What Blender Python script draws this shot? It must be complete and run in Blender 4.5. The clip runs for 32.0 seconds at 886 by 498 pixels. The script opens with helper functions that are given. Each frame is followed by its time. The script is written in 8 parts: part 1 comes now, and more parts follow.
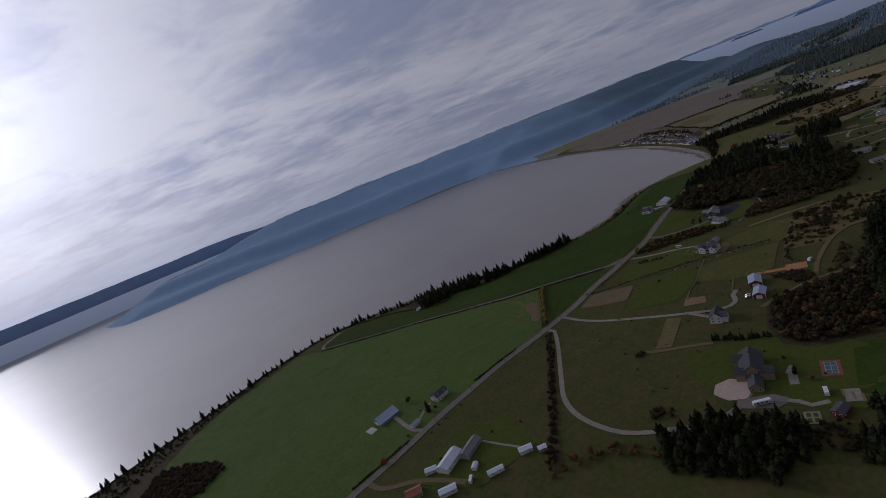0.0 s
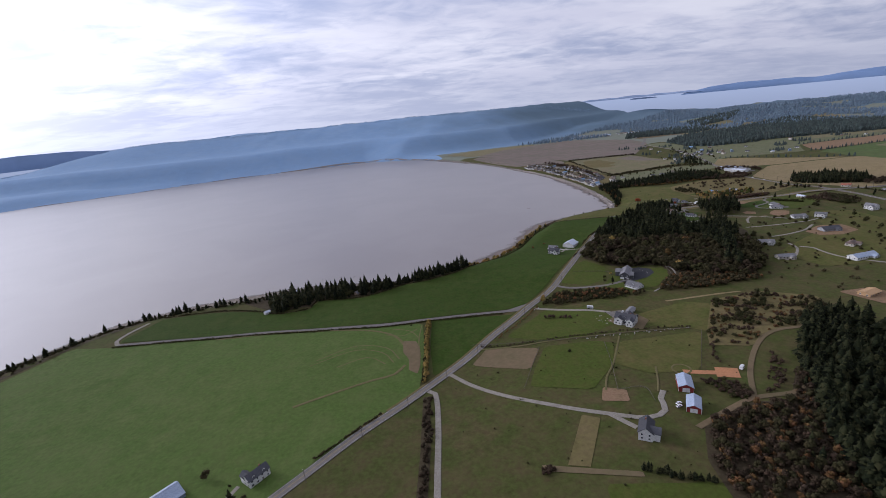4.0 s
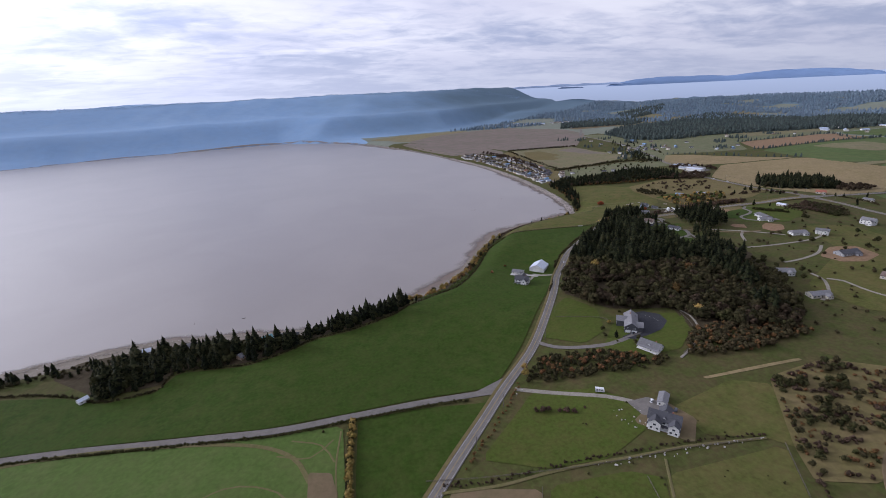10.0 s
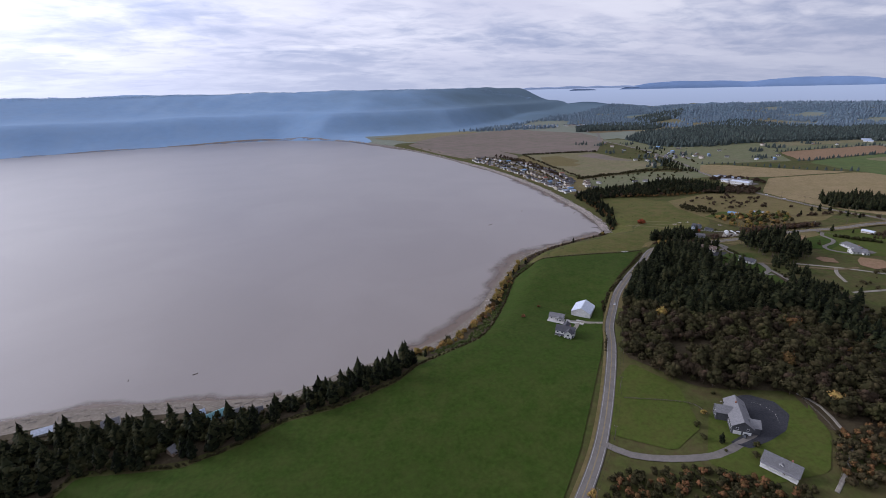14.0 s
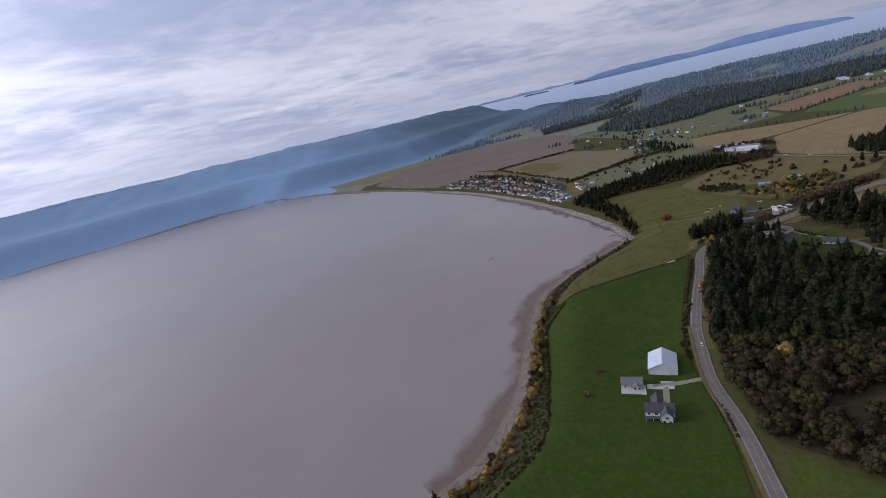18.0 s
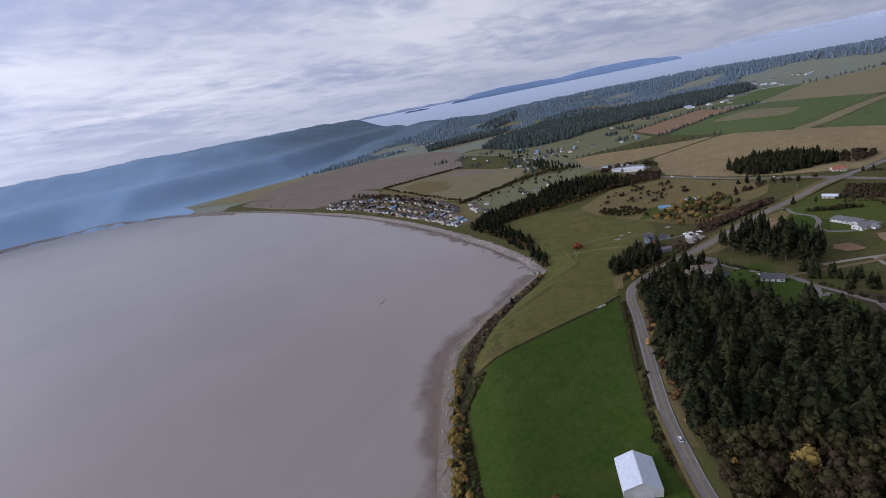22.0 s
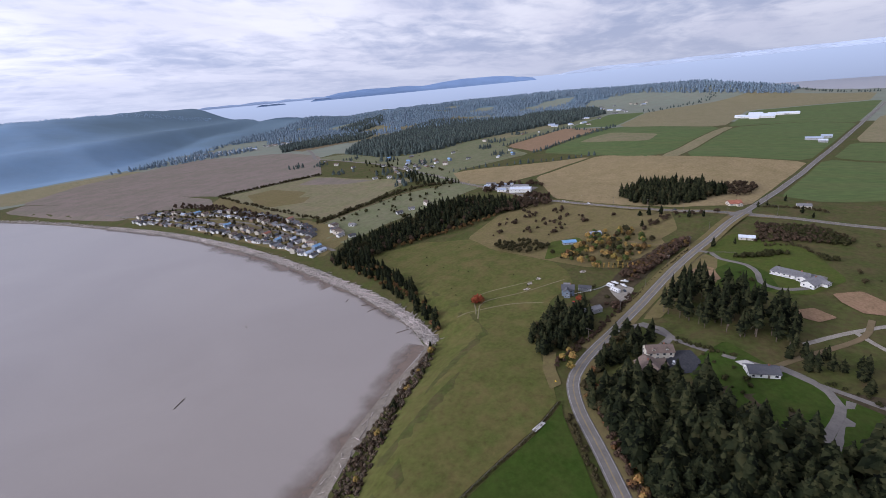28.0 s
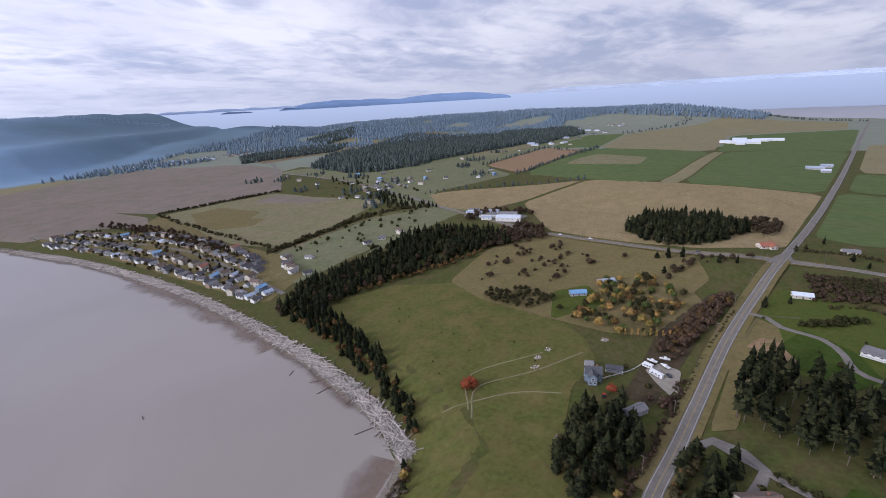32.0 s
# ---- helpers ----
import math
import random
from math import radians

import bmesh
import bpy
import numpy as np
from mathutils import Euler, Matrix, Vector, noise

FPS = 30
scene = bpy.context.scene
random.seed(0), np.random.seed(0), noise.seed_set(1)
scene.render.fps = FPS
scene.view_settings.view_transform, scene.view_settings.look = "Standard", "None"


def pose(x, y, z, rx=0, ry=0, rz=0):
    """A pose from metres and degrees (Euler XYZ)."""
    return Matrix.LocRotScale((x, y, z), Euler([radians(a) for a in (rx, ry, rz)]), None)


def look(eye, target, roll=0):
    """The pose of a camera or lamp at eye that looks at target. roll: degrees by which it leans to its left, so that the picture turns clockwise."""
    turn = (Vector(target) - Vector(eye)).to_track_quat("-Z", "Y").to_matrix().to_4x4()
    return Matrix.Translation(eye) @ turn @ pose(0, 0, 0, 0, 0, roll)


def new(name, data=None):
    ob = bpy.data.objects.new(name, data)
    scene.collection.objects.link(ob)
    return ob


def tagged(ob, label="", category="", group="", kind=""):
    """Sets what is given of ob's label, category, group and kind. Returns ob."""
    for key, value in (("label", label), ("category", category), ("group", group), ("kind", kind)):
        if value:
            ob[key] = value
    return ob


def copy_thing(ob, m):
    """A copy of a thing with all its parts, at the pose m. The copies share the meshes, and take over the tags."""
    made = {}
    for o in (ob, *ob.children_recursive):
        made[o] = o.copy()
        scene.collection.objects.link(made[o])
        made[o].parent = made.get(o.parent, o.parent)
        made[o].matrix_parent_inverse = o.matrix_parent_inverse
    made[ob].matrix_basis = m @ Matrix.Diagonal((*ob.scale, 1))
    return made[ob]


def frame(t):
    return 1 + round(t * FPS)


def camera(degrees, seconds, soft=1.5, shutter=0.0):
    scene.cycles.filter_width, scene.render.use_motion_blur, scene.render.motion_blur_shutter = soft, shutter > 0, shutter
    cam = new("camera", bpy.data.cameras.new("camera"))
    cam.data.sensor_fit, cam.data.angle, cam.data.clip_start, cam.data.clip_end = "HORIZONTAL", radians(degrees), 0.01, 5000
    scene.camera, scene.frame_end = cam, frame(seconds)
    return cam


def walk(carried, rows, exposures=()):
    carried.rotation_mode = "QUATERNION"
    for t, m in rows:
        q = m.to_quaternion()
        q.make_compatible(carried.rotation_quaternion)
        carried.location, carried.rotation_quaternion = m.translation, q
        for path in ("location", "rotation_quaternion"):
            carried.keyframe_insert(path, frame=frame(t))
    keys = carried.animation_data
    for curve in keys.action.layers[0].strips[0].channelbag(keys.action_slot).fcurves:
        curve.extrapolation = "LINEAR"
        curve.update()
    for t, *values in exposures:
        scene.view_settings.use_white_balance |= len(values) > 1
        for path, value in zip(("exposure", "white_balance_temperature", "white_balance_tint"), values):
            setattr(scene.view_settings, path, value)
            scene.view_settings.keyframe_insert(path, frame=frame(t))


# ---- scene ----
cam = camera(88.8, 32.0, soft=0.6)
METRES, EYE, TILT, LEAN, TURN = 1000.0, 233.0, -12.17, 21.52, 0.0
ROWS = [
    (0.0, 0.0, 0.0, 0.0, 0.0, 0.0, -0.0),
    (0.5, -0.0009, 0.018, 0.0034, -3.23, -0.85, -0.39),
    (1.0, -0.0009, 0.0361, 0.0071, -6.35, -1.36, -2.08),
    (1.5, -0.001, 0.0536, 0.0109, -9.47, -1.13, -5.42),
    (2.0, -0.0005, 0.0708, 0.0147, -11.56, -0.79, -8.74),
    (2.5, 0.0004, 0.0877, 0.0184, -12.91, -0.68, -11.4),
    (3.0, 0.0014, 0.1045, 0.0224, -14.14, -0.69, -12.86),
    (3.5, 0.0027, 0.1211, 0.0261, -15.08, -0.36, -13.63),
    (5.5, 0.0087, 0.1851, 0.0431, -15.74, 1.61, -6.16),
    (6.0, 0.0114, 0.2013, 0.0473, -17.07, 1.39, -6.44),
    (6.5, 0.014, 0.2174, 0.0516, -19.22, 0.86, -8.37),
    (7.0, 0.0172, 0.2333, 0.0554, -20.76, 0.12, -9.83),
    (7.5, 0.0203, 0.2487, 0.0592, -21.79, -0.42, -10.82),
    (8.0, 0.0239, 0.2642, 0.0628, -22.38, -0.66, -11.17),
    (8.5, 0.0275, 0.2798, 0.0665, -22.9, -0.48, -11.01),
    (9.0, 0.0312, 0.2953, 0.0702, -23.52, -0.11, -11.07),
    (9.5, 0.0348, 0.3106, 0.0741, -24.17, -0.03, -11.9),
    (10.0, 0.0386, 0.3259, 0.0778, -24.68, -0.01, -12.53),
    (10.5, 0.0425, 0.3414, 0.0814, -24.95, -0.08, -12.71),
    (11.0, 0.0464, 0.3568, 0.0849, -24.84, -0.16, -12.36),
    (11.5, 0.0503, 0.3722, 0.0885, -24.53, -0.17, -12.29),
    (12.0, 0.0543, 0.3875, 0.092, -24.4, -0.18, -12.99),
    (12.5, 0.0584, 0.4028, 0.0956, -24.55, -0.24, -13.78),
    (13.0, 0.0621, 0.4181, 0.0993, -24.79, -0.18, -14.24),
    (13.5, 0.0657, 0.433, 0.1027, -24.8, -0.07, -14.38),
    (14.0, 0.0697, 0.4483, 0.1063, -24.47, -0.08, -14.14),
    (14.5, 0.0737, 0.4636, 0.11, -24.07, -0.19, -13.79),
    (16.5, 0.0915, 0.5238, 0.1253, -22.92, 1.53, -4.01),
    (17.0, 0.0968, 0.5382, 0.1293, -22.91, 2.45, -1.38),
    (17.5, 0.1022, 0.5525, 0.1333, -23.63, 3.19, -0.91),
    (18.0, 0.1077, 0.5666, 0.1378, -25.77, 3.55, -1.25),
    (18.5, 0.1138, 0.5802, 0.1425, -28.4, 3.67, -1.37),
    (19.0, 0.1197, 0.5935, 0.1473, -30.82, 3.88, -1.3),
    (19.5, 0.1271, 0.6068, 0.1516, -32.56, 4.44, -0.64),
    (20.0, 0.134, 0.6196, 0.1563, -33.9, 5.12, 0.68),
    (20.5, 0.1417, 0.6322, 0.1608, -35.27, 5.63, 1.82),
    (21.0, 0.1492, 0.6446, 0.1651, -36.92, 5.8, 2.01),
    (21.5, 0.1567, 0.6565, 0.1701, -38.71, 5.59, 1.6),
    (22.0, 0.1645, 0.668, 0.175, -39.97, 5.35, 2.01),
    (22.5, 0.1723, 0.6792, 0.1799, -40.79, 5.17, 3.79),
    (23.0, 0.1807, 0.6901, 0.1847, -41.65, 5.12, 6.15),
    (23.5, 0.1897, 0.7007, 0.1894, -42.43, 5.41, 8.62),
    (24.0, 0.1989, 0.7109, 0.1939, -44.09, 5.91, 10.46),
    (24.5, 0.2086, 0.7206, 0.1984, -46.36, 6.39, 11.33),
    (25.0, 0.2184, 0.7301, 0.2031, -48.95, 6.66, 10.14),
    (25.5, 0.2283, 0.7391, 0.2079, -51.75, 6.65, 7.61),
    (26.0, 0.2383, 0.7479, 0.2127, -53.9, 6.48, 5.82),
    (26.5, 0.2483, 0.7563, 0.2175, -55.17, 6.17, 4.6),
    (28.5, 0.2883, 0.7872, 0.2385, -57.84, 4.89, 3.17),
    (29.0, 0.2987, 0.7949, 0.2439, -58.63, 5.03, 2.48),
    (29.5, 0.3093, 0.8024, 0.2493, -59.14, 5.17, 3.18),
    (30.0, 0.3197, 0.8099, 0.2545, -59.09, 5.43, 3.84),
    (30.5, 0.33, 0.817, 0.2594, -58.5, 5.89, 3.98),
    (31.0, 0.3406, 0.8243, 0.2647, -58.51, 6.35, 3.89),
    (31.5, 0.3515, 0.8316, 0.2696, -59.6, 6.67, 4.18),
    (32.0, 0.3623, 0.8388, 0.2747, -60.83, 6.52, 3.03),
]
walk(cam, [(t, pose(0, 0, EYE, TILT, LEAN, TURN) @ pose(METRES * x, METRES * y, METRES * z, 90 + pitch, roll, yaw)) for t, x, y, z, yaw, pitch, roll in ROWS],
     exposures=tuple((t, s, 5700, 17) for t, s in ((0.0, -1.4), (0.8, -1.05), (1.6, -0.58), (2.4, -0.12), (3.5, 0.04), (5.8, -0.18), (7.0, 0.12), (8.0, 0.2), (13.0, 0.22), (14.5, 0.02), (16.5, -0.28), (18.0, -0.19), (20.0, -0.12), (23.0, 0.0), (25.0, 0.14), (26.5, 0.32), (29.0, 0.42), (32.0, 0.38))))

# ---- sky and sun: broken overcast, the sun veiled behind cloud over the bay ----
SUN_AZ, SUN_EL = radians(-54), radians(21)          # azimuth from +y towards +x
world = bpy.data.worlds.new("overcast_sky")
scene.world = world
world.use_nodes = True
wt = world.node_tree
wt.nodes.clear()


def wnode(kind, **inputs):
    n = wt.nodes.new(kind)
    for k, v in inputs.items():
        n.inputs[k].default_value = v
    return n


def wmath(op, a, b=None, c=None):
    n = wt.nodes.new("ShaderNodeMath")
    n.operation = op
    for i, v in enumerate((a, b, c)):
        if v is None:
            continue
        if isinstance(v, (int, float)):
            n.inputs[i].default_value = v
        else:
            wt.links.new(v, n.inputs[i])
    return n.outputs[0]


def wmix(fac, a, b):
    n = wt.nodes.new("ShaderNodeMix")
    n.data_type = "RGBA"
    for i, v in ((0, fac), (6, a), (7, b)):
        if isinstance(v, (int, float)):
            n.inputs[i].default_value = v
        elif isinstance(v, tuple):
            n.inputs[i].default_value = (*v, 1)
        else:
            wt.links.new(v, n.inputs[i])
    return n.outputs[2]


def wramp(x, lo, hi):
    n = wt.nodes.new("ShaderNodeMapRange")
    n.interpolation_type = "SMOOTHSTEP"
    wt.links.new(x, n.inputs[0])
    n.inputs[1].default_value, n.inputs[2].default_value = lo, hi
    return n.outputs[0]


wco = wt.nodes.new("ShaderNodeTexCoord")
wsep = wt.nodes.new("ShaderNodeSeparateXYZ")
wt.links.new(wco.outputs["Generated"], wsep.inputs[0])
dx, dy, dz = wsep.outputs
up = wmath("MAXIMUM", dz, 0.0)
flat = wmath("ADD", up, 0.14)
wcomb = wt.nodes.new("ShaderNodeCombineXYZ")
wt.links.new(wmath("DIVIDE", dx, flat), wcomb.inputs[0])
wt.links.new(wmath("DIVIDE", dy, flat), wcomb.inputs[1])


def wnoise(scale, detail, rough, stretch, turn, shift, distort=0.0):
    m = wt.nodes.new("ShaderNodeMapping")
    m.inputs["Scale"].default_value = (stretch, 1, 1)
    m.inputs["Rotation"].default_value = (0, 0, turn)
    m.inputs["Location"].default_value = shift
    wt.links.new(wcomb.outputs[0], m.inputs[0])
    n = wnode("ShaderNodeTexNoise", Scale=scale, Detail=detail, Roughness=rough, Distortion=distort)
    wt.links.new(m.outputs[0], n.inputs["Vector"])
    return n.outputs[0]


banks = wnoise(0.95, 6, 0.55, 0.7, 0.35, (3.1, 1.7, 0), 0.5)
ripple = wnoise(5.0, 6, 0.55, 0.75, 0.9, (8, 3, 0), 0.5)
under = wnoise(1.3, 5, 0.55, 0.6, 0.2, (1, 9, 4), 0.3)
cover = wramp(wmath("ADD", wmath("MULTIPLY", banks, 0.70), wmath("MULTIPLY", ripple, 0.30)), 0.36, 0.60)
sx, sy, sz = math.sin(SUN_AZ) * math.cos(SUN_EL), math.cos(SUN_AZ) * math.cos(SUN_EL), math.sin(SUN_EL)
toward = wmath("ADD", wmath("ADD", wmath("MULTIPLY", dx, sx), wmath("MULTIPLY", dy, sy)), wmath("MULTIPLY", dz, sz))
glow = wmath("POWER", wmath("MAXIMUM", toward, 0.0), 5.0)
halo = wmath("POWER", wmath("MAXIMUM", toward, 0.0), 15.0)
core = wmath("POWER", wmath("MAXIMUM", toward, 0.0), 45.0)
nishita = wt.nodes.new("ShaderNodeTexSky")
nishita.sky_type, nishita.sun_disc = "NISHITA", False
nishita.sun_elevation, nishita.sun_rotation = SUN_EL, SUN_AZ
nishita.air_density, nishita.dust_density = 1.2, 2.0
dim = wt.nodes.new("ShaderNodeVectorMath")
dim.operation = "SCALE"
dim.inputs[3].default_value = 0.045
wt.links.new(nishita.outputs[0], dim.inputs[0])
gap = wmix(0.75, dim.outputs[0], (0.66, 0.71, 0.89))
cloud = wmix(wramp(under, 0.34, 0.66), (0.88, 0.86, 0.91), (1.05, 1.02, 1.02))
cloud = wmix(wmath("MULTIPLY", glow, 0.9), cloud, (1.1, 1.07, 1.05))
sky = wmix(cover, gap, cloud)
low = wramp(dz, 0.10, 0.0)
sky = wmix(wmath("MULTIPLY", low, 0.7), sky, (0.64, 0.665, 0.755))
lift = wmath("ADD", wmath("ADD", wmath("ADD", wmath("MULTIPLY", glow, 0.72), wmath("MULTIPLY", halo, 0.8)), wmath("MULTIPLY", core, 1.2)), 0.84)
# the veiled sun brightens its half of the sky
half = wmath("POWER", wmath("MULTIPLY_ADD", toward, 0.5, 0.5), 1.6)
lift = wmath("MULTIPLY", lift, wmath("MULTIPLY_ADD", half, 0.47, 0.66))
bg = wt.nodes.new("ShaderNodeBackground")
wt.links.new(sky, bg.inputs[0])
wt.links.new(lift, bg.inputs[1])
wout = wt.nodes.new("ShaderNodeOutputWorld")
wt.links.new(bg.outputs[0], wout.inputs[0])

sun_data = bpy.data.lights.new("sun", "SUN")
sun_data.energy, sun_data.angle, sun_data.color = 1.6, radians(10), (1.0, 0.95, 0.88)
sun = new("sun", sun_data)
sun.matrix_world = look((-2000, 1800, 1600), (-2000 - sx, 1800 - sy, 1600 - sz))

# ---- materials ----
MATS = {}


def material(name, base, second=None, third=None, scale=0.05, fine=1.0, rough=0.9, metal=0.0, bump=0.0, sheen=0.0, vary=0.0,
             island=0.0, stretch=None, spec=0.06, contrast=0.5, grain=1.0, bump_scale=None):
    """Two scales of variation between base, second and third; vary: by object; island: by loose piece."""
    if name in MATS:
        return MATS[name]
    m = bpy.data.materials.new(name)
    m.use_nodes = True
    t = m.node_tree
    b = t.nodes["Principled BSDF"]
    b.inputs["Roughness"].default_value, b.inputs["Metallic"].default_value = rough, metal
    b.inputs["Specular IOR Level"].default_value = spec
    if sheen:
        b.inputs["Sheen Weight"].default_value, b.inputs["Sheen Roughness"].default_value = sheen, 0.6
    second = second or tuple(0.8 * c for c in base)
    third = third or tuple(0.55 * c for c in base)
    co = t.nodes.new("ShaderNodeNewGeometry")
    vec = co.outputs["Position"]
    if stretch:
        mp = t.nodes.new("ShaderNodeMapping")
        mp.inputs["Rotation"].default_value = (0, 0, stretch[0])
        mp.inputs["Scale"].default_value = (stretch[1], stretch[2], 1)
        t.links.new(vec, mp.inputs[0])
        vec = mp.outputs[0]

    def noisy(s, detail, lo, hi):
        n = t.nodes.new("ShaderNodeTexNoise")
        n.inputs["Scale"].default_value, n.inputs["Detail"].default_value, n.inputs["Roughness"].default_value = s, detail, 0.62
        t.links.new(vec, n.inputs["Vector"])
        r = t.nodes.new("ShaderNodeMapRange")
        r.inputs[1].default_value, r.inputs[2].default_value = lo, hi
        t.links.new(n.outputs[0], r.inputs[0])
        return r.outputs[0], n.outputs[0]

    def mixed(f, a, c):
        n = t.nodes.new("ShaderNodeMix")
        n.data_type = "RGBA"
        for i, v in ((0, f), (6, a), (7, c)):
            if isinstance(v, tuple):
                n.inputs[i].default_value = (*v, 1)
            elif isinstance(v, (int, float)):
                n.inputs[i].default_value = v
            else:
                t.links.new(v, n.inputs[i])
        return n.outputs[2]

    w = 0.5 - 0.4 * contrast
    big, _ = noisy(scale, 5, w, 1 - w)
    small, raw = noisy(fine, 4, 0.3, 0.75)
    mid, _ = noisy((scale * fine) ** 0.5, 4, 0.36, 0.66)
    col = mixed(mid, mixed(big, base, second), mixed(big, second, third))
    col = mixed(small, col, mixed(mid, tuple((1 - 0.42 * grain) * c for c in base), tuple((1 - 0.34 * grain) * c for c in third)))
    for amount, node, socket in ((vary, "ShaderNodeObjectInfo", "Random"), (island, "ShaderNodeNewGeometry", "Random Per Island")):
        if amount:
            o = t.nodes.new(node)
            h = t.nodes.new("ShaderNodeHueSaturation")
            r = t.nodes.new("ShaderNodeMapRange")
            r.inputs[3].default_value, r.inputs[4].default_value = 1 - amount, 1 + amount
            t.links.new(o.outputs[socket], r.inputs[0])
            t.links.new(r.outputs[0], h.inputs["Value"])
            r2 = t.nodes.new("ShaderNodeMapRange")
            r2.inputs[3].default_value, r2.inputs[4].default_value = 0.5 + 0.05 * amount, 0.5 - 0.05 * amount
            t.links.new(o.outputs[socket], r2.inputs[0])
            t.links.new(r2.outputs[0], h.inputs["Hue"])
            t.links.new(col, h.inputs["Color"])
            col = h.outputs[0]
    t.links.new(col, b.inputs["Base Color"])
    if bump:
        if bump_scale:
            _, raw = noisy(bump_scale, 5, 0, 1)
        n = t.nodes.new("ShaderNodeBump")
        n.inputs["Strength"].default_value, n.inputs["Distance"].default_value = bump, 0.4
        t.links.new(raw, n.inputs["Height"])
        t.links.new(n.outputs[0], b.inputs["Normal"])
    MATS[name] = m
    return m


PASTURE = material("pasture", (0.076, 0.084, 0.023), (0.052, 0.068, 0.016), (0.110, 0.078, 0.039), 0.014, 0.3, bump=0.4, contrast=0.85, grain=1.15)
LUSH = material("lush_grass", (0.042, 0.070, 0.010), (0.030, 0.055, 0.008), (0.059, 0.074, 0.016), 0.016, 0.35, bump=0.3, contrast=0.65, grain=1.1)
# green of the first field, lightened to paint in the haze over it
LUSH_PALE = material("haze_pale_green_grass", (0.087, 0.130, 0.030), (0.063, 0.102, 0.022), (0.110, 0.133, 0.041), 0.012, 0.3, bump=0.3, contrast=0.7)
LAWN = material("mown_lawn", (0.072, 0.095, 0.017), (0.054, 0.078, 0.013), (0.088, 0.088, 0.023), 0.03, 0.4, bump=0.25, contrast=0.8, grain=1.1)
OLIVE = material("olive_meadow", (0.102, 0.102, 0.027), (0.067, 0.088, 0.021), (0.144, 0.109, 0.043), 0.012, 0.3, bump=0.3, contrast=0.95, grain=1.15)
TAN = material("tan_stubble", (0.279, 0.210, 0.113), (0.237, 0.181, 0.093), (0.204, 0.162, 0.079), 0.011, 0.3, bump=0.2)
PALE = material("pale_dry_grass", (0.244, 0.201, 0.118), (0.200, 0.172, 0.095), (0.166, 0.153, 0.076), 0.02, 0.4, bump=0.2)
BROWN = material("brown_fallow", (0.172, 0.123, 0.072), (0.141, 0.104, 0.062), (0.129, 0.107, 0.054), 0.01, 0.25, bump=0.25, grain=0.6)
SOIL = material("bare_soil", (0.279, 0.176, 0.107), (0.232, 0.149, 0.089), (0.195, 0.135, 0.075), 0.04, 0.6, bump=0.3)
CLAY = material("orange_clay_arena", (0.46, 0.22, 0.11), (0.42, 0.20, 0.10), (0.36, 0.18, 0.09), 0.05, 0.9, bump=0.1)
BRUSHLAND = material("brush_floor", (0.082, 0.060, 0.036), (0.058, 0.052, 0.027), (0.052, 0.037, 0.023), 0.05, 0.5, bump=0.6)
CROP = material("green_crop", (0.092, 0.128, 0.043), (0.076, 0.109, 0.034), (0.107, 0.121, 0.047), 0.008, 0.2, bump=0.15, stretch=(0.3, 1, 0.3))
ASPHALT = material("worn_asphalt", (0.177, 0.159, 0.143), (0.156, 0.140, 0.125), (0.134, 0.121, 0.107), 0.05, 0.8, rough=0.92, grain=0.3)
GRAVEL = material("pale_gravel", (0.310, 0.280, 0.237), (0.267, 0.241, 0.202), (0.224, 0.198, 0.155), 0.08, 1.0, bump=0.3)
DARKPAVE = material("dark_asphalt_drive", (0.045, 0.045, 0.052), (0.058, 0.058, 0.062), (0.036, 0.036, 0.04), 0.1, 1.0)
PAINT = material("white_road_paint", (0.46, 0.45, 0.43), (0.40, 0.39, 0.37), (0.31, 0.30, 0.285), 0.2, 1.5)
YELLOW = material("yellow_road_paint", (0.40, 0.29, 0.11), (0.34, 0.26, 0.12), (0.26, 0.21, 0.12), 0.2, 1.5)
SAND = material("shore_sand", (0.270, 0.230, 0.184), (0.216, 0.184, 0.149), (0.162, 0.140, 0.113), 0.06, 0.7, bump=0.2)
MUD = material("tidal_mud", (0.185, 0.126, 0.088), (0.148, 0.103, 0.074), (0.199, 0.138, 0.097), 0.03, 0.4, rough=0.45, spec=0.5)
DRIFT = material("bleached_driftwood", (0.46, 0.41, 0.37), (0.36, 0.315, 0.28), (0.25, 0.215, 0.19), 0.3, 2.0, island=0.45)
BARK = material("bark", (0.16, 0.125, 0.095), (0.12, 0.095, 0.075), (0.08, 0.06, 0.05), 0.5, 3.0)
NEEDLE = material("conifer_needles", (0.0155, 0.0200, 0.0085), (0.0075, 0.0110, 0.0055), (0.028, 0.030, 0.0115), 0.08, 0.7, vary=0.4, island=0.85, rough=0.85)
LEAF_OLIVE = material("dull_olive_leaves", (0.044, 0.039, 0.017), (0.030, 0.031, 0.013), (0.054, 0.042, 0.020), 0.05, 0.5, vary=0.35, island=0.3)
LEAF_RUST = material("rust_autumn_leaves", (0.150, 0.078, 0.032), (0.110, 0.058, 0.026), (0.150, 0.095, 0.036), 0.08, 0.7, vary=0.25, island=0.3)
LEAF_GOLD = material("golden_autumn_leaves", (0.349, 0.238, 0.063), (0.285, 0.176, 0.057), (0.231, 0.171, 0.057), 0.08, 0.9, vary=0.25, island=0.35)
LEAF_PALE = material("bare_pale_twigs", (0.135, 0.105, 0.075), (0.108, 0.084, 0.060), (0.120, 0.086, 0.055), 0.07, 0.7, island=0.3)
LEAF_RED = material("red_autumn_leaves", (0.24, 0.058, 0.028), (0.19, 0.045, 0.022), (0.26, 0.085, 0.035), 0.2, 0.9, island=0.3)
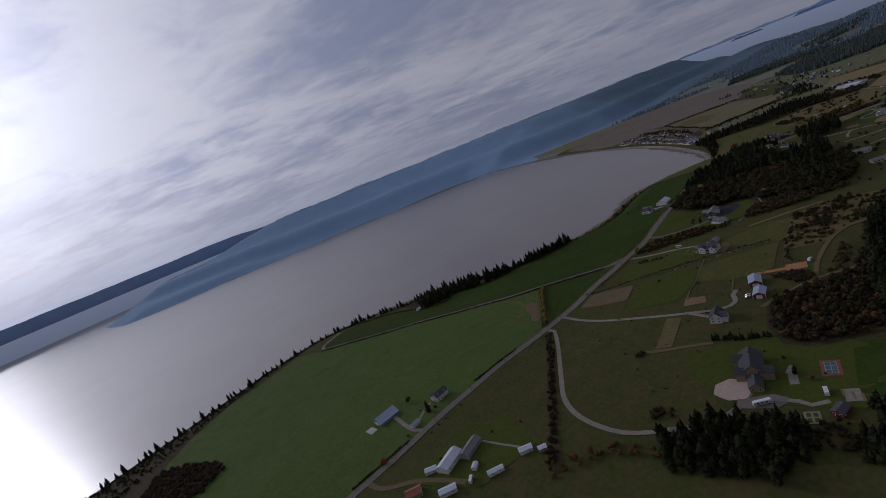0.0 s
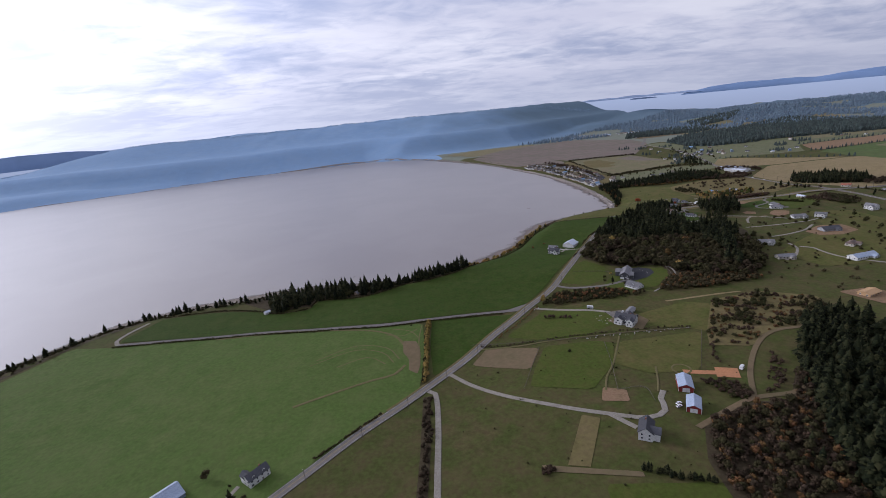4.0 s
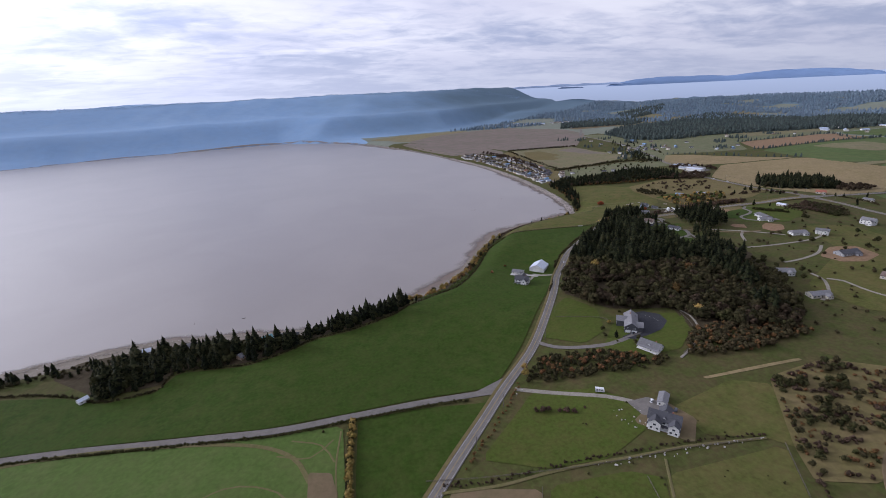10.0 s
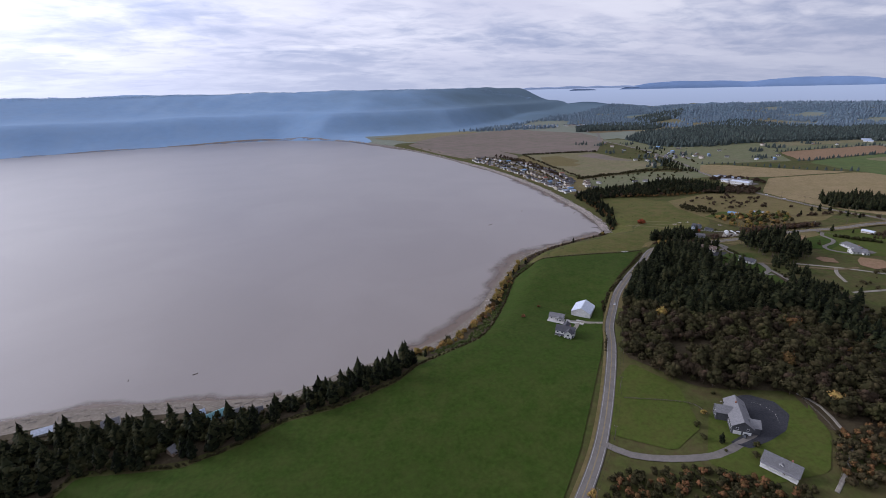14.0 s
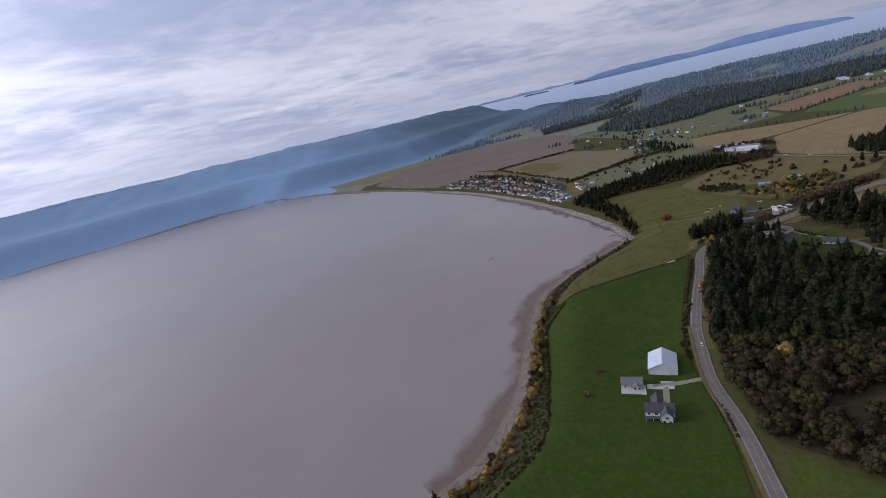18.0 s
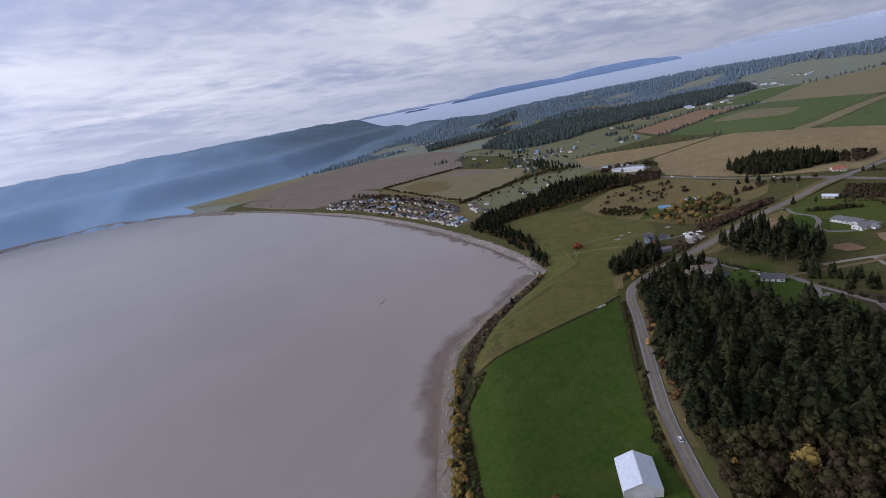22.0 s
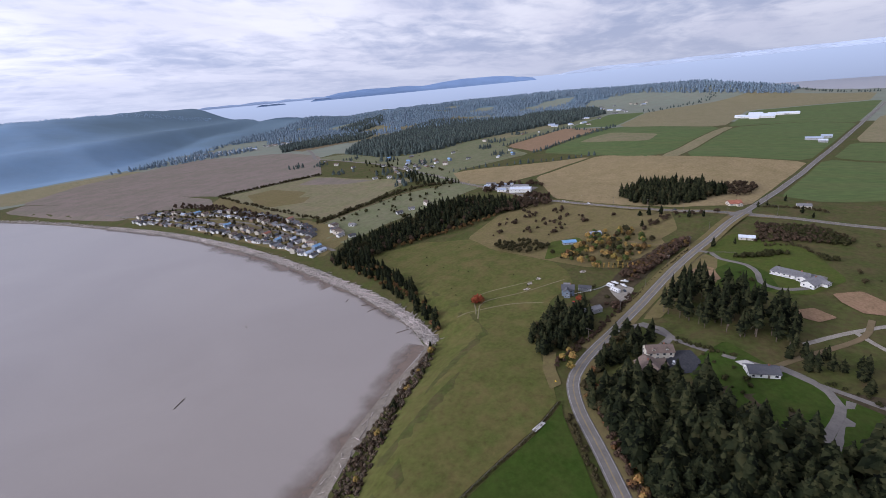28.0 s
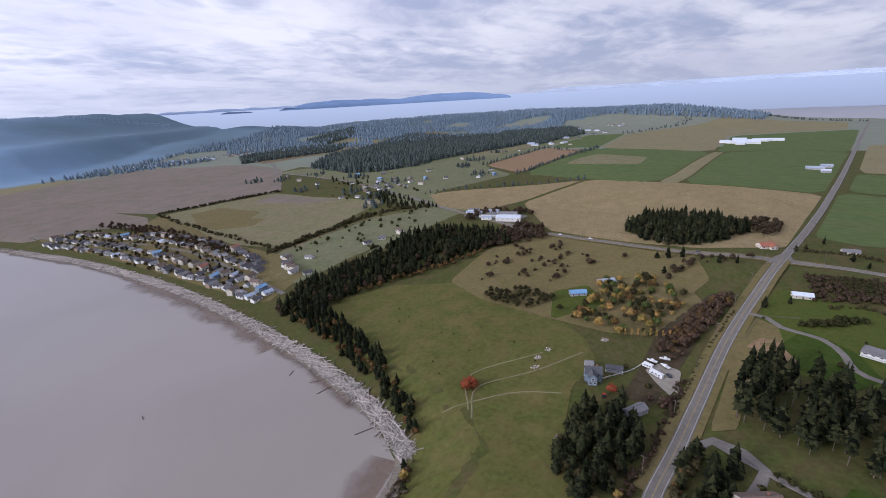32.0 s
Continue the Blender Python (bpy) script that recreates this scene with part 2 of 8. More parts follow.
LEAF_BARE = material("bare_twigs", (0.073, 0.048, 0.030), (0.056, 0.038, 0.025), (0.049, 0.036, 0.023), 0.07, 0.7, vary=0.25, island=0.3)
# the blue of distance haze is mixed into this forest colour
FARWOOD = material("haze_blue_forest", (0.211, 0.317, 0.465), (0.177, 0.273, 0.412), (0.234, 0.330, 0.459), 0.0028, 0.03, bump=0.25, bump_scale=0.035, grain=0.35, contrast=0.9)
# far conifers: paler, bluer needle colours with haze painted in by distance
MIDWOOD = material("haze_greyed_conifers", (0.061, 0.078, 0.072), (0.047, 0.065, 0.062), (0.073, 0.082, 0.066), 0.01, 0.2, island=0.3)
FARTREE = material("haze_blue_conifers", (0.229, 0.320, 0.432), (0.203, 0.289, 0.398), (0.247, 0.328, 0.424), 0.004, 0.05, island=0.07, grain=0.5)
HILLTREE = material("hazed_hill_conifers", (0.132, 0.178, 0.222), (0.110, 0.154, 0.199), (0.150, 0.184, 0.209), 0.006, 0.05, island=0.2, grain=0.5)
# pasture colour paled and blued to paint in the haze
FARFIELD = material("haze_paled_pasture", (0.180, 0.195, 0.150), (0.150, 0.175, 0.135), (0.19, 0.185, 0.145), 0.006, 0.03, grain=0.5)
WHITE = material("white_siding", (0.74, 0.73, 0.70), (0.66, 0.65, 0.62), (0.56, 0.55, 0.52), 0.3, 2.0, rough=0.7, spec=0.25, vary=0.08)
CREAM = material("cream_siding", (0.58, 0.53, 0.44), (0.52, 0.47, 0.39), (0.45, 0.41, 0.34), 0.3, 2.0, rough=0.75, spec=0.25, vary=0.1)
GREYWALL = material("grey_siding", (0.36, 0.36, 0.36), (0.31, 0.31, 0.32), (0.26, 0.26, 0.27), 0.3, 2.0, rough=0.75, spec=0.25, vary=0.15)
BLUEWALL = material("blue_grey_siding", (0.22, 0.27, 0.34), (0.19, 0.24, 0.30), (0.16, 0.20, 0.25), 0.3, 2.0, rough=0.75, spec=0.25)
DARKWALL = material("charcoal_shingle_wall", (0.10, 0.10, 0.105), (0.085, 0.085, 0.09), (0.07, 0.07, 0.075), 0.3, 2.0, rough=0.8, spec=0.25)
TANWALL = material("tan_shingle_wall", (0.34, 0.25, 0.17), (0.29, 0.21, 0.145), (0.24, 0.175, 0.12), 0.3, 2.0, rough=0.85, spec=0.25)
REDWALL = material("barn_red_boards", (0.28, 0.045, 0.035), (0.23, 0.04, 0.03), (0.17, 0.03, 0.025), 0.3, 2.0, rough=0.8, spec=0.25)
DARKROOF = material("charcoal_shingles", (0.075, 0.075, 0.085), (0.06, 0.06, 0.068), (0.095, 0.092, 0.095), 0.2, 2.5, rough=0.85, spec=0.25, vary=0.2, bump=0.3)
GREYROOF = material("grey_shingles", (0.21, 0.205, 0.21), (0.175, 0.17, 0.175), (0.15, 0.145, 0.145), 0.2, 2.5, rough=0.85, spec=0.25, vary=0.2, bump=0.3)
BROWNROOF = material("brown_shingles", (0.165, 0.12, 0.095), (0.135, 0.10, 0.08), (0.11, 0.085, 0.07), 0.2, 2.5, rough=0.85, spec=0.25, vary=0.2, bump=0.3)
BLUEROOF = material("blue_metal_roof", (0.17, 0.34, 0.56), (0.15, 0.30, 0.50), (0.14, 0.27, 0.44), 0.2, 1.5, rough=0.45, metal=0.0, spec=0.6)
REDROOF = material("red_tile_roof", (0.36, 0.13, 0.08), (0.31, 0.115, 0.07), (0.25, 0.10, 0.065), 0.2, 2.0, rough=0.7, spec=0.25)
METALROOF = material("pale_metal_roof", (0.372, 0.429, 0.532), (0.330, 0.390, 0.490), (0.288, 0.338, 0.434), 0.15, 1.2, rough=0.45, spec=0.6)
WHITEROOF = material("white_metal_roof", (0.640, 0.681, 0.757), (0.592, 0.631, 0.713), (0.528, 0.564, 0.642), 0.15, 1.2, rough=0.5, spec=0.5)
TRIM = material("white_trim", (0.78, 0.77, 0.75), (0.72, 0.71, 0.69), (0.62, 0.61, 0.59), 0.5, 3.0, rough=0.6)
GLASS = material("dark_window_glass", (0.03, 0.035, 0.045), (0.025, 0.03, 0.04), (0.04, 0.045, 0.055), 0.5, 3.0, rough=0.08, spec=0.8)
CONCRETE = material("pale_concrete", (0.56, 0.53, 0.49), (0.49, 0.465, 0.43), (0.42, 0.40, 0.37), 0.15, 1.2)
PINKPAVE = material("pink_paving", (0.52, 0.39, 0.33), (0.47, 0.355, 0.30), (0.42, 0.32, 0.27), 0.15, 1.2)
BRICKRED = material("brick_chimney", (0.30, 0.14, 0.10), (0.25, 0.12, 0.085), (0.2, 0.1, 0.07), 0.5, 3.0)
TIMBER = material("fresh_timber", (0.55, 0.36, 0.19), (0.48, 0.31, 0.165), (0.40, 0.26, 0.14), 0.3, 2.0)
POST = material("weathered_post", (0.175, 0.147, 0.119), (0.140, 0.119, 0.098), (0.105, 0.091, 0.077), 0.5, 3.0)
CARWHITE = material("white_car_paint", (0.82, 0.82, 0.82), (0.78, 0.78, 0.78), (0.7, 0.7, 0.7), 0.3, 2.0, rough=0.25, spec=0.6)
CARDARK = material("dark_car_paint", (0.04, 0.045, 0.05), (0.035, 0.04, 0.045), (0.05, 0.05, 0.05), 0.3, 2.0, rough=0.25, spec=0.6)
CARRED = material("red_machine_paint", (0.45, 0.05, 0.03), (0.40, 0.045, 0.03), (0.33, 0.04, 0.03), 0.3, 2.0, rough=0.35)
TYRE = material("tyre_rubber", (0.03, 0.03, 0.03), (0.025, 0.025, 0.025), (0.04, 0.04, 0.04), 0.5, 3.0)
ROCK = material("pale_rock", (0.48, 0.45, 0.40), (0.40, 0.375, 0.335), (0.31, 0.29, 0.26), 0.3, 2.0, island=0.2)
COURTRED = material("court_surround", (0.26, 0.10, 0.085), (0.23, 0.09, 0.075), (0.2, 0.08, 0.07), 0.2, 1.5)
COURTGREEN = material("court_green", (0.10, 0.15, 0.16), (0.09, 0.135, 0.145), (0.08, 0.12, 0.13), 0.2, 1.5)

ft = FARWOOD.node_tree                           # painted haze thins along the ridge, from blue to dull green towards the town
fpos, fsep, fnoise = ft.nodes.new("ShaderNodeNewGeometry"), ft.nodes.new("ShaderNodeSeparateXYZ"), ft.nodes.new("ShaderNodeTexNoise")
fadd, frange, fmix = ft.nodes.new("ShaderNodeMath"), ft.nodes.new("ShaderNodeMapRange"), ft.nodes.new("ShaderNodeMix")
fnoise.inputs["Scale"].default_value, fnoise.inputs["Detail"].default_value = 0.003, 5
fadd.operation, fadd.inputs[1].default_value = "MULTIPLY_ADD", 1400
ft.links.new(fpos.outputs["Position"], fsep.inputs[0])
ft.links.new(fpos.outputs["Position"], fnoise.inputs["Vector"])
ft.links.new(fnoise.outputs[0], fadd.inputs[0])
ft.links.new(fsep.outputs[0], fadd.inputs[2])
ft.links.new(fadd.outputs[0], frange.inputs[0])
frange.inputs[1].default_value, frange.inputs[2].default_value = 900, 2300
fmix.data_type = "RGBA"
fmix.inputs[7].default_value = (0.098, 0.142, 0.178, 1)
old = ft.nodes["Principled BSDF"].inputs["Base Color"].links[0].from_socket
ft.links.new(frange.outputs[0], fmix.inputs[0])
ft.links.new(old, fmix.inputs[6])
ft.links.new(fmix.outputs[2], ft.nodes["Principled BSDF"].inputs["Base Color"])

# ---- terrain ----
BAY = [(-900, -2500), (-880, -600), (-790, 0), (-690, 280), (-580, 480), (-490, 600), (-420, 700), (-350, 768), (-300, 792), (-240, 806),
       (-159, 812), (-110, 812), (-44, 797), (45, 771), (92, 784), (150, 794), (191, 806), (240, 842), (286, 893), (325, 935), (358, 966),
       (402, 983), (465, 997), (525, 1006), (550, 1050), (572, 1118), (584, 1172), (597, 1238), (612, 1350), (620, 1456), (620, 1604),
       (602, 1790), (578, 1978), (532, 2195), (462, 2430), (340, 2690), (78, 2880), (-400, 2850), (-800, 2790), (-1080, 2680), (-1469, 2560),
       (-1729, 2420), (-1982, 2370), (-2350, 2680), (-2650, 3400), (-2500, 4700), (-4900, 4700), (-4900, -2500)]
STRAIT = [(5200, -3000), (2500, -1500), (2750, 0), (3250, 600), (3600, 1200), (3650, 2300), (3300, 3100), (2950, 3700), (2800, 4900), (5200, 4900)]
HEIGHTS = np.array([(172, 591, 9), (325, 785, 8), (243, 509, 16), (229, 409, 16), (211, 375, 19), (314, 615, 17), (632, 627, 27), (586, 995, 12), (541, 870, 17),
                    (547, 790, 26), (748, 966, 16), (970, 1132, 20), (891, 823, 28), (700, 778, 27), (61, 491, 8), (-125, 723, 7), (146, 600, 8),
                    (253, 364, 18), (0, 200, 8), (100, 100, 12), (-150, 300, 7), (-250, 500, 6), (782, 867, 23), (832, 841, 30), (652, 939, 16)], float)
HEIGHTS_FAR = np.array([(739, 988, 15), (1200, 900, 32), (1500, 1000, 34), (384, 623, 24), (375, 576, 22), (418, 680, 26), (400, 740, 26), (470, 760, 30),
                        (480, 571, 19), (450, 850, 17), (408, 760, 18), (560, 1130, 5), (600, 1250, 4), (700, 1150, 7), (700, 1400, 4), (500, 1400, 4),
                        (900, 1500, 8), (300, 250, 20), (420, 400, 24), (1200, 1300, 24), (1600, 1600, 30), (300, 1600, 4), (700, 1900, 8)], float)
CONTROL = np.vstack([HEIGHTS, HEIGHTS_FAR])


def ramp(a, b, x):
    s = np.clip((x - a) / (b - a), 0, 1)
    return s * s * (3 - 2 * s)


def inland(px, py, outline):
    """Signed distance to a closed outline: positive outside it."""
    best = np.full(px.shape, 1e18)
    inside = np.zeros(px.shape, bool)
    for (ax, ay), (bx, by) in zip(outline, outline[1:] + outline[:1]):
        ex, ey = bx - ax, by - ay
        s = np.clip(((px - ax) * ex + (py - ay) * ey) / (ex * ex + ey * ey), 0, 1)
        best = np.minimum(best, (px - ax - s * ex) ** 2 + (py - ay - s * ey) ** 2)
        if ey:
            inside ^= ((ay > py) != (by > py)) & (px < ex * (py - ay) / ey + ax)
    return np.where(inside, -1, 1) * np.sqrt(best)


def wave(px, py, size, seed):
    """A smooth rolling field in -1..1."""
    r = np.random.RandomState(seed)
    out = 0
    for k in range(7):
        a, f, p = r.uniform(0, math.tau), r.uniform(0.6, 1.9) / size, r.uniform(0, math.tau)
        out = out + np.sin(math.tau * f * (px * math.cos(a) + py * math.sin(a)) + p)
    return out / 4


def height(px, py):
    px, py = np.asarray(px, float), np.asarray(py, float)
    num, den = 0, 0
    for cx, cy, cz in CONTROL:
        w = ((px - cx) ** 2 + (py - cy) ** 2 + 900) ** -1.5
        num, den = num + w * cz, den + w
    land = num / den
    s = inland(px, py, BAY)
    # the long wooded ridge on the other side of the bay
    behind = np.clip(py - 2780 - 0.5 * np.clip(px - 1000, 0, None), 0, None) * ramp(2620, 2150, px)
    far = np.minimum(s, behind * 1.2)
    crest = 1 + 0.05 * wave(px, py, 900, 3) + 0.02 * wave(px, py, 230, 4)
    west = ramp(-2600, -1300, px)
    ridge = (95 * ramp(10, 330, far) + (48 + 60 * west) * ramp(420, 1150, far)) * crest
    point = 26 * ramp(0, 160, s) * ramp(-1100, -1500, px)
    # the low wooded hills between the fields and the strait
    dist = np.hypot(px - 300, py - 850)
    hills = (72 - 34 * np.exp(-((px - 3000) ** 2 + (py - 3350) ** 2) / 490000)) * ramp(1900, 3300, dist) * (1 + 0.25 * wave(px, py, 700, 8)) * ramp(-300, 900, px) * ramp(-100, 600, (py - 850) - 0.5 * (px - 300))
    coast = 62 * ramp(450, 1150, py) * ramp(2700, 3250, px) * (1 + 0.12 * wave(px, py, 500, 9))
    land = land + np.maximum(np.maximum(ridge, hills), np.maximum(point, coast)) + 0.8 * wave(px, py, 120, 5) * ramp(20, 90, s)
    t = inland(px, py, STRAIT)
    shore = np.minimum(s, t)
    beach = -4 + 5.3 * ramp(-24, 10, shore)
    return beach + (land - 1.3) * ramp(7, 46, shore)


def lines(fine_lo, fine_hi, lo, hi, step, grow=1.13):
    mid = list(np.arange(fine_lo, fine_hi + 1, step))
    left, right, d = [], [], step
    while (left or [fine_lo])[-1] > lo:
        d = min(d * grow, 60)
        left.append((left or [fine_lo])[-1] - d)
    d = step
    while (right or [fine_hi])[-1] < hi:
        d = min(d * grow, 60)
        right.append((right or [fine_hi])[-1] + d)
    return np.array(left[::-1] + mid + right)


def mesh_object(name, verts, faces, mat, smooth=True):
    me = bpy.data.meshes.new(name)
    me.from_pydata([tuple(v) for v in verts], [], faces)
    me.materials.append(mat)
    if smooth:
        me.shade_smooth()
    return new(name, me)


RIM = (200.0, 500.0, 4350.0)                    # centre and radius of the far rim
gx, gy = lines(-700, 1150, -4250, 4650, 11), lines(150, 1400, -3900, 4950, 11)
GX, GY = np.meshgrid(gx, gy)
GZ = height(GX, GY)
nx, ny = len(gx), len(gy)
keep = (GX - RIM[0]) ** 2 + (GY - RIM[1]) ** 2 < (RIM[2] + 20) ** 2
quads = [(j * nx + i, j * nx + i + 1, (j + 1) * nx + i + 1, (j + 1) * nx + i) for j in range(ny - 1) for i in range(nx - 1) if keep[j, i] and GZ[j:j + 2, i:i + 2].max() > -3.99]
ground = mesh_object("ground", np.stack([GX, GY, GZ], -1).reshape(-1, 3), quads, PASTURE)
tagged(ground, "rolling olive-green pasture land sloping down to the bay", "ground", kind="structure")
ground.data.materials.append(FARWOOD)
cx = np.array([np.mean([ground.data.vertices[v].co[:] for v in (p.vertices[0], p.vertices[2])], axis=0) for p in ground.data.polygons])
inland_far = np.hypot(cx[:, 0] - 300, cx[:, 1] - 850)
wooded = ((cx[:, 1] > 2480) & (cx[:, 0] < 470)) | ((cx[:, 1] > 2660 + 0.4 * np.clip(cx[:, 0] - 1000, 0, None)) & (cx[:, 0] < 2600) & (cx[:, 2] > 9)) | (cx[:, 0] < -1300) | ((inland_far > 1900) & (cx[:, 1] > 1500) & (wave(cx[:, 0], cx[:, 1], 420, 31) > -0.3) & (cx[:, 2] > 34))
# beyond 1500 m the open ground takes the pasture colour with painted haze
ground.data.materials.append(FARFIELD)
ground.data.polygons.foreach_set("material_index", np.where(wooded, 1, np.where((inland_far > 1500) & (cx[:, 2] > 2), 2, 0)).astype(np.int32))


def mesh_height(px, py):
    """The height of the ground sheet itself."""
    px, py = np.asarray(px, float), np.asarray(py, float)
    i = np.clip(np.searchsorted(gx, px) - 1, 0, nx - 2)
    j = np.clip(np.searchsorted(gy, py) - 1, 0, ny - 2)
    u, v = (px - gx[i]) / (gx[i + 1] - gx[i]), (py - gy[j]) / (gy[j + 1] - gy[j])
    return (GZ[j, i] * (1 - u) + GZ[j, i + 1] * u) * (1 - v) + (GZ[j + 1, i] * (1 - u) + GZ[j + 1, i + 1] * u) * v


def hz(x, y):
    return float(mesh_height(x, y))


# water: one disc out to the rim
water_mat = bpy.data.materials.new("silty_bay_water")
water_mat.use_nodes = True
wn = water_mat.node_tree
wb = wn.nodes["Principled BSDF"]
wb.inputs["Base Color"].default_value = (0.115, 0.10, 0.08, 1)
wb.inputs["Roughness"].default_value, wb.inputs["IOR"].default_value, wb.inputs["Specular IOR Level"].default_value = 0.28, 1.33, 0.85
wpos = wn.nodes.new("ShaderNodeNewGeometry")
silt = wn.nodes.new("ShaderNodeTexNoise")
silt.inputs["Scale"].default_value, silt.inputs["Detail"].default_value, silt.inputs["Distortion"].default_value = 0.006, 6, 0.8
wn.links.new(wpos.outputs["Position"], silt.inputs["Vector"])
sr = wn.nodes.new("ShaderNodeValToRGB")
sr.color_ramp.elements[0].position, sr.color_ramp.elements[0].color = 0.38, (0.208, 0.178, 0.158, 1)
sr.color_ramp.elements[1].position, sr.color_ramp.elements[1].color = 0.66, (0.232, 0.200, 0.178, 1)
wn.links.new(silt.outputs[0], sr.inputs[0])
wn.links.new(sr.outputs[0], wb.inputs["Base Color"])
chop = wn.nodes.new("ShaderNodeTexNoise")
chop.inputs["Scale"].default_value, chop.inputs["Detail"].default_value = 0.35, 4
wn.links.new(wpos.outputs["Position"], chop.inputs["Vector"])
wbump = wn.nodes.new("ShaderNodeBump")
wbump.inputs["Strength"].default_value, wbump.inputs["Distance"].default_value = 0.16, 0.25
wn.links.new(chop.outputs[0], wbump.inputs["Height"])
wn.links.new(wbump.outputs[0], wb.inputs["Normal"])
ring = [(RIM[0] + RIM[2] * math.sin(math.tau * k / 128), RIM[1] + RIM[2] * math.cos(math.tau * k / 128)) for k in range(128)]
water = mesh_object("water", [(x, y, 0) for x, y in ring], [tuple(range(127, -1, -1))], water_mat, False)
tagged(water, "calm silty grey bay water at low tide", "water", kind="structure")

pond = mesh_object("pond", [(484 + 9 * math.cos(math.tau * k / 24) + 2 * math.cos(math.tau * k / 12), 638 + 6 * math.sin(math.tau * k / 24), hz(484, 638) + 1.0) for k in range(24)], [tuple(range(24))], water_mat, False)
tagged(pond, "small pale garden pond beside the hill wood", "pond", kind="structure")

# the distance: a glowing rim wall in open-water colours, tall enough to meet the horizon
dist_mat = bpy.data.materials.new("glowing_hazy_distance")
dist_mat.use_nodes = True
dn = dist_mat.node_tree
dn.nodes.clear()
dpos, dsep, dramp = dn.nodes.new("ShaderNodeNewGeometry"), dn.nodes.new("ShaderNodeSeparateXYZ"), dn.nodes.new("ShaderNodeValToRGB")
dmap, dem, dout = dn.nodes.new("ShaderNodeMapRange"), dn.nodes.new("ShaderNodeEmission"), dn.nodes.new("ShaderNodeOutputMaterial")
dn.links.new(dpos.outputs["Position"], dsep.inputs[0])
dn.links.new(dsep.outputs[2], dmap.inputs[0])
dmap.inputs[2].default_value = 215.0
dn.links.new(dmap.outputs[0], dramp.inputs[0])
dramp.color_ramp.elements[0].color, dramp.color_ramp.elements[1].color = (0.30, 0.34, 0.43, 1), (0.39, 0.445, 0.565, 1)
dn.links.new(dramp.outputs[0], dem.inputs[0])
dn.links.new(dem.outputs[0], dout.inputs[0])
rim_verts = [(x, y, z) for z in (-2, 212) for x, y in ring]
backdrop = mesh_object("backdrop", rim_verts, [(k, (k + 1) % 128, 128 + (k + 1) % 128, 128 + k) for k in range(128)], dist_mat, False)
tagged(backdrop, "glowing rim wall painted as hazy open water up to the horizon", "backdrop", kind="structure")


def far_land(name, b0, b1, base, top, seed, tint, label, radius=4300.0, around=(240, 790), low=0.6):
    """A low ridge of land far over the water between two bearings, with an uneven skyline."""
    # tint is a base colour with the distance haze painted into it
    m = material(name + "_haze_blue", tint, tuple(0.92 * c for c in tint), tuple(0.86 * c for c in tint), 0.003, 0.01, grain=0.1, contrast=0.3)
    rs = np.random.RandomState(seed)
    n = 60
    prof = np.interp(np.linspace(0, 1, n), np.linspace(0, 1, 13), rs.uniform(low, 1.0, 13)) * np.minimum(1, np.minimum(np.linspace(0, 9, n), np.linspace(9, 0, n)) ** 0.6 + 0.02)
    prof += rs.uniform(-0.02, 0.02, n)
    v = []
    for k in range(n):
        a = radians(b0 + (b1 - b0) * k / (n - 1))
        ux, uy = math.sin(a), math.cos(a)
        # distance along this bearing to the rim
        ox, oy = around[0] - RIM[0], around[1] - RIM[1]
        half = ox * ux + oy * uy
        d = -half + math.sqrt(half * half - ox * ox - oy * oy + radius * radius)
        for off, z in ((0, base), (6, base + (top - base) * prof[k]), (36, base + (top - base) * prof[k])):
            v.append((around[0] + ux * (d + off), around[1] + uy * (d + off), z))
    f = [(3 * k + i, 3 * k + 3 + i, 3 * k + 4 + i, 3 * k + 1 + i) for k in range(n - 1) for i in (0, 1)]
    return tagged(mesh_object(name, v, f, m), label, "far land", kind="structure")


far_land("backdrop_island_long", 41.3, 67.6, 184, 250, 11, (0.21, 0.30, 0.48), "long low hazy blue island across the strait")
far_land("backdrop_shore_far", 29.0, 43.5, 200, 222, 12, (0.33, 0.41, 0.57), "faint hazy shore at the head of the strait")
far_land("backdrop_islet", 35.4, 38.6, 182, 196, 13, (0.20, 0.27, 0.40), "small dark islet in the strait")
far_land("backdrop_hills_east", 70.0, 104.0, 205, 240, 14, (0.40, 0.455, 0.56), "hills painted haze-pale beyond the open sound", low=0.85)
far_land("backdrop_hills_west", -85.0, -20.0, 130, 236, 15, (0.27, 0.37, 0.56), "long wooded shore painted haze-blue beyond the sound", 4320.0, (20, 90), 0.9)


TRACK = material("worn_grass_track", (0.146, 0.129, 0.053), (0.112, 0.107, 0.039), (0.163, 0.129, 0.069), 0.05, 0.5, contrast=0.9)
ROUGH = material("rough_dry_grass", (0.153, 0.125, 0.051), (0.121, 0.107, 0.039), (0.176, 0.130, 0.065), 0.02, 0.3, bump=0.3, contrast=0.8)


# far-field colours, lightened and greyed with painted distance haze
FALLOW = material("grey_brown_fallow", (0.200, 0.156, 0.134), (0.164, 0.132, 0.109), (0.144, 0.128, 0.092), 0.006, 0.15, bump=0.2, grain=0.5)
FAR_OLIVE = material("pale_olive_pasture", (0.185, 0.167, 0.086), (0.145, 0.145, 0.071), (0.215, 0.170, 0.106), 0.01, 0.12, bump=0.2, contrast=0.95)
FAR_GREEN = material("haze_pale_green_pasture", (0.147, 0.155, 0.077), (0.118, 0.133, 0.065), (0.176, 0.158, 0.098), 0.012, 0.15, bump=0.2, contrast=0.9)
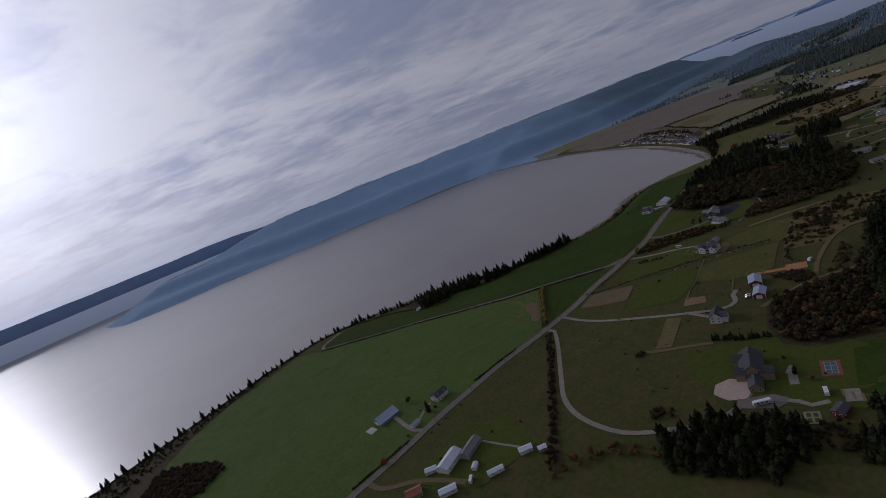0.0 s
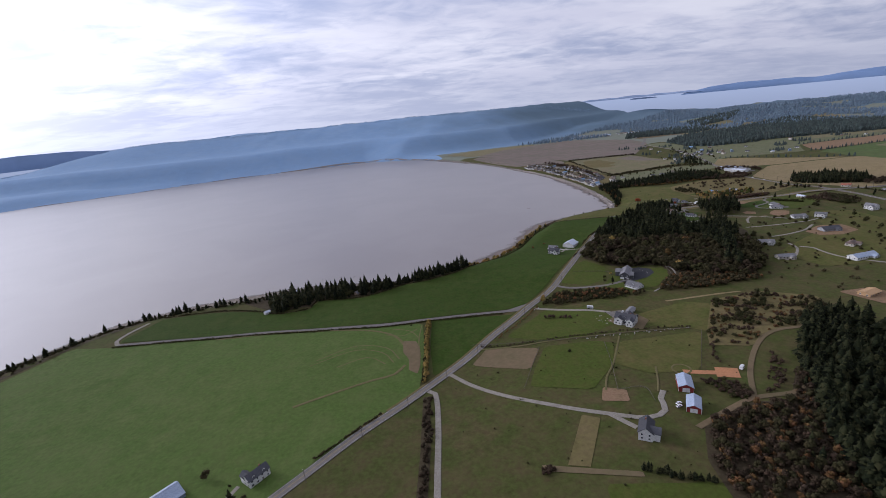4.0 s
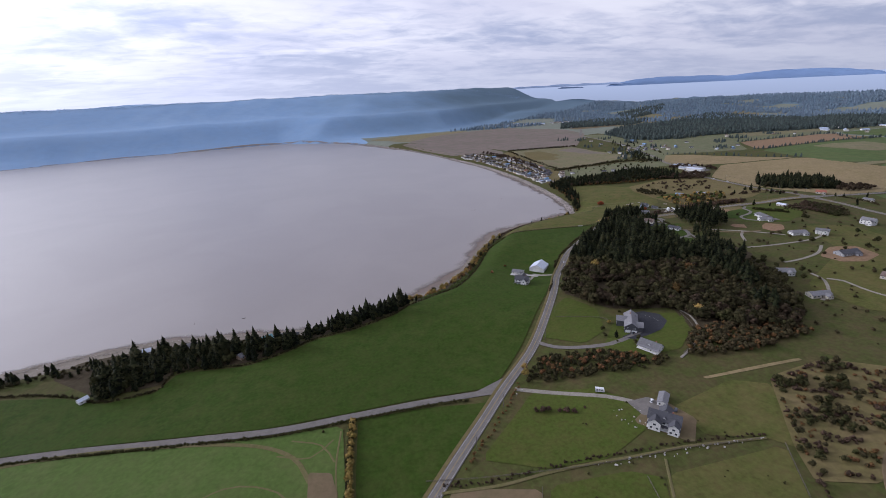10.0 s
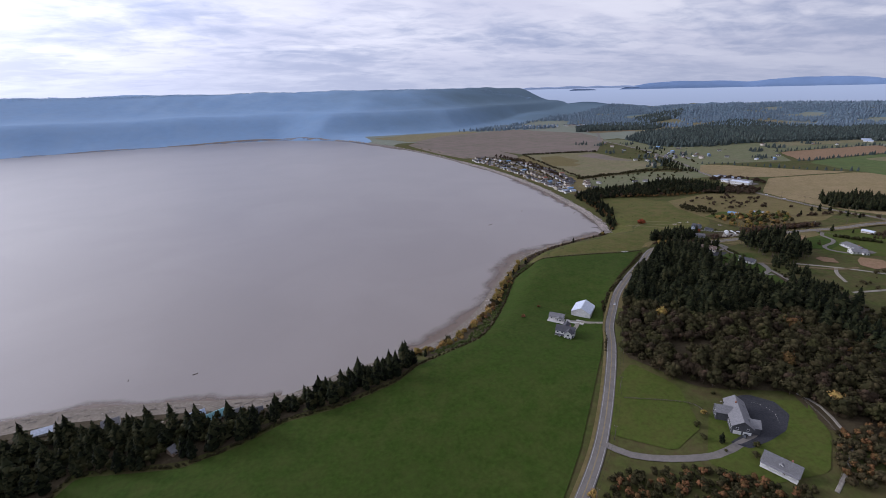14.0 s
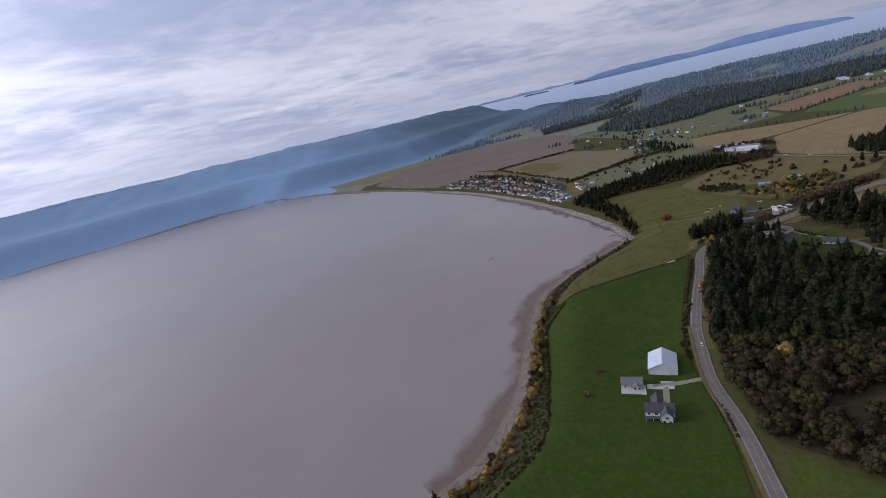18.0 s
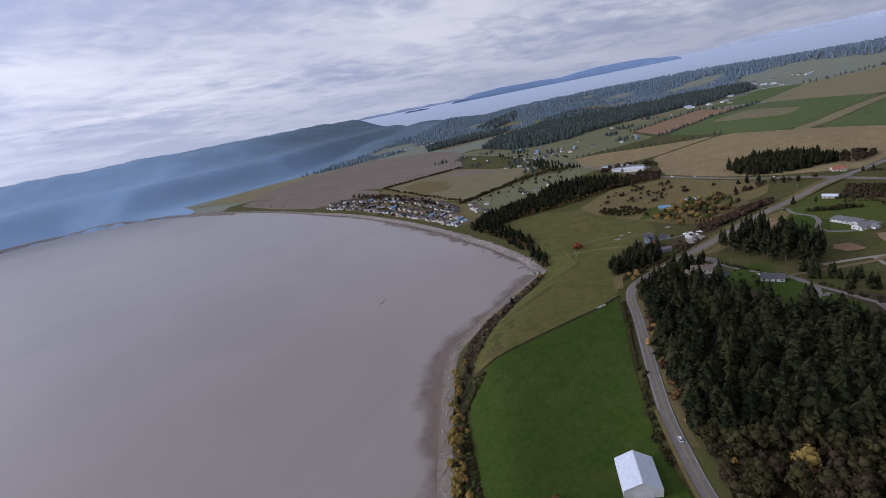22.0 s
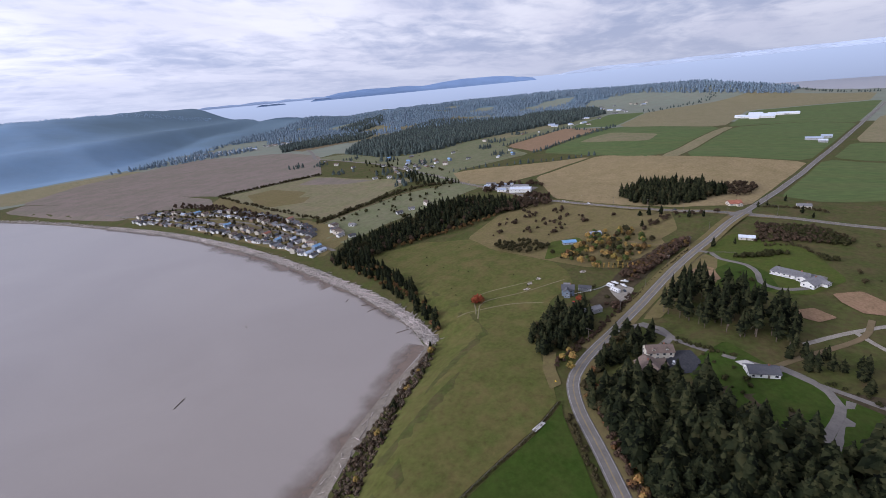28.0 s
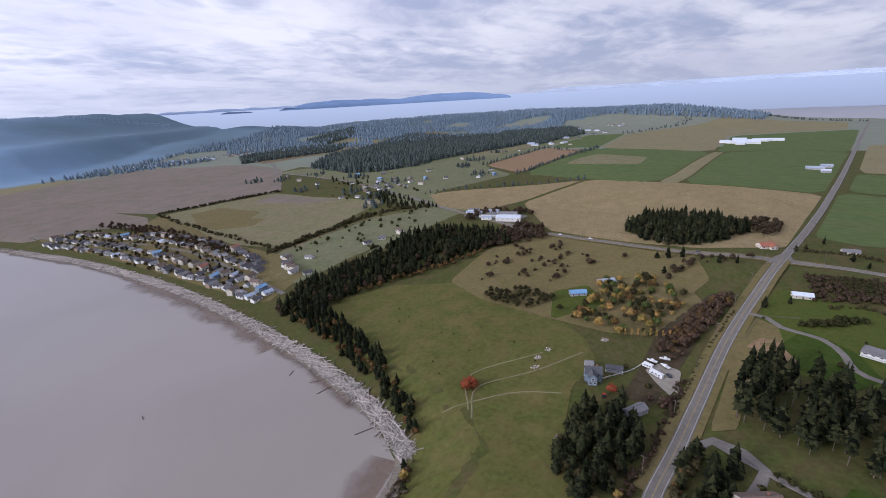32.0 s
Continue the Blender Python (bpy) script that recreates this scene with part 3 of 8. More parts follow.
# ---- fields, lawns and bare patches laid over the ground ----
def drape(outline, lift, step=14.0):
    """A flat outline cut by a grid and laid onto the ground."""
    bm = bmesh.new()
    bm.faces.new([bm.verts.new((x, y, 0)) for x, y in outline])
    xs, ys = [p[0] for p in outline], [p[1] for p in outline]
    for axis, lo, hi in ((0, min(xs), max(xs)), (1, min(ys), max(ys))):
        s = max(step, (hi - lo) / 60)
        for k in range(1, int((hi - lo) / s) + 1):
            co, no = [0, 0, 0], [0, 0, 0]
            co[axis], no[axis] = lo + k * s, 1
            bmesh.ops.bisect_plane(bm, geom=bm.verts[:] + bm.edges[:] + bm.faces[:], plane_co=co, plane_no=no)
    bmesh.ops.triangulate(bm, faces=bm.faces[:])
    if bm.faces and sum(f.normal.z for f in bm.faces) < 0:
        bmesh.ops.reverse_faces(bm, faces=bm.faces[:])
    co = np.array([v.co[:] for v in bm.verts])
    z = np.maximum(mesh_height(co[:, 0], co[:, 1]), height(co[:, 0], co[:, 1]))
    for v, h in zip(bm.verts, z):
        v.co.z = h + lift
    return bm


def rounded(outline, rounds=1):
    for _ in range(rounds):
        outline = [q for (ax, ay), (bx, by) in zip(outline, outline[1:] + outline[:1])
                   for q in ((0.92 * ax + 0.08 * bx, 0.92 * ay + 0.08 * by), (0.08 * ax + 0.92 * bx, 0.08 * ay + 0.92 * by))]
    return outline


def linked(name, bm, mat, parent=None, smooth=False):
    me = bpy.data.meshes.new(name)
    bm.to_mesh(me)
    bm.free()
    me.materials.append(mat)
    if smooth:
        me.shade_smooth()
    ob = new(name, me)
    if parent is not None:
        ob.parent = parent
    return ob


def field(mat, outline, label, lift=0.22, soft=1, category="field", name="field", step=14.0):
    return tagged(linked(name, drape(rounded(outline, soft), lift, step), mat, smooth=True), label, category, kind="structure")


field(LUSH_PALE, [(-420, 110), (-540, 230), (-440, 330), (-425, 440), (-447, 478), (-447, 535), (-433, 574), (-418, 612), (-394, 630), (-350, 700), (-296, 683), (-250, 676), (-166, 658), (-81, 635), (2, 610), (54, 601), (47, 548), (37, 500),
             (29, 474), (-28, 427), (-78, 392), (-111, 367), (-176, 309), (-262, 236)], "wide bright green grass field above the bay", 0.4, 1, "field", "field", 10.0)
field(BRUSHLAND, [(-690, 300), (-575, 480), (-485, 600), (-415, 700), (-350, 762), (-300, 785), (-290, 756), (-350, 706), (-396, 640), (-420, 615), (-435, 574), (-450, 530), (-450, 476), (-430, 440), (-470, 330), (-560, 230)], "dark scrubby slope above the beach", 0.25)
field(LUSH, [(65, 603), (117, 596), (158, 583), (120, 553), (70, 512), (46, 494), (53, 548)], "small green paddock between hedge and road", 0.24)
field(LUSH, [(-299, 696), (-250, 686), (-166, 668), (-81, 645), (2, 619), (57, 612), (117, 608), (158, 599), (176, 603), (214, 636), (243, 665), (286, 709), (318, 746),
             (336, 770), (360, 796), (396, 824), (450, 861), (478, 881), (486, 884), (458, 887), (429, 894), (402, 900), (366, 908), (345, 915), (312, 895), (288, 863), (250, 812), (213, 772), (153, 755), (129, 739), (82, 727), (50, 726),
             (23, 715), (-10, 710), (-66, 726), (-80, 704), (-118, 706), (-150, 728), (-200, 747), (-268, 752)], "long bright green field between bluff and road", 0.5, 1, "field", "field", 8.0)
field(OLIVE, [(347, 919), (367, 911), (403, 903), (430, 897), (459, 890), (486, 887), (497, 893), (524, 912), (570, 930), (607, 936), (645, 930), (670, 944), (690, 966), (705, 1044), (737, 1091), (716, 1146), (664, 1177), (628, 1168),
              (592, 1080), (556, 1024), (534, 1004), (500, 990), (460, 979), (400, 963), (362, 945), (345, 926)], "olive-green meadow inside the curve of the beach")
field(OLIVE, [(612, 934), (645, 931), (668, 944), (688, 966), (702, 1036), (680, 1030), (650, 985)], "greener corner of the meadow", 0.30)
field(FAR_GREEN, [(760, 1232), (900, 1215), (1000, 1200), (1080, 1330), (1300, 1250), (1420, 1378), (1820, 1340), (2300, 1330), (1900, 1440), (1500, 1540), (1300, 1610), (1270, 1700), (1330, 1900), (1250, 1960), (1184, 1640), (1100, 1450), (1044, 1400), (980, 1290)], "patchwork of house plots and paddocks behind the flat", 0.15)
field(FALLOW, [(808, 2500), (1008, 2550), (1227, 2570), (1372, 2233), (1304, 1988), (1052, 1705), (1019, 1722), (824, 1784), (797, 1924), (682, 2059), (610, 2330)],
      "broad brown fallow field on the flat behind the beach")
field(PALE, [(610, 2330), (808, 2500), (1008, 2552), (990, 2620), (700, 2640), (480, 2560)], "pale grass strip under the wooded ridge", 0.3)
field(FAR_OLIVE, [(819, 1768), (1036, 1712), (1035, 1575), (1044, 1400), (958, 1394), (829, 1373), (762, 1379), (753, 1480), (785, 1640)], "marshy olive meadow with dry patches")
field(ROUGH, [(800, 1640), (850, 1606), (872, 1540), (832, 1516), (790, 1560)], "reddish rushy patch in the meadow", 0.32, 4)
field(FALLOW, [(955, 1680), (1030, 1690), (1025, 1500), (985, 1560)], "dull brown fallow corner", 0.3)
field(ROUGH, [(845, 1715), (900, 1700), (905, 1590), (850, 1560), (800, 1620)], "dry tawny patch in the meadow", 0.3)
field(FAR_GREEN, [(748, 1368), (909, 1346), (980, 1290), (898, 1222), (757, 1250), (679, 1250), (690, 1310)], "pale green grazing meadow with scattered shrubs")
field(TAN, [(1080, 1330), (1258, 1088), (1060, 1146), (990, 1180), (1000, 1260)], "tan stubble field by the highway")
field(TAN, [(1060, 1138), (1258, 1078), (1222, 918), (1194, 735), (1030, 776), (905, 806), (880, 880), (895, 950), (908, 1000), (922, 1050)], "tan harvested field", 0.24)
field(CROP, [(1318, 1238), (1790, 1172), (1672, 880), (1222, 958)], "flat green crop field")
field(FAR_OLIVE, [(1440, 1180), (1610, 1150), (1540, 1010), (1420, 1010)], "yellowed sweep across the crop", 0.5, 5)
field(PALE, [(1222, 955), (1672, 876), (1664, 856), (1222, 922)], "pale grass headland between crops", 0.4)
field(CROP, [(1224, 918), (1200, 734), (1520, 660), (1722, 613), (1766, 725), (1664, 852)], "green crop field beside the straight road", 0.26)
field(PALE, [(1674, 880), (1793, 1172), (2330, 1180), (3000, 828), (2760, 430), (2400, 500), (2200, 840)], "wide pale stubble plain")
field(CROP, [(1672, 872), (2180, 830), (2390, 470), (1993, 553), (1730, 612), (1770, 725)], "dark green plain round the dairy buildings", 0.3)
field(CROP, [(1800, 1180), (2320, 1185), (2300, 1320), (1810, 1330)], "green strip beyond the stubble", 0.3)
field(SOIL, [(1424, 1373), (1799, 1331), (1750, 1205), (1330, 1248)], "pinkish bare field", 0.26)
field(CROP, [(960, 776), (1212, 714), (1196, 590), (985, 620), (940, 740)], "green field beside the crossroads")
field(CROP, [(1226, 702), (1400, 660), (1390, 560), (1206, 590)], "second green field along the straight road")
field(PALE, [(1415, 655), (1900, 545), (1860, 430), (1400, 555)], "pale field along the straight road")
field(PALE, [(2000, 2300), (2500, 2200), (2400, 1900), (1950, 1950)], "pale clearing among woods", 0.6)
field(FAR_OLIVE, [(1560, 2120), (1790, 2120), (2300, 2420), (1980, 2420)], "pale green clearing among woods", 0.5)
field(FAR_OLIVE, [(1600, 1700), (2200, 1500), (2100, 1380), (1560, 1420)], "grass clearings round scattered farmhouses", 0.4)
field(BROWN, [(1420, 2300), (1750, 2250), (1700, 2150), (1400, 2180)], "brown clearing by the town", 0.5)
# right of the road
field(OLIVE, [(216, 479), (296, 468), (251, 415), (212, 424), (194, 449)], "worn pale pasture by the barns", 0.26)
field(BROWN, [(105, 523), (150, 500), (128, 469), (83, 500)], "bare brown paddock", 0.26)
field(LAWN, [(155, 500), (200, 490), (214, 478), (192, 446), (160, 420), (118, 445), (131, 467)], "green horse paddock", 0.25)
field(LAWN, [(192, 580), (232, 560), (245, 534), (235, 512), (196, 502), (160, 512), (128, 535)], "dark green pasture below the white house", 0.24)
field(ROUGH, [(137, 395), (147, 387), (119, 350), (107, 356)], "long strip of dry cut grass", 0.28, 0)
field(BROWN, [(92, 362), (118, 349), (145, 336), (144, 332), (116, 345), (92, 356)], "bare earth bank across the pasture", 0.3, 1)
field(BRUSHLAND, [(38, 466), (27, 400), (17, 356), (5, 300), (0, 264), (-7, 264), (-2, 302), (10, 358), (20, 402), (32, 466)], "brown overgrown ditch between fields", 0.3, 0)
field(SOIL, [(168, 420), (182, 410), (176, 396), (158, 404)], "trampled bare soil by the gate", 0.3)
field(LAWN, [(120, 335), (150, 325), (180, 316), (210, 290), (215, 255), (170, 225), (140, 250), (110, 290)], "mown lawn round the large house", 0.26)
field(LUSH, [(209, 282), (239, 264), (232, 240), (190, 219), (175, 239), (187, 255)], "dark green walled paddock", 0.28)
field(LAWN, [(236, 640), (262, 672), (298, 690), (308, 655), (290, 620), (262, 612)], "mown lawn beside the hillside house", 0.3)
field(LAWN, [(305, 628), (340, 625), (366, 610), (350, 585), (322, 568), (285, 575), (270, 598)], "lawn round the hillside house", 0.28)
field(LAWN, [(-10, 300), (-30, 345), (-75, 350), (-120, 305), (-60, 275)], "yard grass round the farm sheds", 0.26)
field(TAN, [(307, 535), (345, 527.5), (386, 520), (386, 517.2), (345, 524.2), (308, 532)], "narrow mown hay strip", 0.3, 1)
field(CLAY, [(262, 414), (276, 406), (268, 394), (254, 402)], "orange clay riding arena", 0.34, 0, "arena", "arena")
field(CLAY, [(238, 420), (260, 409), (257, 404), (236, 415)], "orange clay strip beside the arena", 0.34, 0, "arena", "arena")
field(BROWN, [(230, 520), (262, 532), (268, 505), (250, 490)], "gravelly earth round the white house", 0.3, 1)
field(LAWN, [(690, 850), (800, 820), (770, 760), (700, 740), (665, 765), (662, 850)], "green grounds of the big ranch house", 0.3)
field(LUSH, [(655, 800), (672, 822), (700, 826), (724, 812), (702, 790), (672, 782)], "dark green lawn on the slope", 0.36)
field(ROUGH, [(529, 912), (534, 905), (516, 899), (502, 890), (494, 894), (512, 906)], "pale sandy cut bank beside the bend", 0.5, 1)
field(SOIL, [(689, 838), (698, 827), (679, 820), (668, 830)], "bare orange soil patch on the slope", 0.5, 1)
field(SOIL, [(672, 752), (682, 735), (668, 722), (650, 724), (648, 738), (660, 748)], "bare pinkish soil patch on the slope", 0.52, 3)
field(SOIL, [(640, 774), (647, 764), (637, 752), (627, 762), (631, 773)], "small bare soil patch on the slope", 0.54, 2)
field(SOIL, [(604, 640), (640, 652), (668, 640), (660, 612), (625, 606), (604, 618)], "bare pinkish earth round the dark-roofed house", 0.4, 3)
field(SOIL, [(690, 846), (705, 836), (700, 826), (686, 834)], "bare garden bed", 0.42)
field(SOIL, [(462, 480), (500, 478), (505, 445), (470, 440)], "raw earth at a building site", 0.36)
field(OLIVE, [(520, 600), (640, 640), (700, 720), (760, 700), (720, 560), (600, 520), (520, 540)], "open grass plots between houses", 0.28)
field(LUSH, [(545, 830), (580, 812), (560, 790), (545, 765), (530, 735), (505, 733), (492, 760), (500, 795), (515, 818)], "garden lawn among the firs", 0.4)
field(ROUGH, [(705, 1044), (740, 1096), (835, 1096), (897, 1060), (902, 1000), (880, 930), (864, 884), (800, 868), (772, 878), (700, 898), (684, 930), (690, 964)], "brown rough grass between meadow and highway", 0.2)
field(ROUGH, [(598, 864), (690, 850), (735, 838), (725, 826), (690, 824), (668, 836), (640, 846), (604, 852)], "dry brown grass above the road", 0.34)
field(FALLOW, [(630, 1810), (700, 1806), (760, 1700), (800, 1780), (800, 1920), (690, 2050), (612, 2300), (560, 2240), (596, 2000)], "brown salt marsh behind the spit", 0.24)
field(ROUGH, [(720, 1560), (752, 1480), (790, 1640), (818, 1770), (760, 1720), (736, 1660)], "rough marsh grass behind the village", 0.24)
field(LAWN, [(690, 975), (745, 990), (770, 965), (735, 940)], "grass round the blue-roofed house", 0.32)
field(ROUGH, [(740, 1095), (835, 1092), (880, 1030), (862, 960), (800, 975), (760, 1000), (712, 1048)], "rough brown grass with dark scrub", 0.26)
field(ROUGH, [(298, 464), (346, 514), (402, 512), (436, 480), (420, 444), (396, 456), (371, 438), (334, 439), (312, 429), (284, 444)], "brown brambly heath ground", 0.3)
field(BRUSHLAND, [(207, 360), (248, 368), (278, 362), (320, 396), (290, 350), (262, 318), (238, 280), (193, 288), (178, 303), (185, 331)], "leaf-strewn ground at the wood's edge", 0.34)
field(OLIVE, [(300, 462), (340, 508), (320, 524), (262, 520), (262, 492), (290, 478)], "worn olive grass below the heath", 0.26)
# brown brush floor, its dark colour also deepens the shade between the trees
field(BRUSHLAND, [(360, 770), (300, 700), (318, 650), (366, 620), (352, 585), (430, 545), (480, 600), (560, 690), (540, 800), (480, 850), (420, 815)], "shaded floor under the hill wood", 0.3)
field(BRUSHLAND, [(240, 280), (264, 322), (322, 396), (395, 458), (420, 385), (330, 298), (262, 255)], "shaded floor under the fir wood", 0.3)
field(BROWN, [(28, 568), (41, 562), (42, 545), (38, 518), (33, 503), (26, 512), (29, 530), (25, 545)], "bare earth track beside the hedge", 0.66, 3)


field(BRUSHLAND, [(606, 892), (640, 884), (713, 868), (764, 850), (772, 866), (700, 898), (640, 904), (612, 908)], "brown bramble bank beside the road", 0.3)
field(ROUGH, [(690, 902), (684, 932), (700, 970), (752, 958), (780, 962), (795, 915), (772, 880), (748, 870)], "overgrown garden ground", 0.28)
field(ROUGH, [(660, 860), (690, 852), (700, 830), (672, 822), (655, 838)], "worn dry grass by the road", 0.42)
field(BRUSHLAND, [(160, 768), (213, 775), (250, 815), (288, 866), (312, 898), (345, 914), (345, 932), (331, 926), (292, 886), (247, 836), (196, 798), (165, 788)], "shaded ground of the bluff scrub", 0.25)
field(BRUSHLAND, [(-122, 716), (-78, 714), (-70, 732), (-10, 716), (24, 720), (50, 732), (84, 733), (130, 745), (152, 761), (150, 780), (90, 770), (45, 757), (-44, 783), (-100, 796), (-160, 796), (-170, 765)], "shaded ground under the bluff firs", 0.25)


# ---- roads ----
def spline(pts, step=7.0):
    out = []
    p = [Vector((*q, 0)) for q in pts]
    p = [2 * p[0] - p[1]] + p + [2 * p[-1] - p[-2]]
    for a, b, c, d in zip(p, p[1:], p[2:], p[3:]):
        n = max(1, int((c - b).length / step))
        for k in range(n):
            t = k / n
            out.append(0.5 * (2 * b + (c - a) * t + (2 * a - 5 * b + 4 * c - d) * t * t + (3 * b - 3 * c + d - a) * t ** 3))
    return out + [p[-2]]


def strip(pts, left, right, lift, skirt=0.0, span=0.0):
    """A band beside a centre line, from left to right of it in metres."""
    line = spline(pts)
    bm = bmesh.new()
    prev = None
    for k, c in enumerate(line):
        d = (line[min(k + 1, len(line) - 1)] - line[max(k - 1, 0)]).normalized()
        side = Vector((d.y, -d.x, 0))
        a, b = c + side * left, c + side * right
        z = max(hz(q.x, q.y) for q in ((c - side * span, c, c + side * span) if span else (a, c, b))) + lift
        row = [Vector((a.x, a.y, z)), Vector((b.x, b.y, z))]
        if skirt:
            row = [row[0] - side * skirt * 1.6 - Vector((0, 0, skirt)), *row, row[1] + side * skirt * 1.6 - Vector((0, 0, skirt))]
        row = [bm.verts.new(q) for q in row]
        if prev:
            for i in range(len(row) - 1):
                bm.faces.new((prev[i], prev[i + 1], row[i + 1], row[i]))
        prev = row
    if bm.faces:
        bm.normal_update()
        if sum(f.normal.z for f in bm.faces) < 0:
            bmesh.ops.reverse_faces(bm, faces=bm.faces[:])
    return bm


MAIN = [(-420, 110), (-260, 236), (-170, 312), (-96, 376), (-28, 429), (32, 474), (73, 506), (120, 545), (172, 590), (230, 637), (290, 702), (326, 748), (352, 775), (371, 793), (404, 817),
        (458, 854), (485, 874), (505, 884), (522, 886), (545, 884), (580, 877), (620, 870), (690, 857), (770, 838), (866, 812)]
NORTH = [(866, 812), (1012, 772), (1220, 720), (1532, 648), (1993, 545), (2764, 370)]
CROSS = [(1250, 1950), (1184, 1641), (1081, 1410), (984, 1225), (925, 1100), (908, 1050), (895, 988), (879, 931), (866, 887), (863, 831), (861, 781), (857, 741), (850, 690), (830, 560)]
LANE = [(172, 590), (160, 594), (117, 603), (61, 608), (2, 616), (-81, 641), (-166, 664), (-250, 681), (-296, 689)]


def road(pts, half, label, mat=ASPHALT, lines_at=(), centre=False, lift=0.45, name="road", category="road"):
    r = tagged(linked(name, strip(pts, -half, half, lift, 0.2, half), mat), label, category, kind="structure")
    for o in lines_at:
        tagged(linked("edge_line", strip(pts, o - 0.12, o + 0.12, lift + 0.03, 0.0, half), PAINT, r), "white painted edge line")
    if centre:
        for o in (-0.18, 0.18):
            tagged(linked("centre_line", strip(pts, o - 0.09, o + 0.09, lift + 0.03, 0.0, half), YELLOW, r), "worn yellow centre line")
    return r


road(MAIN, 3.6, "two-lane asphalt road with white edge lines", lines_at=(-3.05, 3.05), centre=True)
road(NORTH, 3.6, "straight two-lane asphalt road between fields", lines_at=(-3.1, 3.1), lift=0.5)
road(CROSS, 4.0, "two-lane asphalt highway crossing the farmland", lines_at=(-3.5, 3.5), centre=True, lift=0.42)
road(LANE, 2.9, "narrow grey asphalt lane to the bluff", lift=0.4, name="road_lane")
road([(-296, 689), (-303, 702), (-298, 722), (-284, 746)], 2.0, "short gravel spur at the lane's end", GRAVEL, lift=0.38, name="driveway", category="driveway")
for pts, a, b in ((MAIN[12:21], 3.9, 9.0), (MAIN[4:9], -6.2, -3.9), (MAIN[8:14], -6.0, -3.9), (MAIN[19:], 3.9, 7.5), (MAIN[19:], -9.0, -3.9), (CROSS[3:11], -7.5, -4.3), (CROSS[3:11], 4.3, 7.5)):
    tagged(linked("verge", strip(pts, a, b, 0.40, 0.0, 6.0), ROUGH), "dry brown grass verge beside the road", "verge", kind="structure")
# the widened mouth of the lane
field(ASPHALT, [(140, 596), (163, 590), (160, 580), (176, 592), (190, 606), (176, 603), (158, 599)], "flared asphalt mouth of the lane", 0.48, 1, "road", "road_junction")
field(ASPHALT, [(850, 824), (862, 800), (866, 790), (868, 803), (884, 804), (884, 811), (868, 820), (864, 838), (860, 824)], "asphalt apron of the crossroads", 0.55, 1, "road", "road_junction")


def drive(pts, half, label, mat=GRAVEL, lift=0.36):
    return road(pts, half, label, mat, lift=lift, name="driveway", category="driveway")


drive([(36, 476), (43, 468), (42, 455), (36, 419), (26, 370), (20, 336), (25, 308), (39, 285), (54, 273), (73, 266)], 1.9, "pale curving gravel drive")
drive([(61, 493), (68, 480), (78, 464), (100, 437), (130, 408), (155, 389), (177, 376), (192, 379), (198, 392), (206, 400)], 1.8, "grey gravel drive to the red barns")
drive([(155, 389), (160, 378), (164, 370)], 1.8, "gravel spur to the white house")
drive([(181, 588), (196, 577), (212, 565), (232, 549), (243, 537), (250, 527)], 1.9, "pale concrete drive to the white house")
drive([(229, 635), (238, 621), (255, 609), (279, 600), (299, 601), (314, 602)], 2.2, "grey asphalt drive to the hillside house", ASPHALT)
drive([(334, 754), (322, 762), (311, 769), (303, 774)], 1.7, "gravel track to the white barn", lift=0.66)
drive([(309, 770), (303, 764), (294, 756)], 1.6, "gravel track to the farmhouse", lift=0.66)
drive([(-108, 368), (-118, 374), (-128, 388), (-138, 404), (-146, 414)], 1.8, "gravel drive to the blue-roofed barn", lift=0.62)
drive([(-118, 376), (-112, 388), (-108, 400), (-102, 410)], 1.3, "gravel loop by the farmhouse", lift=0.62)
drive([(-156, 324), (-140, 310), (-112, 305), (-90, 296), (-70, 285)], 2.2, "muddy farmyard track", BROWN)
drive([(-62, 318), (-58, 326), (-40, 312), (-20, 296)], 0.9, "concrete path between sheds")
drive([(73, 266), (95, 258), (118, 262), (130, 270)], 2.0, "asphalt approach to the large house", ASPHALT)
drive([(143, 253), (147, 249), (150, 243), (159, 241)], 1.5, "gravel lane to the garden", GRAVEL)
drive([(585, 868), (592, 862), (588, 850), (578, 842), (560, 848)], 2.2, "asphalt drive among the firs", ASPHALT)
drive([(590, 862), (580, 846), (568, 828), (560, 808), (557, 790), (550, 768), (538, 735), (527, 700)], 1.6, "grey asphalt lane among the firs", ASPHALT)
drive([(540, 756), (518, 760), (498, 766)], 2.2, "asphalt turning bay", ASPHALT)
drive([(536, 730), (515, 718), (500, 728)], 2.0, "curving asphalt drive", ASPHALT)
drive([(741, 846), (738, 832), (724, 824), (713, 804), (696, 796), (680, 794), (671, 783), (676, 768), (688, 757), (700, 756)], 1.9, "asphalt drive to the big ranch house", ASPHALT, 0.5)
drive([(368, 617), (369, 603), (360, 586), (350, 575), (332, 566), (312, 559)], 0.7, "pale garden path round the hillside lawn", lift=0.5)
drive([(555, 790), (579, 772), (590, 762), (615, 742), (640, 735)], 1.5, "pale dirt track on the slope", BROWN, 0.5)
drive([(560, 785), (552, 771), (534, 761), (501, 770)], 2.0, "asphalt drive to the wood-side house", ASPHALT, 0.5)
drive([(622, 873), (634, 884), (646, 886), (655, 892)], 2.2, "gravel yard entrance")
drive([(760, 846), (752, 862), (756, 900), (770, 930)], 1.0, "dirt track through the brush", BROWN)
field(ROUGH, [(632, 1245), (700, 1262), (745, 1345), (752, 1440), (752, 1560), (735, 1660), (690, 1800), (640, 1810), (645, 1600), (642, 1454), (636, 1355)], "grass plots of the beach village", 0.25)
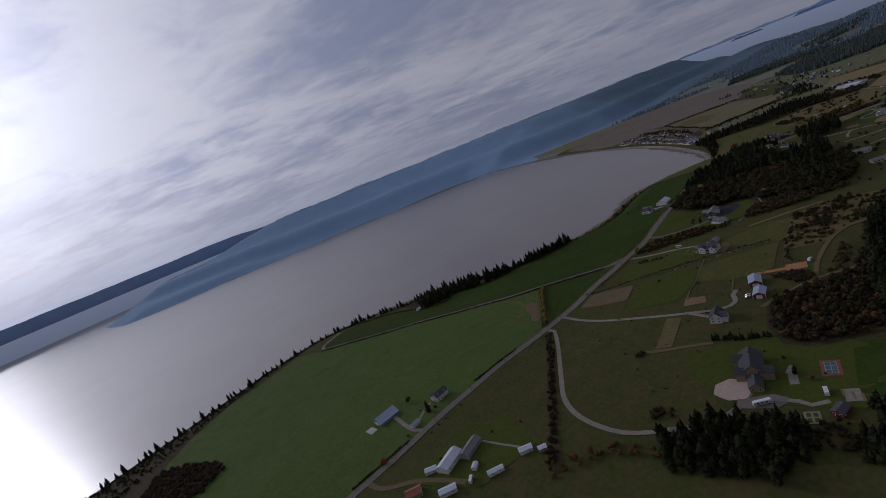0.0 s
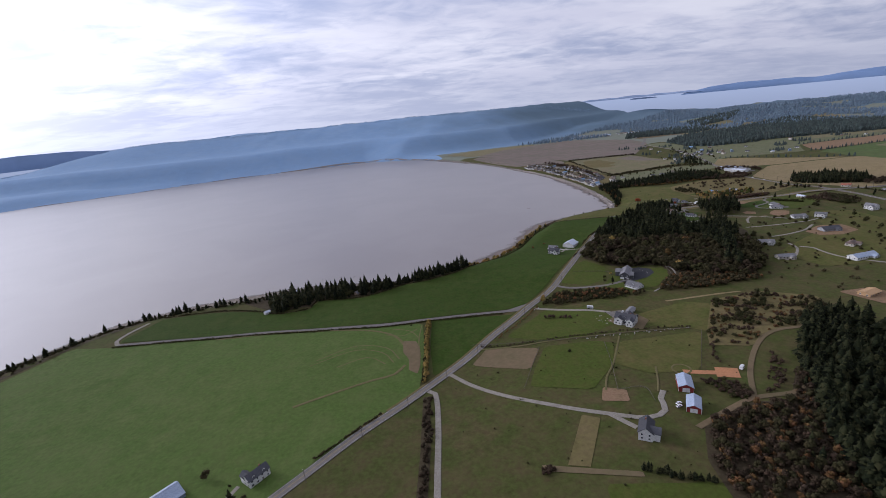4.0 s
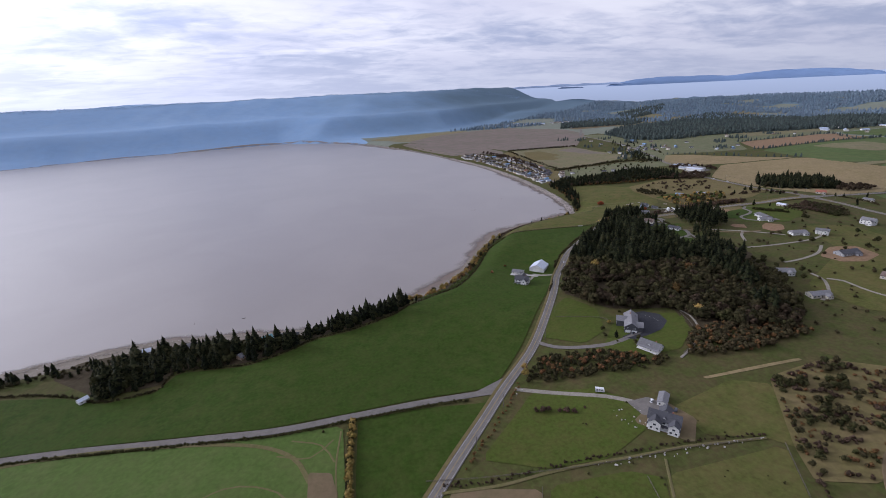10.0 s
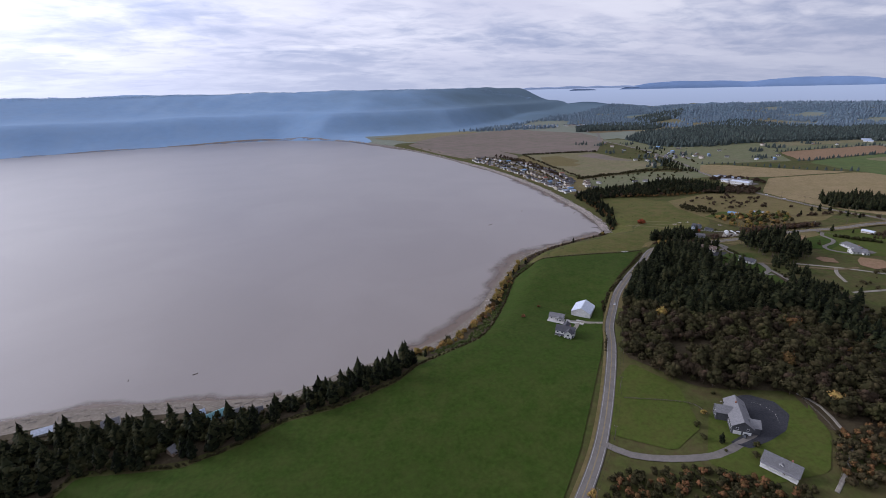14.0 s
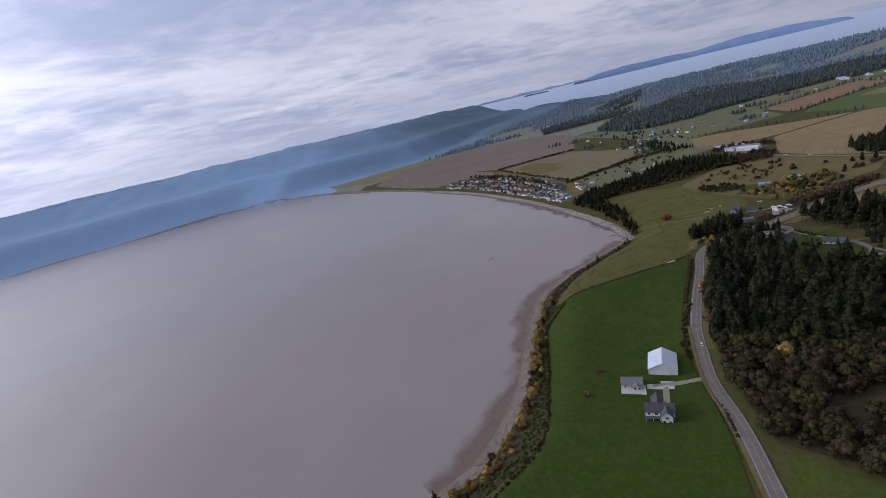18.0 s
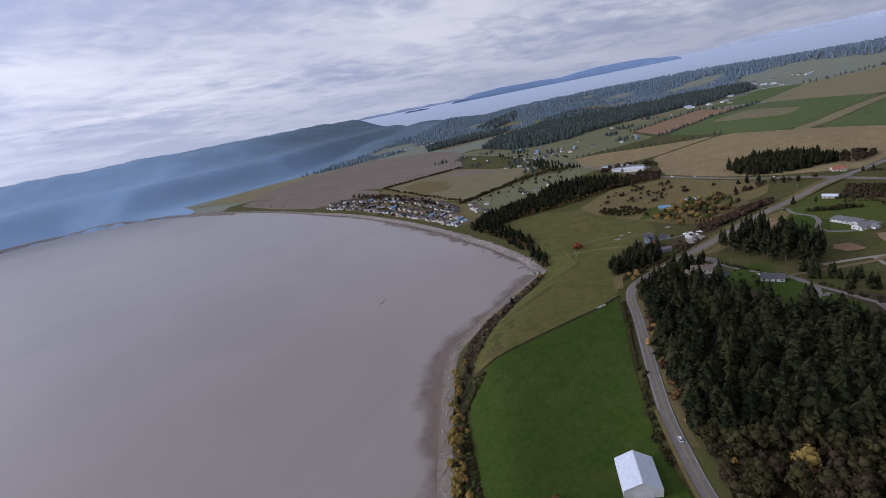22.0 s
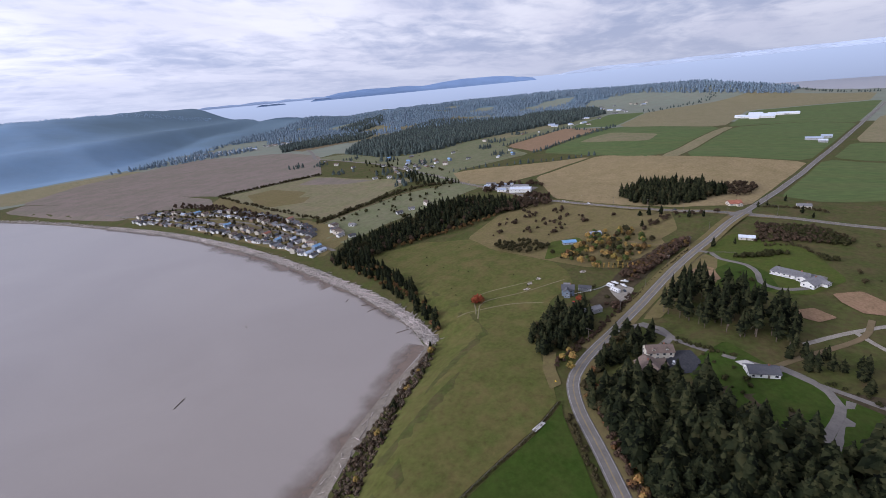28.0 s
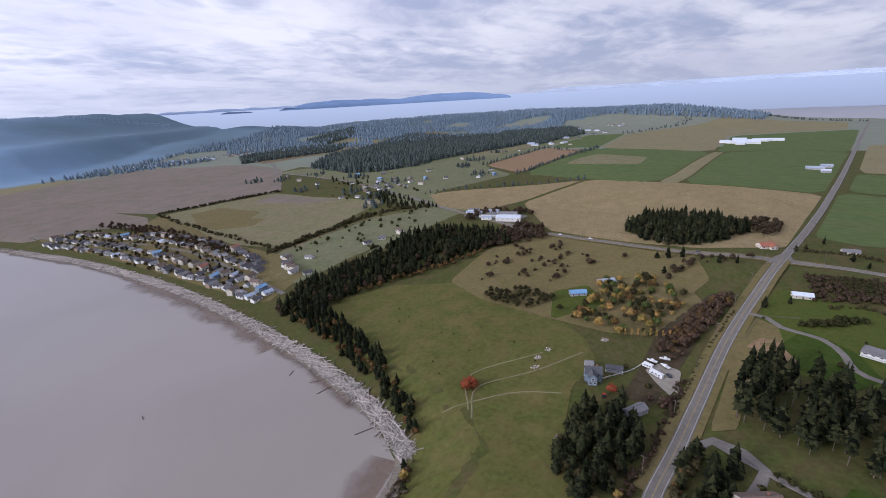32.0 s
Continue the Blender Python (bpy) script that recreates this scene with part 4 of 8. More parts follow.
drive([(655, 1245), (672, 1320), (696, 1420), (704, 1510), (694, 1607), (656, 1772), (640, 1900)], 2.6, "village street along the spit", ASPHALT)
drive([(744, 1371), (818, 1360), (909, 1350), (984, 1293)], 1.6, "dark track beside the creek", BROWN)
drive([(1246, 1945), (1400, 2150), (1600, 2500)], 5.0, "highway into the hills", ASPHALT, 0.6)
for pts in ([(567, 699), (605, 690), (656, 682), (700, 690)], [(558, 648), (581, 645), (612, 647), (640, 660)], [(552, 601), (561, 590), (560, 573), (564, 543), (590, 500)], [(551, 615), (547, 600), (525, 582), (505, 576)], [(594, 772), (614, 753), (634, 730), (650, 709)], [(587, 716), (602, 733), (621, 746)]):
    drive(pts, 1.4, "pale gravel drive between the slope houses")
drive([(28, 560), (20, 584), (-3, 605), (-52, 627), (-107, 645), (-180, 660)], 1.2, "worn tyre track round the field edge", TRACK, 0.64)
drive([(24, 522), (13, 509), (-3, 506), (-22, 502), (-75, 487)], 1.2, "worn tyre track across the field", TRACK, 0.64)
drive([(98, 523), (130, 513), (158, 509), (183, 504), (211, 497), (249, 489), (291, 476)], 0.8, "stony dirt track beside the dry bank", TRACK, 0.5)
drive([(238 + 7 * math.cos(math.tau * k / 14), 421 + 7 * math.sin(math.tau * k / 14)) for k in range(15)], 0.5, "worn exercise ring in the pasture", TRACK, 0.5)
drive([(222, 431), (213, 416), (202, 400)], 0.5, "trampled path across the pasture", TRACK, 0.5)
drive([(225, 488), (196, 450), (178, 431), (168, 415)], 0.5, "bare cattle path along the paddock fence", TRACK, 0.5)
drive([(390, 452), (373, 437), (352, 441), (334, 438), (314, 427), (295, 412), (277, 395), (257, 371)], 1.7, "dirt track into the heath", BROWN, 0.5)
drive([(200, 357), (214, 361), (235, 367), (257, 371), (287, 367), (300, 372)], 1.9, "dirt track along the wood's edge", BROWN, 0.5)


# ---- shore: sand, mud flats and driftwood ----
def shore_band(i0, i1, a, b, lift, mat, name, label, category, across=5, floor=0.05):
    """A band along the bay's outline, from a to b metres inland of it, with v running across it."""
    line = spline(BAY[i0:i1], 6.0)
    bm = bmesh.new()
    uv = bm.loops.layers.uv.new("across")
    prev, mark = None, {}
    for k, c in enumerate(line):
        d = (line[min(k + 2, len(line) - 1)] - line[max(k - 2, 0)]).normalized()
        side = Vector((d.y, -d.x, 0))
        row = []
        for j in range(across + 1):
            q = c + side * (a + (b - a) * j / across)
            v = bm.verts.new((q.x, q.y, max(hz(q.x, q.y), floor) + lift))
            mark[v] = (k * 6.0, j / across)
            row.append(v)
        if prev:
            for j in range(across):
                bm.faces.new((prev[j], prev[j + 1], row[j + 1], row[j]))
        prev = row
    bm.normal_update()
    if sum(f.normal.z for f in bm.faces) < 0:
        bmesh.ops.reverse_faces(bm, faces=bm.faces[:])
    for f in bm.faces:
        for l in f.loops:
            l[uv].uv = mark[l.vert]
    return tagged(linked(name, bm, mat), label, category, kind="structure")


def patchy(name, source, seed):
    """A copy of a material that thins out in ragged patches away from the shore."""
    m = source.copy()
    m.name = name
    t = m.node_tree
    b = t.nodes["Principled BSDF"]
    co, sep, pos = t.nodes.new("ShaderNodeUVMap"), t.nodes.new("ShaderNodeSeparateXYZ"), t.nodes.new("ShaderNodeNewGeometry")
    n, add, r = t.nodes.new("ShaderNodeTexNoise"), t.nodes.new("ShaderNodeMath"), t.nodes.new("ShaderNodeMapRange")
    n.inputs["Scale"].default_value, n.inputs["Detail"].default_value, n.inputs["Roughness"].default_value = 0.022, 6, 0.62
    mp = t.nodes.new("ShaderNodeMapping")
    mp.inputs["Location"].default_value = (seed * 31, seed * 17, 0)
    t.links.new(pos.outputs["Position"], mp.inputs[0])
    t.links.new(mp.outputs[0], n.inputs["Vector"])
    co.uv_map = "across"
    t.links.new(co.outputs[0], sep.inputs[0])
    t.links.new(sep.outputs[1], add.inputs[0])
    t.links.new(n.outputs[0], add.inputs[1])
    t.links.new(add.outputs[0], r.inputs[0])
    r.interpolation_type = "SMOOTHSTEP"
    r.inputs[1].default_value, r.inputs[2].default_value, r.inputs[4].default_value = 1.1, 1.5, 0.8
    t.links.new(r.outputs[0], b.inputs["Alpha"])
    return m


shore_band(6, 38, -3.0, 7.0, 0.15, SAND, "beach", "grey sand beach at the water's edge", "beach")
shore_band(7, 14, 5.0, 27.0, 0.22, SAND, "beach", "grey shingle beach below the bluff firs", "beach")
MUD_THIN = patchy("ragged_tidal_mud", MUD, 1)
shore_band(15, 24, -50.0, -1.5, 0.02, MUD_THIN, "mud_flat", "wet brown mud showing through shallow water", "mud flat", 8)
shore_band(24, 32, -22.0, -1.5, 0.02, MUD_THIN, "mud_flat", "brown shallows off the driftwood beach", "mud flat", 8)
shore_band(26, 30, -52.0, -1.5, 0.03, patchy("brown_sand_bar", MUD, 4), "mud_flat", "brown weedy bar off the village beach", "mud flat", 9)
shore_band(7, 14, -26.0, -1.5, 0.02, MUD_THIN, "mud_flat", "brown shallows below the bluff", "mud flat", 6)
shore_band(33, 41, -60.0, -1.5, 0.02, MUD_THIN, "mud_flat", "far sand bars at low tide", "mud flat", 8)


# ---- trees ----
def part(name, bm, mat, parent, label=""):
    ob = linked(name, bm, mat, parent)
    if label:
        tagged(ob, label)
    return ob


def tube(p, q, r0, r1, sides=6):
    """Points and faces of a tapered round bar."""
    p, q = Vector(p), Vector(q)
    rot = (q - p).to_track_quat("Z", "Y").to_matrix()
    v, f = [], []
    for c, r in ((p, r0), (q, r1)):
        v += [tuple(c + rot @ Vector((r * math.cos(math.tau * k / sides), r * math.sin(math.tau * k / sides), 0))) for k in range(sides)]
    f += [(k, (k + 1) % sides, sides + (k + 1) % sides, sides + k) for k in range(sides)]
    f.append(tuple(range(2 * sides - 1, sides - 1, -1)))
    return v, f


def joined(*pieces):
    v, f = [], []
    for pv, pf in pieces:
        n = len(v)
        v += list(pv)
        f += [tuple(n + i for i in face) for face in pf]
    return v, f


def conifer_shape(seed, tall=20.0, wide=4.6, bole=0.08, tiers=15, sprays=11):
    """Trunk and crown of a fir: uneven whorls of drooping sprays round a dark core."""
    r = random.Random(seed)
    lean = Vector((r.uniform(-0.8, 0.8), r.uniform(-0.8, 0.8), tall))
    trunk = tube((0, 0, -0.8), lean * 0.93, 0.018 * tall, 0.03, 6)
    bulge = [r.uniform(0.55, 1.25) for _ in range(8)]
    v, f = [], []
    for k in range(tiers):
        u = min(max((k + r.uniform(-0.4, 0.4)) / (tiers - 1), 0), 1)
        z = (bole + (0.97 - bole) * u) * tall
        base = lean * (z / tall)
        reach = wide * (1 - u ** 1.9) * r.uniform(0.62, 1.12) * (0.65 + 0.35 * min(1, u * 4)) + 0.45
        n = max(4, round(sprays * (1 - 0.5 * u)))
        for j in range(n):
            a = math.tau * (j + r.uniform(-0.45, 0.45)) / n + k * 1.3
            l = reach * r.uniform(0.55, 1.15) * bulge[int((a + 0.9 * u) / math.tau * 8) % 8]
            out, across = Vector((math.cos(a), math.sin(a), 0)), Vector((-math.sin(a), math.cos(a), 0))
            drop = l * r.uniform(0.0, 0.5)
            w = l * r.uniform(0.22, 0.4) + 0.22
            top = base + Vector((0, 0, 0.05 * tall * r.uniform(0.5, 1.3)))
            mid = base + out * l * r.uniform(0.5, 0.65) + Vector((0, 0, r.uniform(-0.5, 0.25) * drop))
            tip = base + out * l - Vector((0, 0, drop))
            i = len(v)
            v += [tuple(top), tuple(mid + across * w - Vector((0, 0, 0.3 * w))), tuple(mid + Vector((0, 0, 0.35 * w))), tuple(mid - across * w - Vector((0, 0, 0.3 * w))), tuple(tip)]
            f += [(i, i + 1, i + 2), (i, i + 2, i + 3), (i + 1, i + 4, i + 2), (i + 2, i + 4, i + 3)]
    for u0, u1 in ((0.0, 0.45), (0.3, 0.72), (0.58, 0.98)):
        i = len(v)
        for m in range(7):
            a = math.tau * m / 7 + u0 * 5
            rr = wide * (1 - u0 ** 1.9) * 0.6 * r.uniform(0.75, 1.15)
            q = lean * (bole + (1 - bole) * u0 + 0.02) + Vector((rr * math.cos(a), rr * math.sin(a), r.uniform(-0.4, 0.4)))
            v.append(tuple(q))
        v.append(tuple(lean * (bole + (1 - bole) * u1)))
        f += [(i + m, i + (m + 1) % 7, i + 7) for m in range(7)]
    return trunk, (v, f)


def broadleaf_shape(seed, tall=9.0, wide=4.2, bole=0.2, lobes=8, leaves=120, leaf=0.6, upright=1.0, puff=1.0):
    """Forked trunk with limbs and a gappy crown of many small leaf clumps."""
    r = random.Random(seed)
    fork = Vector((r.uniform(-0.3, 0.3), r.uniform(-0.3, 0.3), bole * tall + 0.3))
    wood = [tube((0, 0, -0.6), fork, 0.022 * tall, 0.016 * tall, 6)]
    centres = []
    for k in range(lobes):
        a = math.tau * k / lobes + r.uniform(-0.4, 0.4)
        d = wide * r.uniform(0.2, 0.62) * (0.2 if k == 0 else 1)
        z = tall * (r.uniform(0.42, 0.78) if k else 0.82)
        c = Vector((d * math.cos(a), d * math.sin(a), z))
        centres.append((c, puff * wide * r.uniform(0.34, 0.52)))
        wood.append(tube(fork, fork.lerp(c, 0.85), 0.011 * tall, 0.004 * tall, 4))
    v, f = [], []
    for k in range(leaves):
        c, rad = centres[k % lobes]
        d = Vector((r.gauss(0, 1), r.gauss(0, 1), r.gauss(0, 1))).normalized()
        q = c + Vector((d.x, d.y, d.z * 0.9 * upright)) * rad * r.uniform(0.8, 1.22)
        n = (d + Vector((r.gauss(0, 0.3), r.gauss(0, 0.3), r.gauss(0, 0.3)))).normalized()
        s = n.cross(Vector((r.gauss(0, 1), r.gauss(0, 1), r.gauss(0, 1)))).normalized()
        t = n.cross(s)
        w, h = leaf * r.uniform(0.7, 1.6), leaf * r.uniform(0.7, 1.5)
        i = len(v)
        v += [tuple(q - s * w), tuple(q - t * h * 0.8 + n * 0.12), tuple(q + s * w), tuple(q + t * h + n * 0.1)]
        f.append((i, i + 1, i + 2, i + 3))
    g = (1 + 5 ** 0.5) / 2
    ball = [Vector(p).normalized() for p in ((-1, g, 0), (1, g, 0), (-1, -g, 0), (1, -g, 0), (0, -1, g), (0, 1, g), (0, -1, -g), (0, 1, -g), (g, 0, -1), (g, 0, 1), (-g, 0, -1), (-g, 0, 1))]
    tris = ((0, 11, 5), (0, 5, 1), (0, 1, 7), (0, 7, 10), (0, 10, 11), (1, 5, 9), (5, 11, 4), (11, 10, 2), (10, 7, 6), (7, 1, 8), (3, 9, 4), (3, 4, 2), (3, 2, 6), (3, 6, 8), (3, 8, 9), (4, 9, 5), (2, 4, 11), (6, 2, 10), (8, 6, 7), (9, 8, 1))
    for c, rad in centres:
        i = len(v)
        v += [tuple(c + Vector((p.x, p.y, p.z * 0.9 * upright)) * rad * r.uniform(0.62, 0.95)) for p in ball]
        f += [tuple(i + j for j in t) for t in tris]
    return joined(*wood), (v, f)


def raw_mesh(name, shape, mat):
    me = bpy.data.meshes.new(name)
    me.from_pydata([tuple(p) for p in shape[0]], [], shape[1])
    me.materials.append(mat)
    return me


CONIFERS = [conifer_shape(k, tall=15.0 + (k % 3) * 2.6, wide=5.0 + 0.6 * (k % 4), tiers=17, sprays=13) for k in range(6)]
FINE_FIRS = [conifer_shape(20 + k, tall=15.0 + (k % 3) * 2.6, wide=4.8 + 0.6 * (k % 4), tiers=26, sprays=17) for k in range(5)]
TALL_FIRS = [conifer_shape(40 + k, tall=22 + 1.5 * k, wide=5.4, bole=(0.42, 0.28, 0.36, 0.18)[k], tiers=12, sprays=11) for k in range(4)]
BROADLEAF = [broadleaf_shape(60 + k, tall=8 + k % 3, wide=4.3 + 0.4 * (k % 2), lobes=9, leaves=230, leaf=0.46, puff=1.12) for k in range(6)]
MAPLES = [broadleaf_shape(77 + k, tall=7.5, wide=5.4, bole=0.1, lobes=10, leaves=460, leaf=0.5, puff=1.25) for k in range(2)]
SHRUBS = [broadleaf_shape(80 + k, tall=3.4, wide=2.5, bole=0.08, lobes=5, leaves=70, leaf=0.38, puff=1.3) for k in range(4)]
POPLARS = [broadleaf_shape(90, tall=12, wide=1.7, bole=0.1, lobes=7, leaves=120, leaf=0.45, upright=2.6)]
TREE_MESHES = {}


def tree(kind, label, shapes, leaf_mat, x, y, size, turn, category="tree", group=""):
    k = int(abs(x * 7 + y * 13)) % len(shapes)
    key = (kind, k, leaf_mat.name, id(shapes))
    if key not in TREE_MESHES:
        TREE_MESHES[key] = (raw_mesh("trunk", shapes[k][0], BARK), raw_mesh("crown", shapes[k][1], leaf_mat))
    root = new(kind)
    root.matrix_basis = Matrix.LocRotScale((x, y, hz(x, y)), Euler((0, 0, turn)), (size, size, size * (0.92 + 0.16 * ((x * 3.7) % 1))))
    for name, me in zip(("trunk", "crown"), TREE_MESHES[key]):
        new(name, me).parent = root
    return tagged(root, label, category, group)


def thicket(name, label, shapes, leaf_mat, spots, sizes, category="trees"):
    """Many trees or shrubs that nobody would count, in one object with trunk and crown materials."""
    if len(spots) == 0:
        return None
    r = np.random.RandomState(len(spots) + 7)
    spots = np.asarray(spots, float)
    size = np.asarray(sizes[:len(spots)], float)
    z, turn = mesh_height(spots[:, 0], spots[:, 1]), r.uniform(0, math.tau, len(spots))
    which, tall = r.randint(len(shapes), size=len(spots)), r.uniform(0.88, 1.14, len(spots))
    co, loops, totals, mats, n = [], [], [], [], 0
    for k, shape in enumerate(shapes):
        pick = np.nonzero(which == k)[0]
        if len(pick) == 0:
            continue
        v = np.array(list(shape[0][0]) + list(shape[1][0]))
        shift = len(shape[0][0])
        faces = [tuple(f) for f in shape[0][1]] + [tuple(i + shift for i in f) for f in shape[1][1]]
        flat = np.array([i for f in faces for i in f])
        count = np.array([len(f) for f in faces])
        kind = np.array([0] * len(shape[0][1]) + [1] * len(shape[1][1]))
        c, t = (np.cos(turn[pick]) * size[pick])[:, None], (np.sin(turn[pick]) * size[pick])[:, None]
        co.append(np.stack([spots[pick, 0, None] + c * v[:, 0] - t * v[:, 1], spots[pick, 1, None] + t * v[:, 0] + c * v[:, 1], z[pick, None] + (size[pick] * tall[pick])[:, None] * v[:, 2]], -1).reshape(-1, 3))
        loops.append((n + np.arange(len(pick))[:, None] * len(v) + flat).ravel())
        totals.append(np.tile(count, len(pick)))
        mats.append(np.tile(kind, len(pick)))
        n += len(pick) * len(v)
    co, loops, totals, mats = np.vstack(co), np.concatenate(loops), np.concatenate(totals), np.concatenate(mats)
    me = bpy.data.meshes.new(name)
    me.vertices.add(len(co))
    me.vertices.foreach_set("co", co.ravel())
    me.loops.add(len(loops))
    me.loops.foreach_set("vertex_index", loops.astype(np.int32))
    me.polygons.add(len(totals))
    me.polygons.foreach_set("loop_start", np.concatenate([[0], np.cumsum(totals)[:-1]]).astype(np.int32))
    me.materials.append(BARK)
    me.materials.append(leaf_mat)
    me.polygons.foreach_set("material_index", mats.astype(np.int32))
    me.update(calc_edges=True)
    return tagged(new(name, me), label, category, kind="stuff")


rt = random.Random(5)
LEAF_GREEN = material("dark_bramble_leaves", (0.048, 0.048, 0.017), (0.036, 0.040, 0.014), (0.060, 0.049, 0.022), 0.06, 0.8, vary=0.25, island=0.3)


LEAF_BRAMBLE = material("green_bramble_leaves", (0.072, 0.098, 0.026), (0.055, 0.080, 0.020), (0.098, 0.102, 0.034), 0.06, 0.8, island=0.12)


def plant(kind, label, shapes, leaf_mat, spots, lo, hi, limit, rest, rest_label, group, category="tree"):
    """The first of the spots as trees of their own, the others as one thicket."""
    for x, y in spots[:limit]:
        tree(kind, label, shapes, leaf_mat, x, y, rt.uniform(lo, hi), rt.uniform(0, 6), category, group)
    if len(spots) > limit:
        thicket(rest, rest_label, shapes, leaf_mat, spots[limit:], [rt.uniform(lo, hi) for _ in spots])


def clumped(*args):
    return [p for p in scatter(*args) if wave(*p, 38, 71) > 0.25]


def scatter(outline, spacing, seed, jitter=0.42, avoid=None):
    """Spots on a jittered grid inside an outline."""
    r = np.random.RandomState(seed)
    xs, ys = [p[0] for p in outline], [p[1] for p in outline]
    X, Y = np.meshgrid(np.arange(float(min(xs)), max(xs), spacing), np.arange(float(min(ys)), max(ys), spacing * 0.9))
    X[::2] += spacing / 2
    X = X + r.uniform(-jitter, jitter, X.shape) * spacing
    Y = Y + r.uniform(-jitter, jitter, Y.shape) * spacing
    ok = inland(X, Y, outline) < 0
    for pts, gap in (avoid or ()):
        line = [(p.x, p.y) for p in spline(pts, 10)]
        for q in line:
            ok &= (X - q[0]) ** 2 + (Y - q[1]) ** 2 > gap * gap
    return [(float(a), float(b)) for a, b in zip(X[ok], Y[ok])]


def along(pts, step, seed, spread):
    r = np.random.RandomState(seed)
    return [(p.x + r.uniform(-spread, spread), p.y + r.uniform(-spread, spread)) for p in spline(pts, step)]


CLEAR = [(MAIN, 10), (CROSS, 9), ([(585, 868), (578, 842), (555, 850), (530, 845)], 16), ([(590, 862), (580, 846), (568, 828), (560, 808), (557, 790), (550, 768), (538, 735), (527, 700)], 6)]

# bluff edge: firs, then golden and rusty scrub towards the mud flat
BLUFF_A = [(-118, 728), (-70, 742), (-10, 730), (30, 736), (70, 745), (110, 752), (150, 768)]
BLUFF_WOOD = [(-125, 714), (-84, 712), (-72, 728), (-10, 716), (24, 720), (50, 732), (84, 734), (130, 746), (152, 762), (150, 776), (90, 762), (40, 750), (-44, 762), (-100, 768), (-140, 760)]
row = [p for p in scatter(BLUFF_WOOD, 6.0, 1, 0.7) if wave(*p, 30, 64) < 0.8 and not (-16 < p[0] < 36 and p[1] > 744) and not (-21 < p[0] < -9 and 722 < p[1] < 734)]
row.sort(key=lambda p: p[1] - 0.15 * p[0])
plant("fir_tree", "dark green fir on the edge of the bluff", CONIFERS, NEEDLE, row, 0.36, 1.12, 100, "bluff_firs", "dark firs crowding the bluff", "firs along the bluff")
thicket("bluff_alders", "dull dark alders among the bluff firs", BROADLEAF, LEAF_GREEN, scatter(BLUFF_WOOD, 11, 110, 0.7), [rt.uniform(0.6, 1.15) for _ in range(200)])
thicket("bluff_field_edge", "dark brambles along the field's edge", SHRUBS, LEAF_OLIVE, along([(-268, 756), (-200, 751), (-150, 731), (-120, 710), (-80, 707), (-66, 728), (-10, 713), (23, 718), (50, 729), (82, 730), (129, 742), (153, 758), (213, 776), (250, 816), (288, 866), (312, 898), (345, 910)], 1.5, 109, 1.0),
        [rt.uniform(0.3, 0.6) for _ in range(600)], "scrub")
row = along([(-300, 768), (-250, 770), (-200, 775), (-150, 768), (-118, 750)], 5.5, 3, 8) + along([(-700, 230), (-560, 440), (-480, 560), (-410, 655), (-345, 730), (-300, 765)], 8, 4, 7)
plant("fir_tree", "wind-bent dark fir above the beach", CONIFERS, NEEDLE, row, 0.35, 0.85, 40, "shore_firs", "wind-bent firs above the beach", "firs along the bluff")
BLUFF_B = [(160, 782), (193, 791), (208, 799), (222, 811), (237, 824), (262, 849), (286, 873), (306, 895)]
for i, (x, y) in enumerate(along(BLUFF_B, 2.5, 5, 4.5)):
    m, what = (LEAF_GOLD, "golden") if rt.random() < 0.6 else (LEAF_RUST, "rust-brown") if rt.random() < 0.6 else (LEAF_OLIVE, "dull olive")
    tree("shore_shrub", what + " autumn scrub on the bluff face", BROADLEAF, m, x, y, rt.uniform(0.42, 0.85), rt.uniform(0, 6), "shrub", "scrub along the bluff")
for x, y in ((146, 772), (162, 776), (290, 888), (306, 902), (330, 920), (318, 912), (345, 930), (424, 966), (452, 980), (490, 985), (508, 992), (517, 997), (521, 1001)):
    tree("fir_tree", "small dark fir at the bluff edge", CONIFERS, NEEDLE, x, y, rt.uniform(0.32, 0.55), rt.uniform(0, 6), "tree", "firs along the bluff")
thicket("bluff_gold", "dense golden willows on the bluff edge", BROADLEAF, LEAF_GOLD, along([(262, 853), (286, 880), (300, 897), (318, 915), (340, 937)], 4.0, 149, 2.5), [rt.uniform(0.45, 0.85) for _ in range(100)], "scrub")
thicket("bluff_scrub", "low olive and brown scrub covering the bluff", SHRUBS, LEAF_OLIVE, along([(-640, 280), (-540, 450), (-400, 660), (-310, 762), (-150, 775), (40, 752), (150, 778)], 1.4, 6, 11), [rt.uniform(0.4, 0.9) for _ in range(4000)], "scrub")
thicket("slope_scrub", "dark scrub on the grassy slope above the beach", SHRUBS, LEAF_GREEN, scatter([(-640, 330), (-560, 480), (-478, 590), (-410, 690), (-350, 745), (-352, 712), (-420, 620), (-452, 530), (-480, 420), (-560, 300)], 6.5, 120, 0.7), [rt.uniform(0.3, 0.9) for _ in range(4000)], "scrub")
thicket("field_brush", "tangle of brown brush in the field's corner", SHRUBS, LEAF_BARE, scatter([(-440, 400), (-446, 466), (-405, 462), (-366, 448), (-340, 427), (-350, 395), (-400, 380)], 4.2, 121, 0.6), [rt.uniform(0.6, 1.4) for _ in range(900)], "scrub")
BRAMBLE = [(168, 768), (213, 776), (250, 816), (288, 867), (312, 899), (345, 912), (340, 922), (310, 903), (280, 868), (246, 826), (205, 786), (168, 780)]
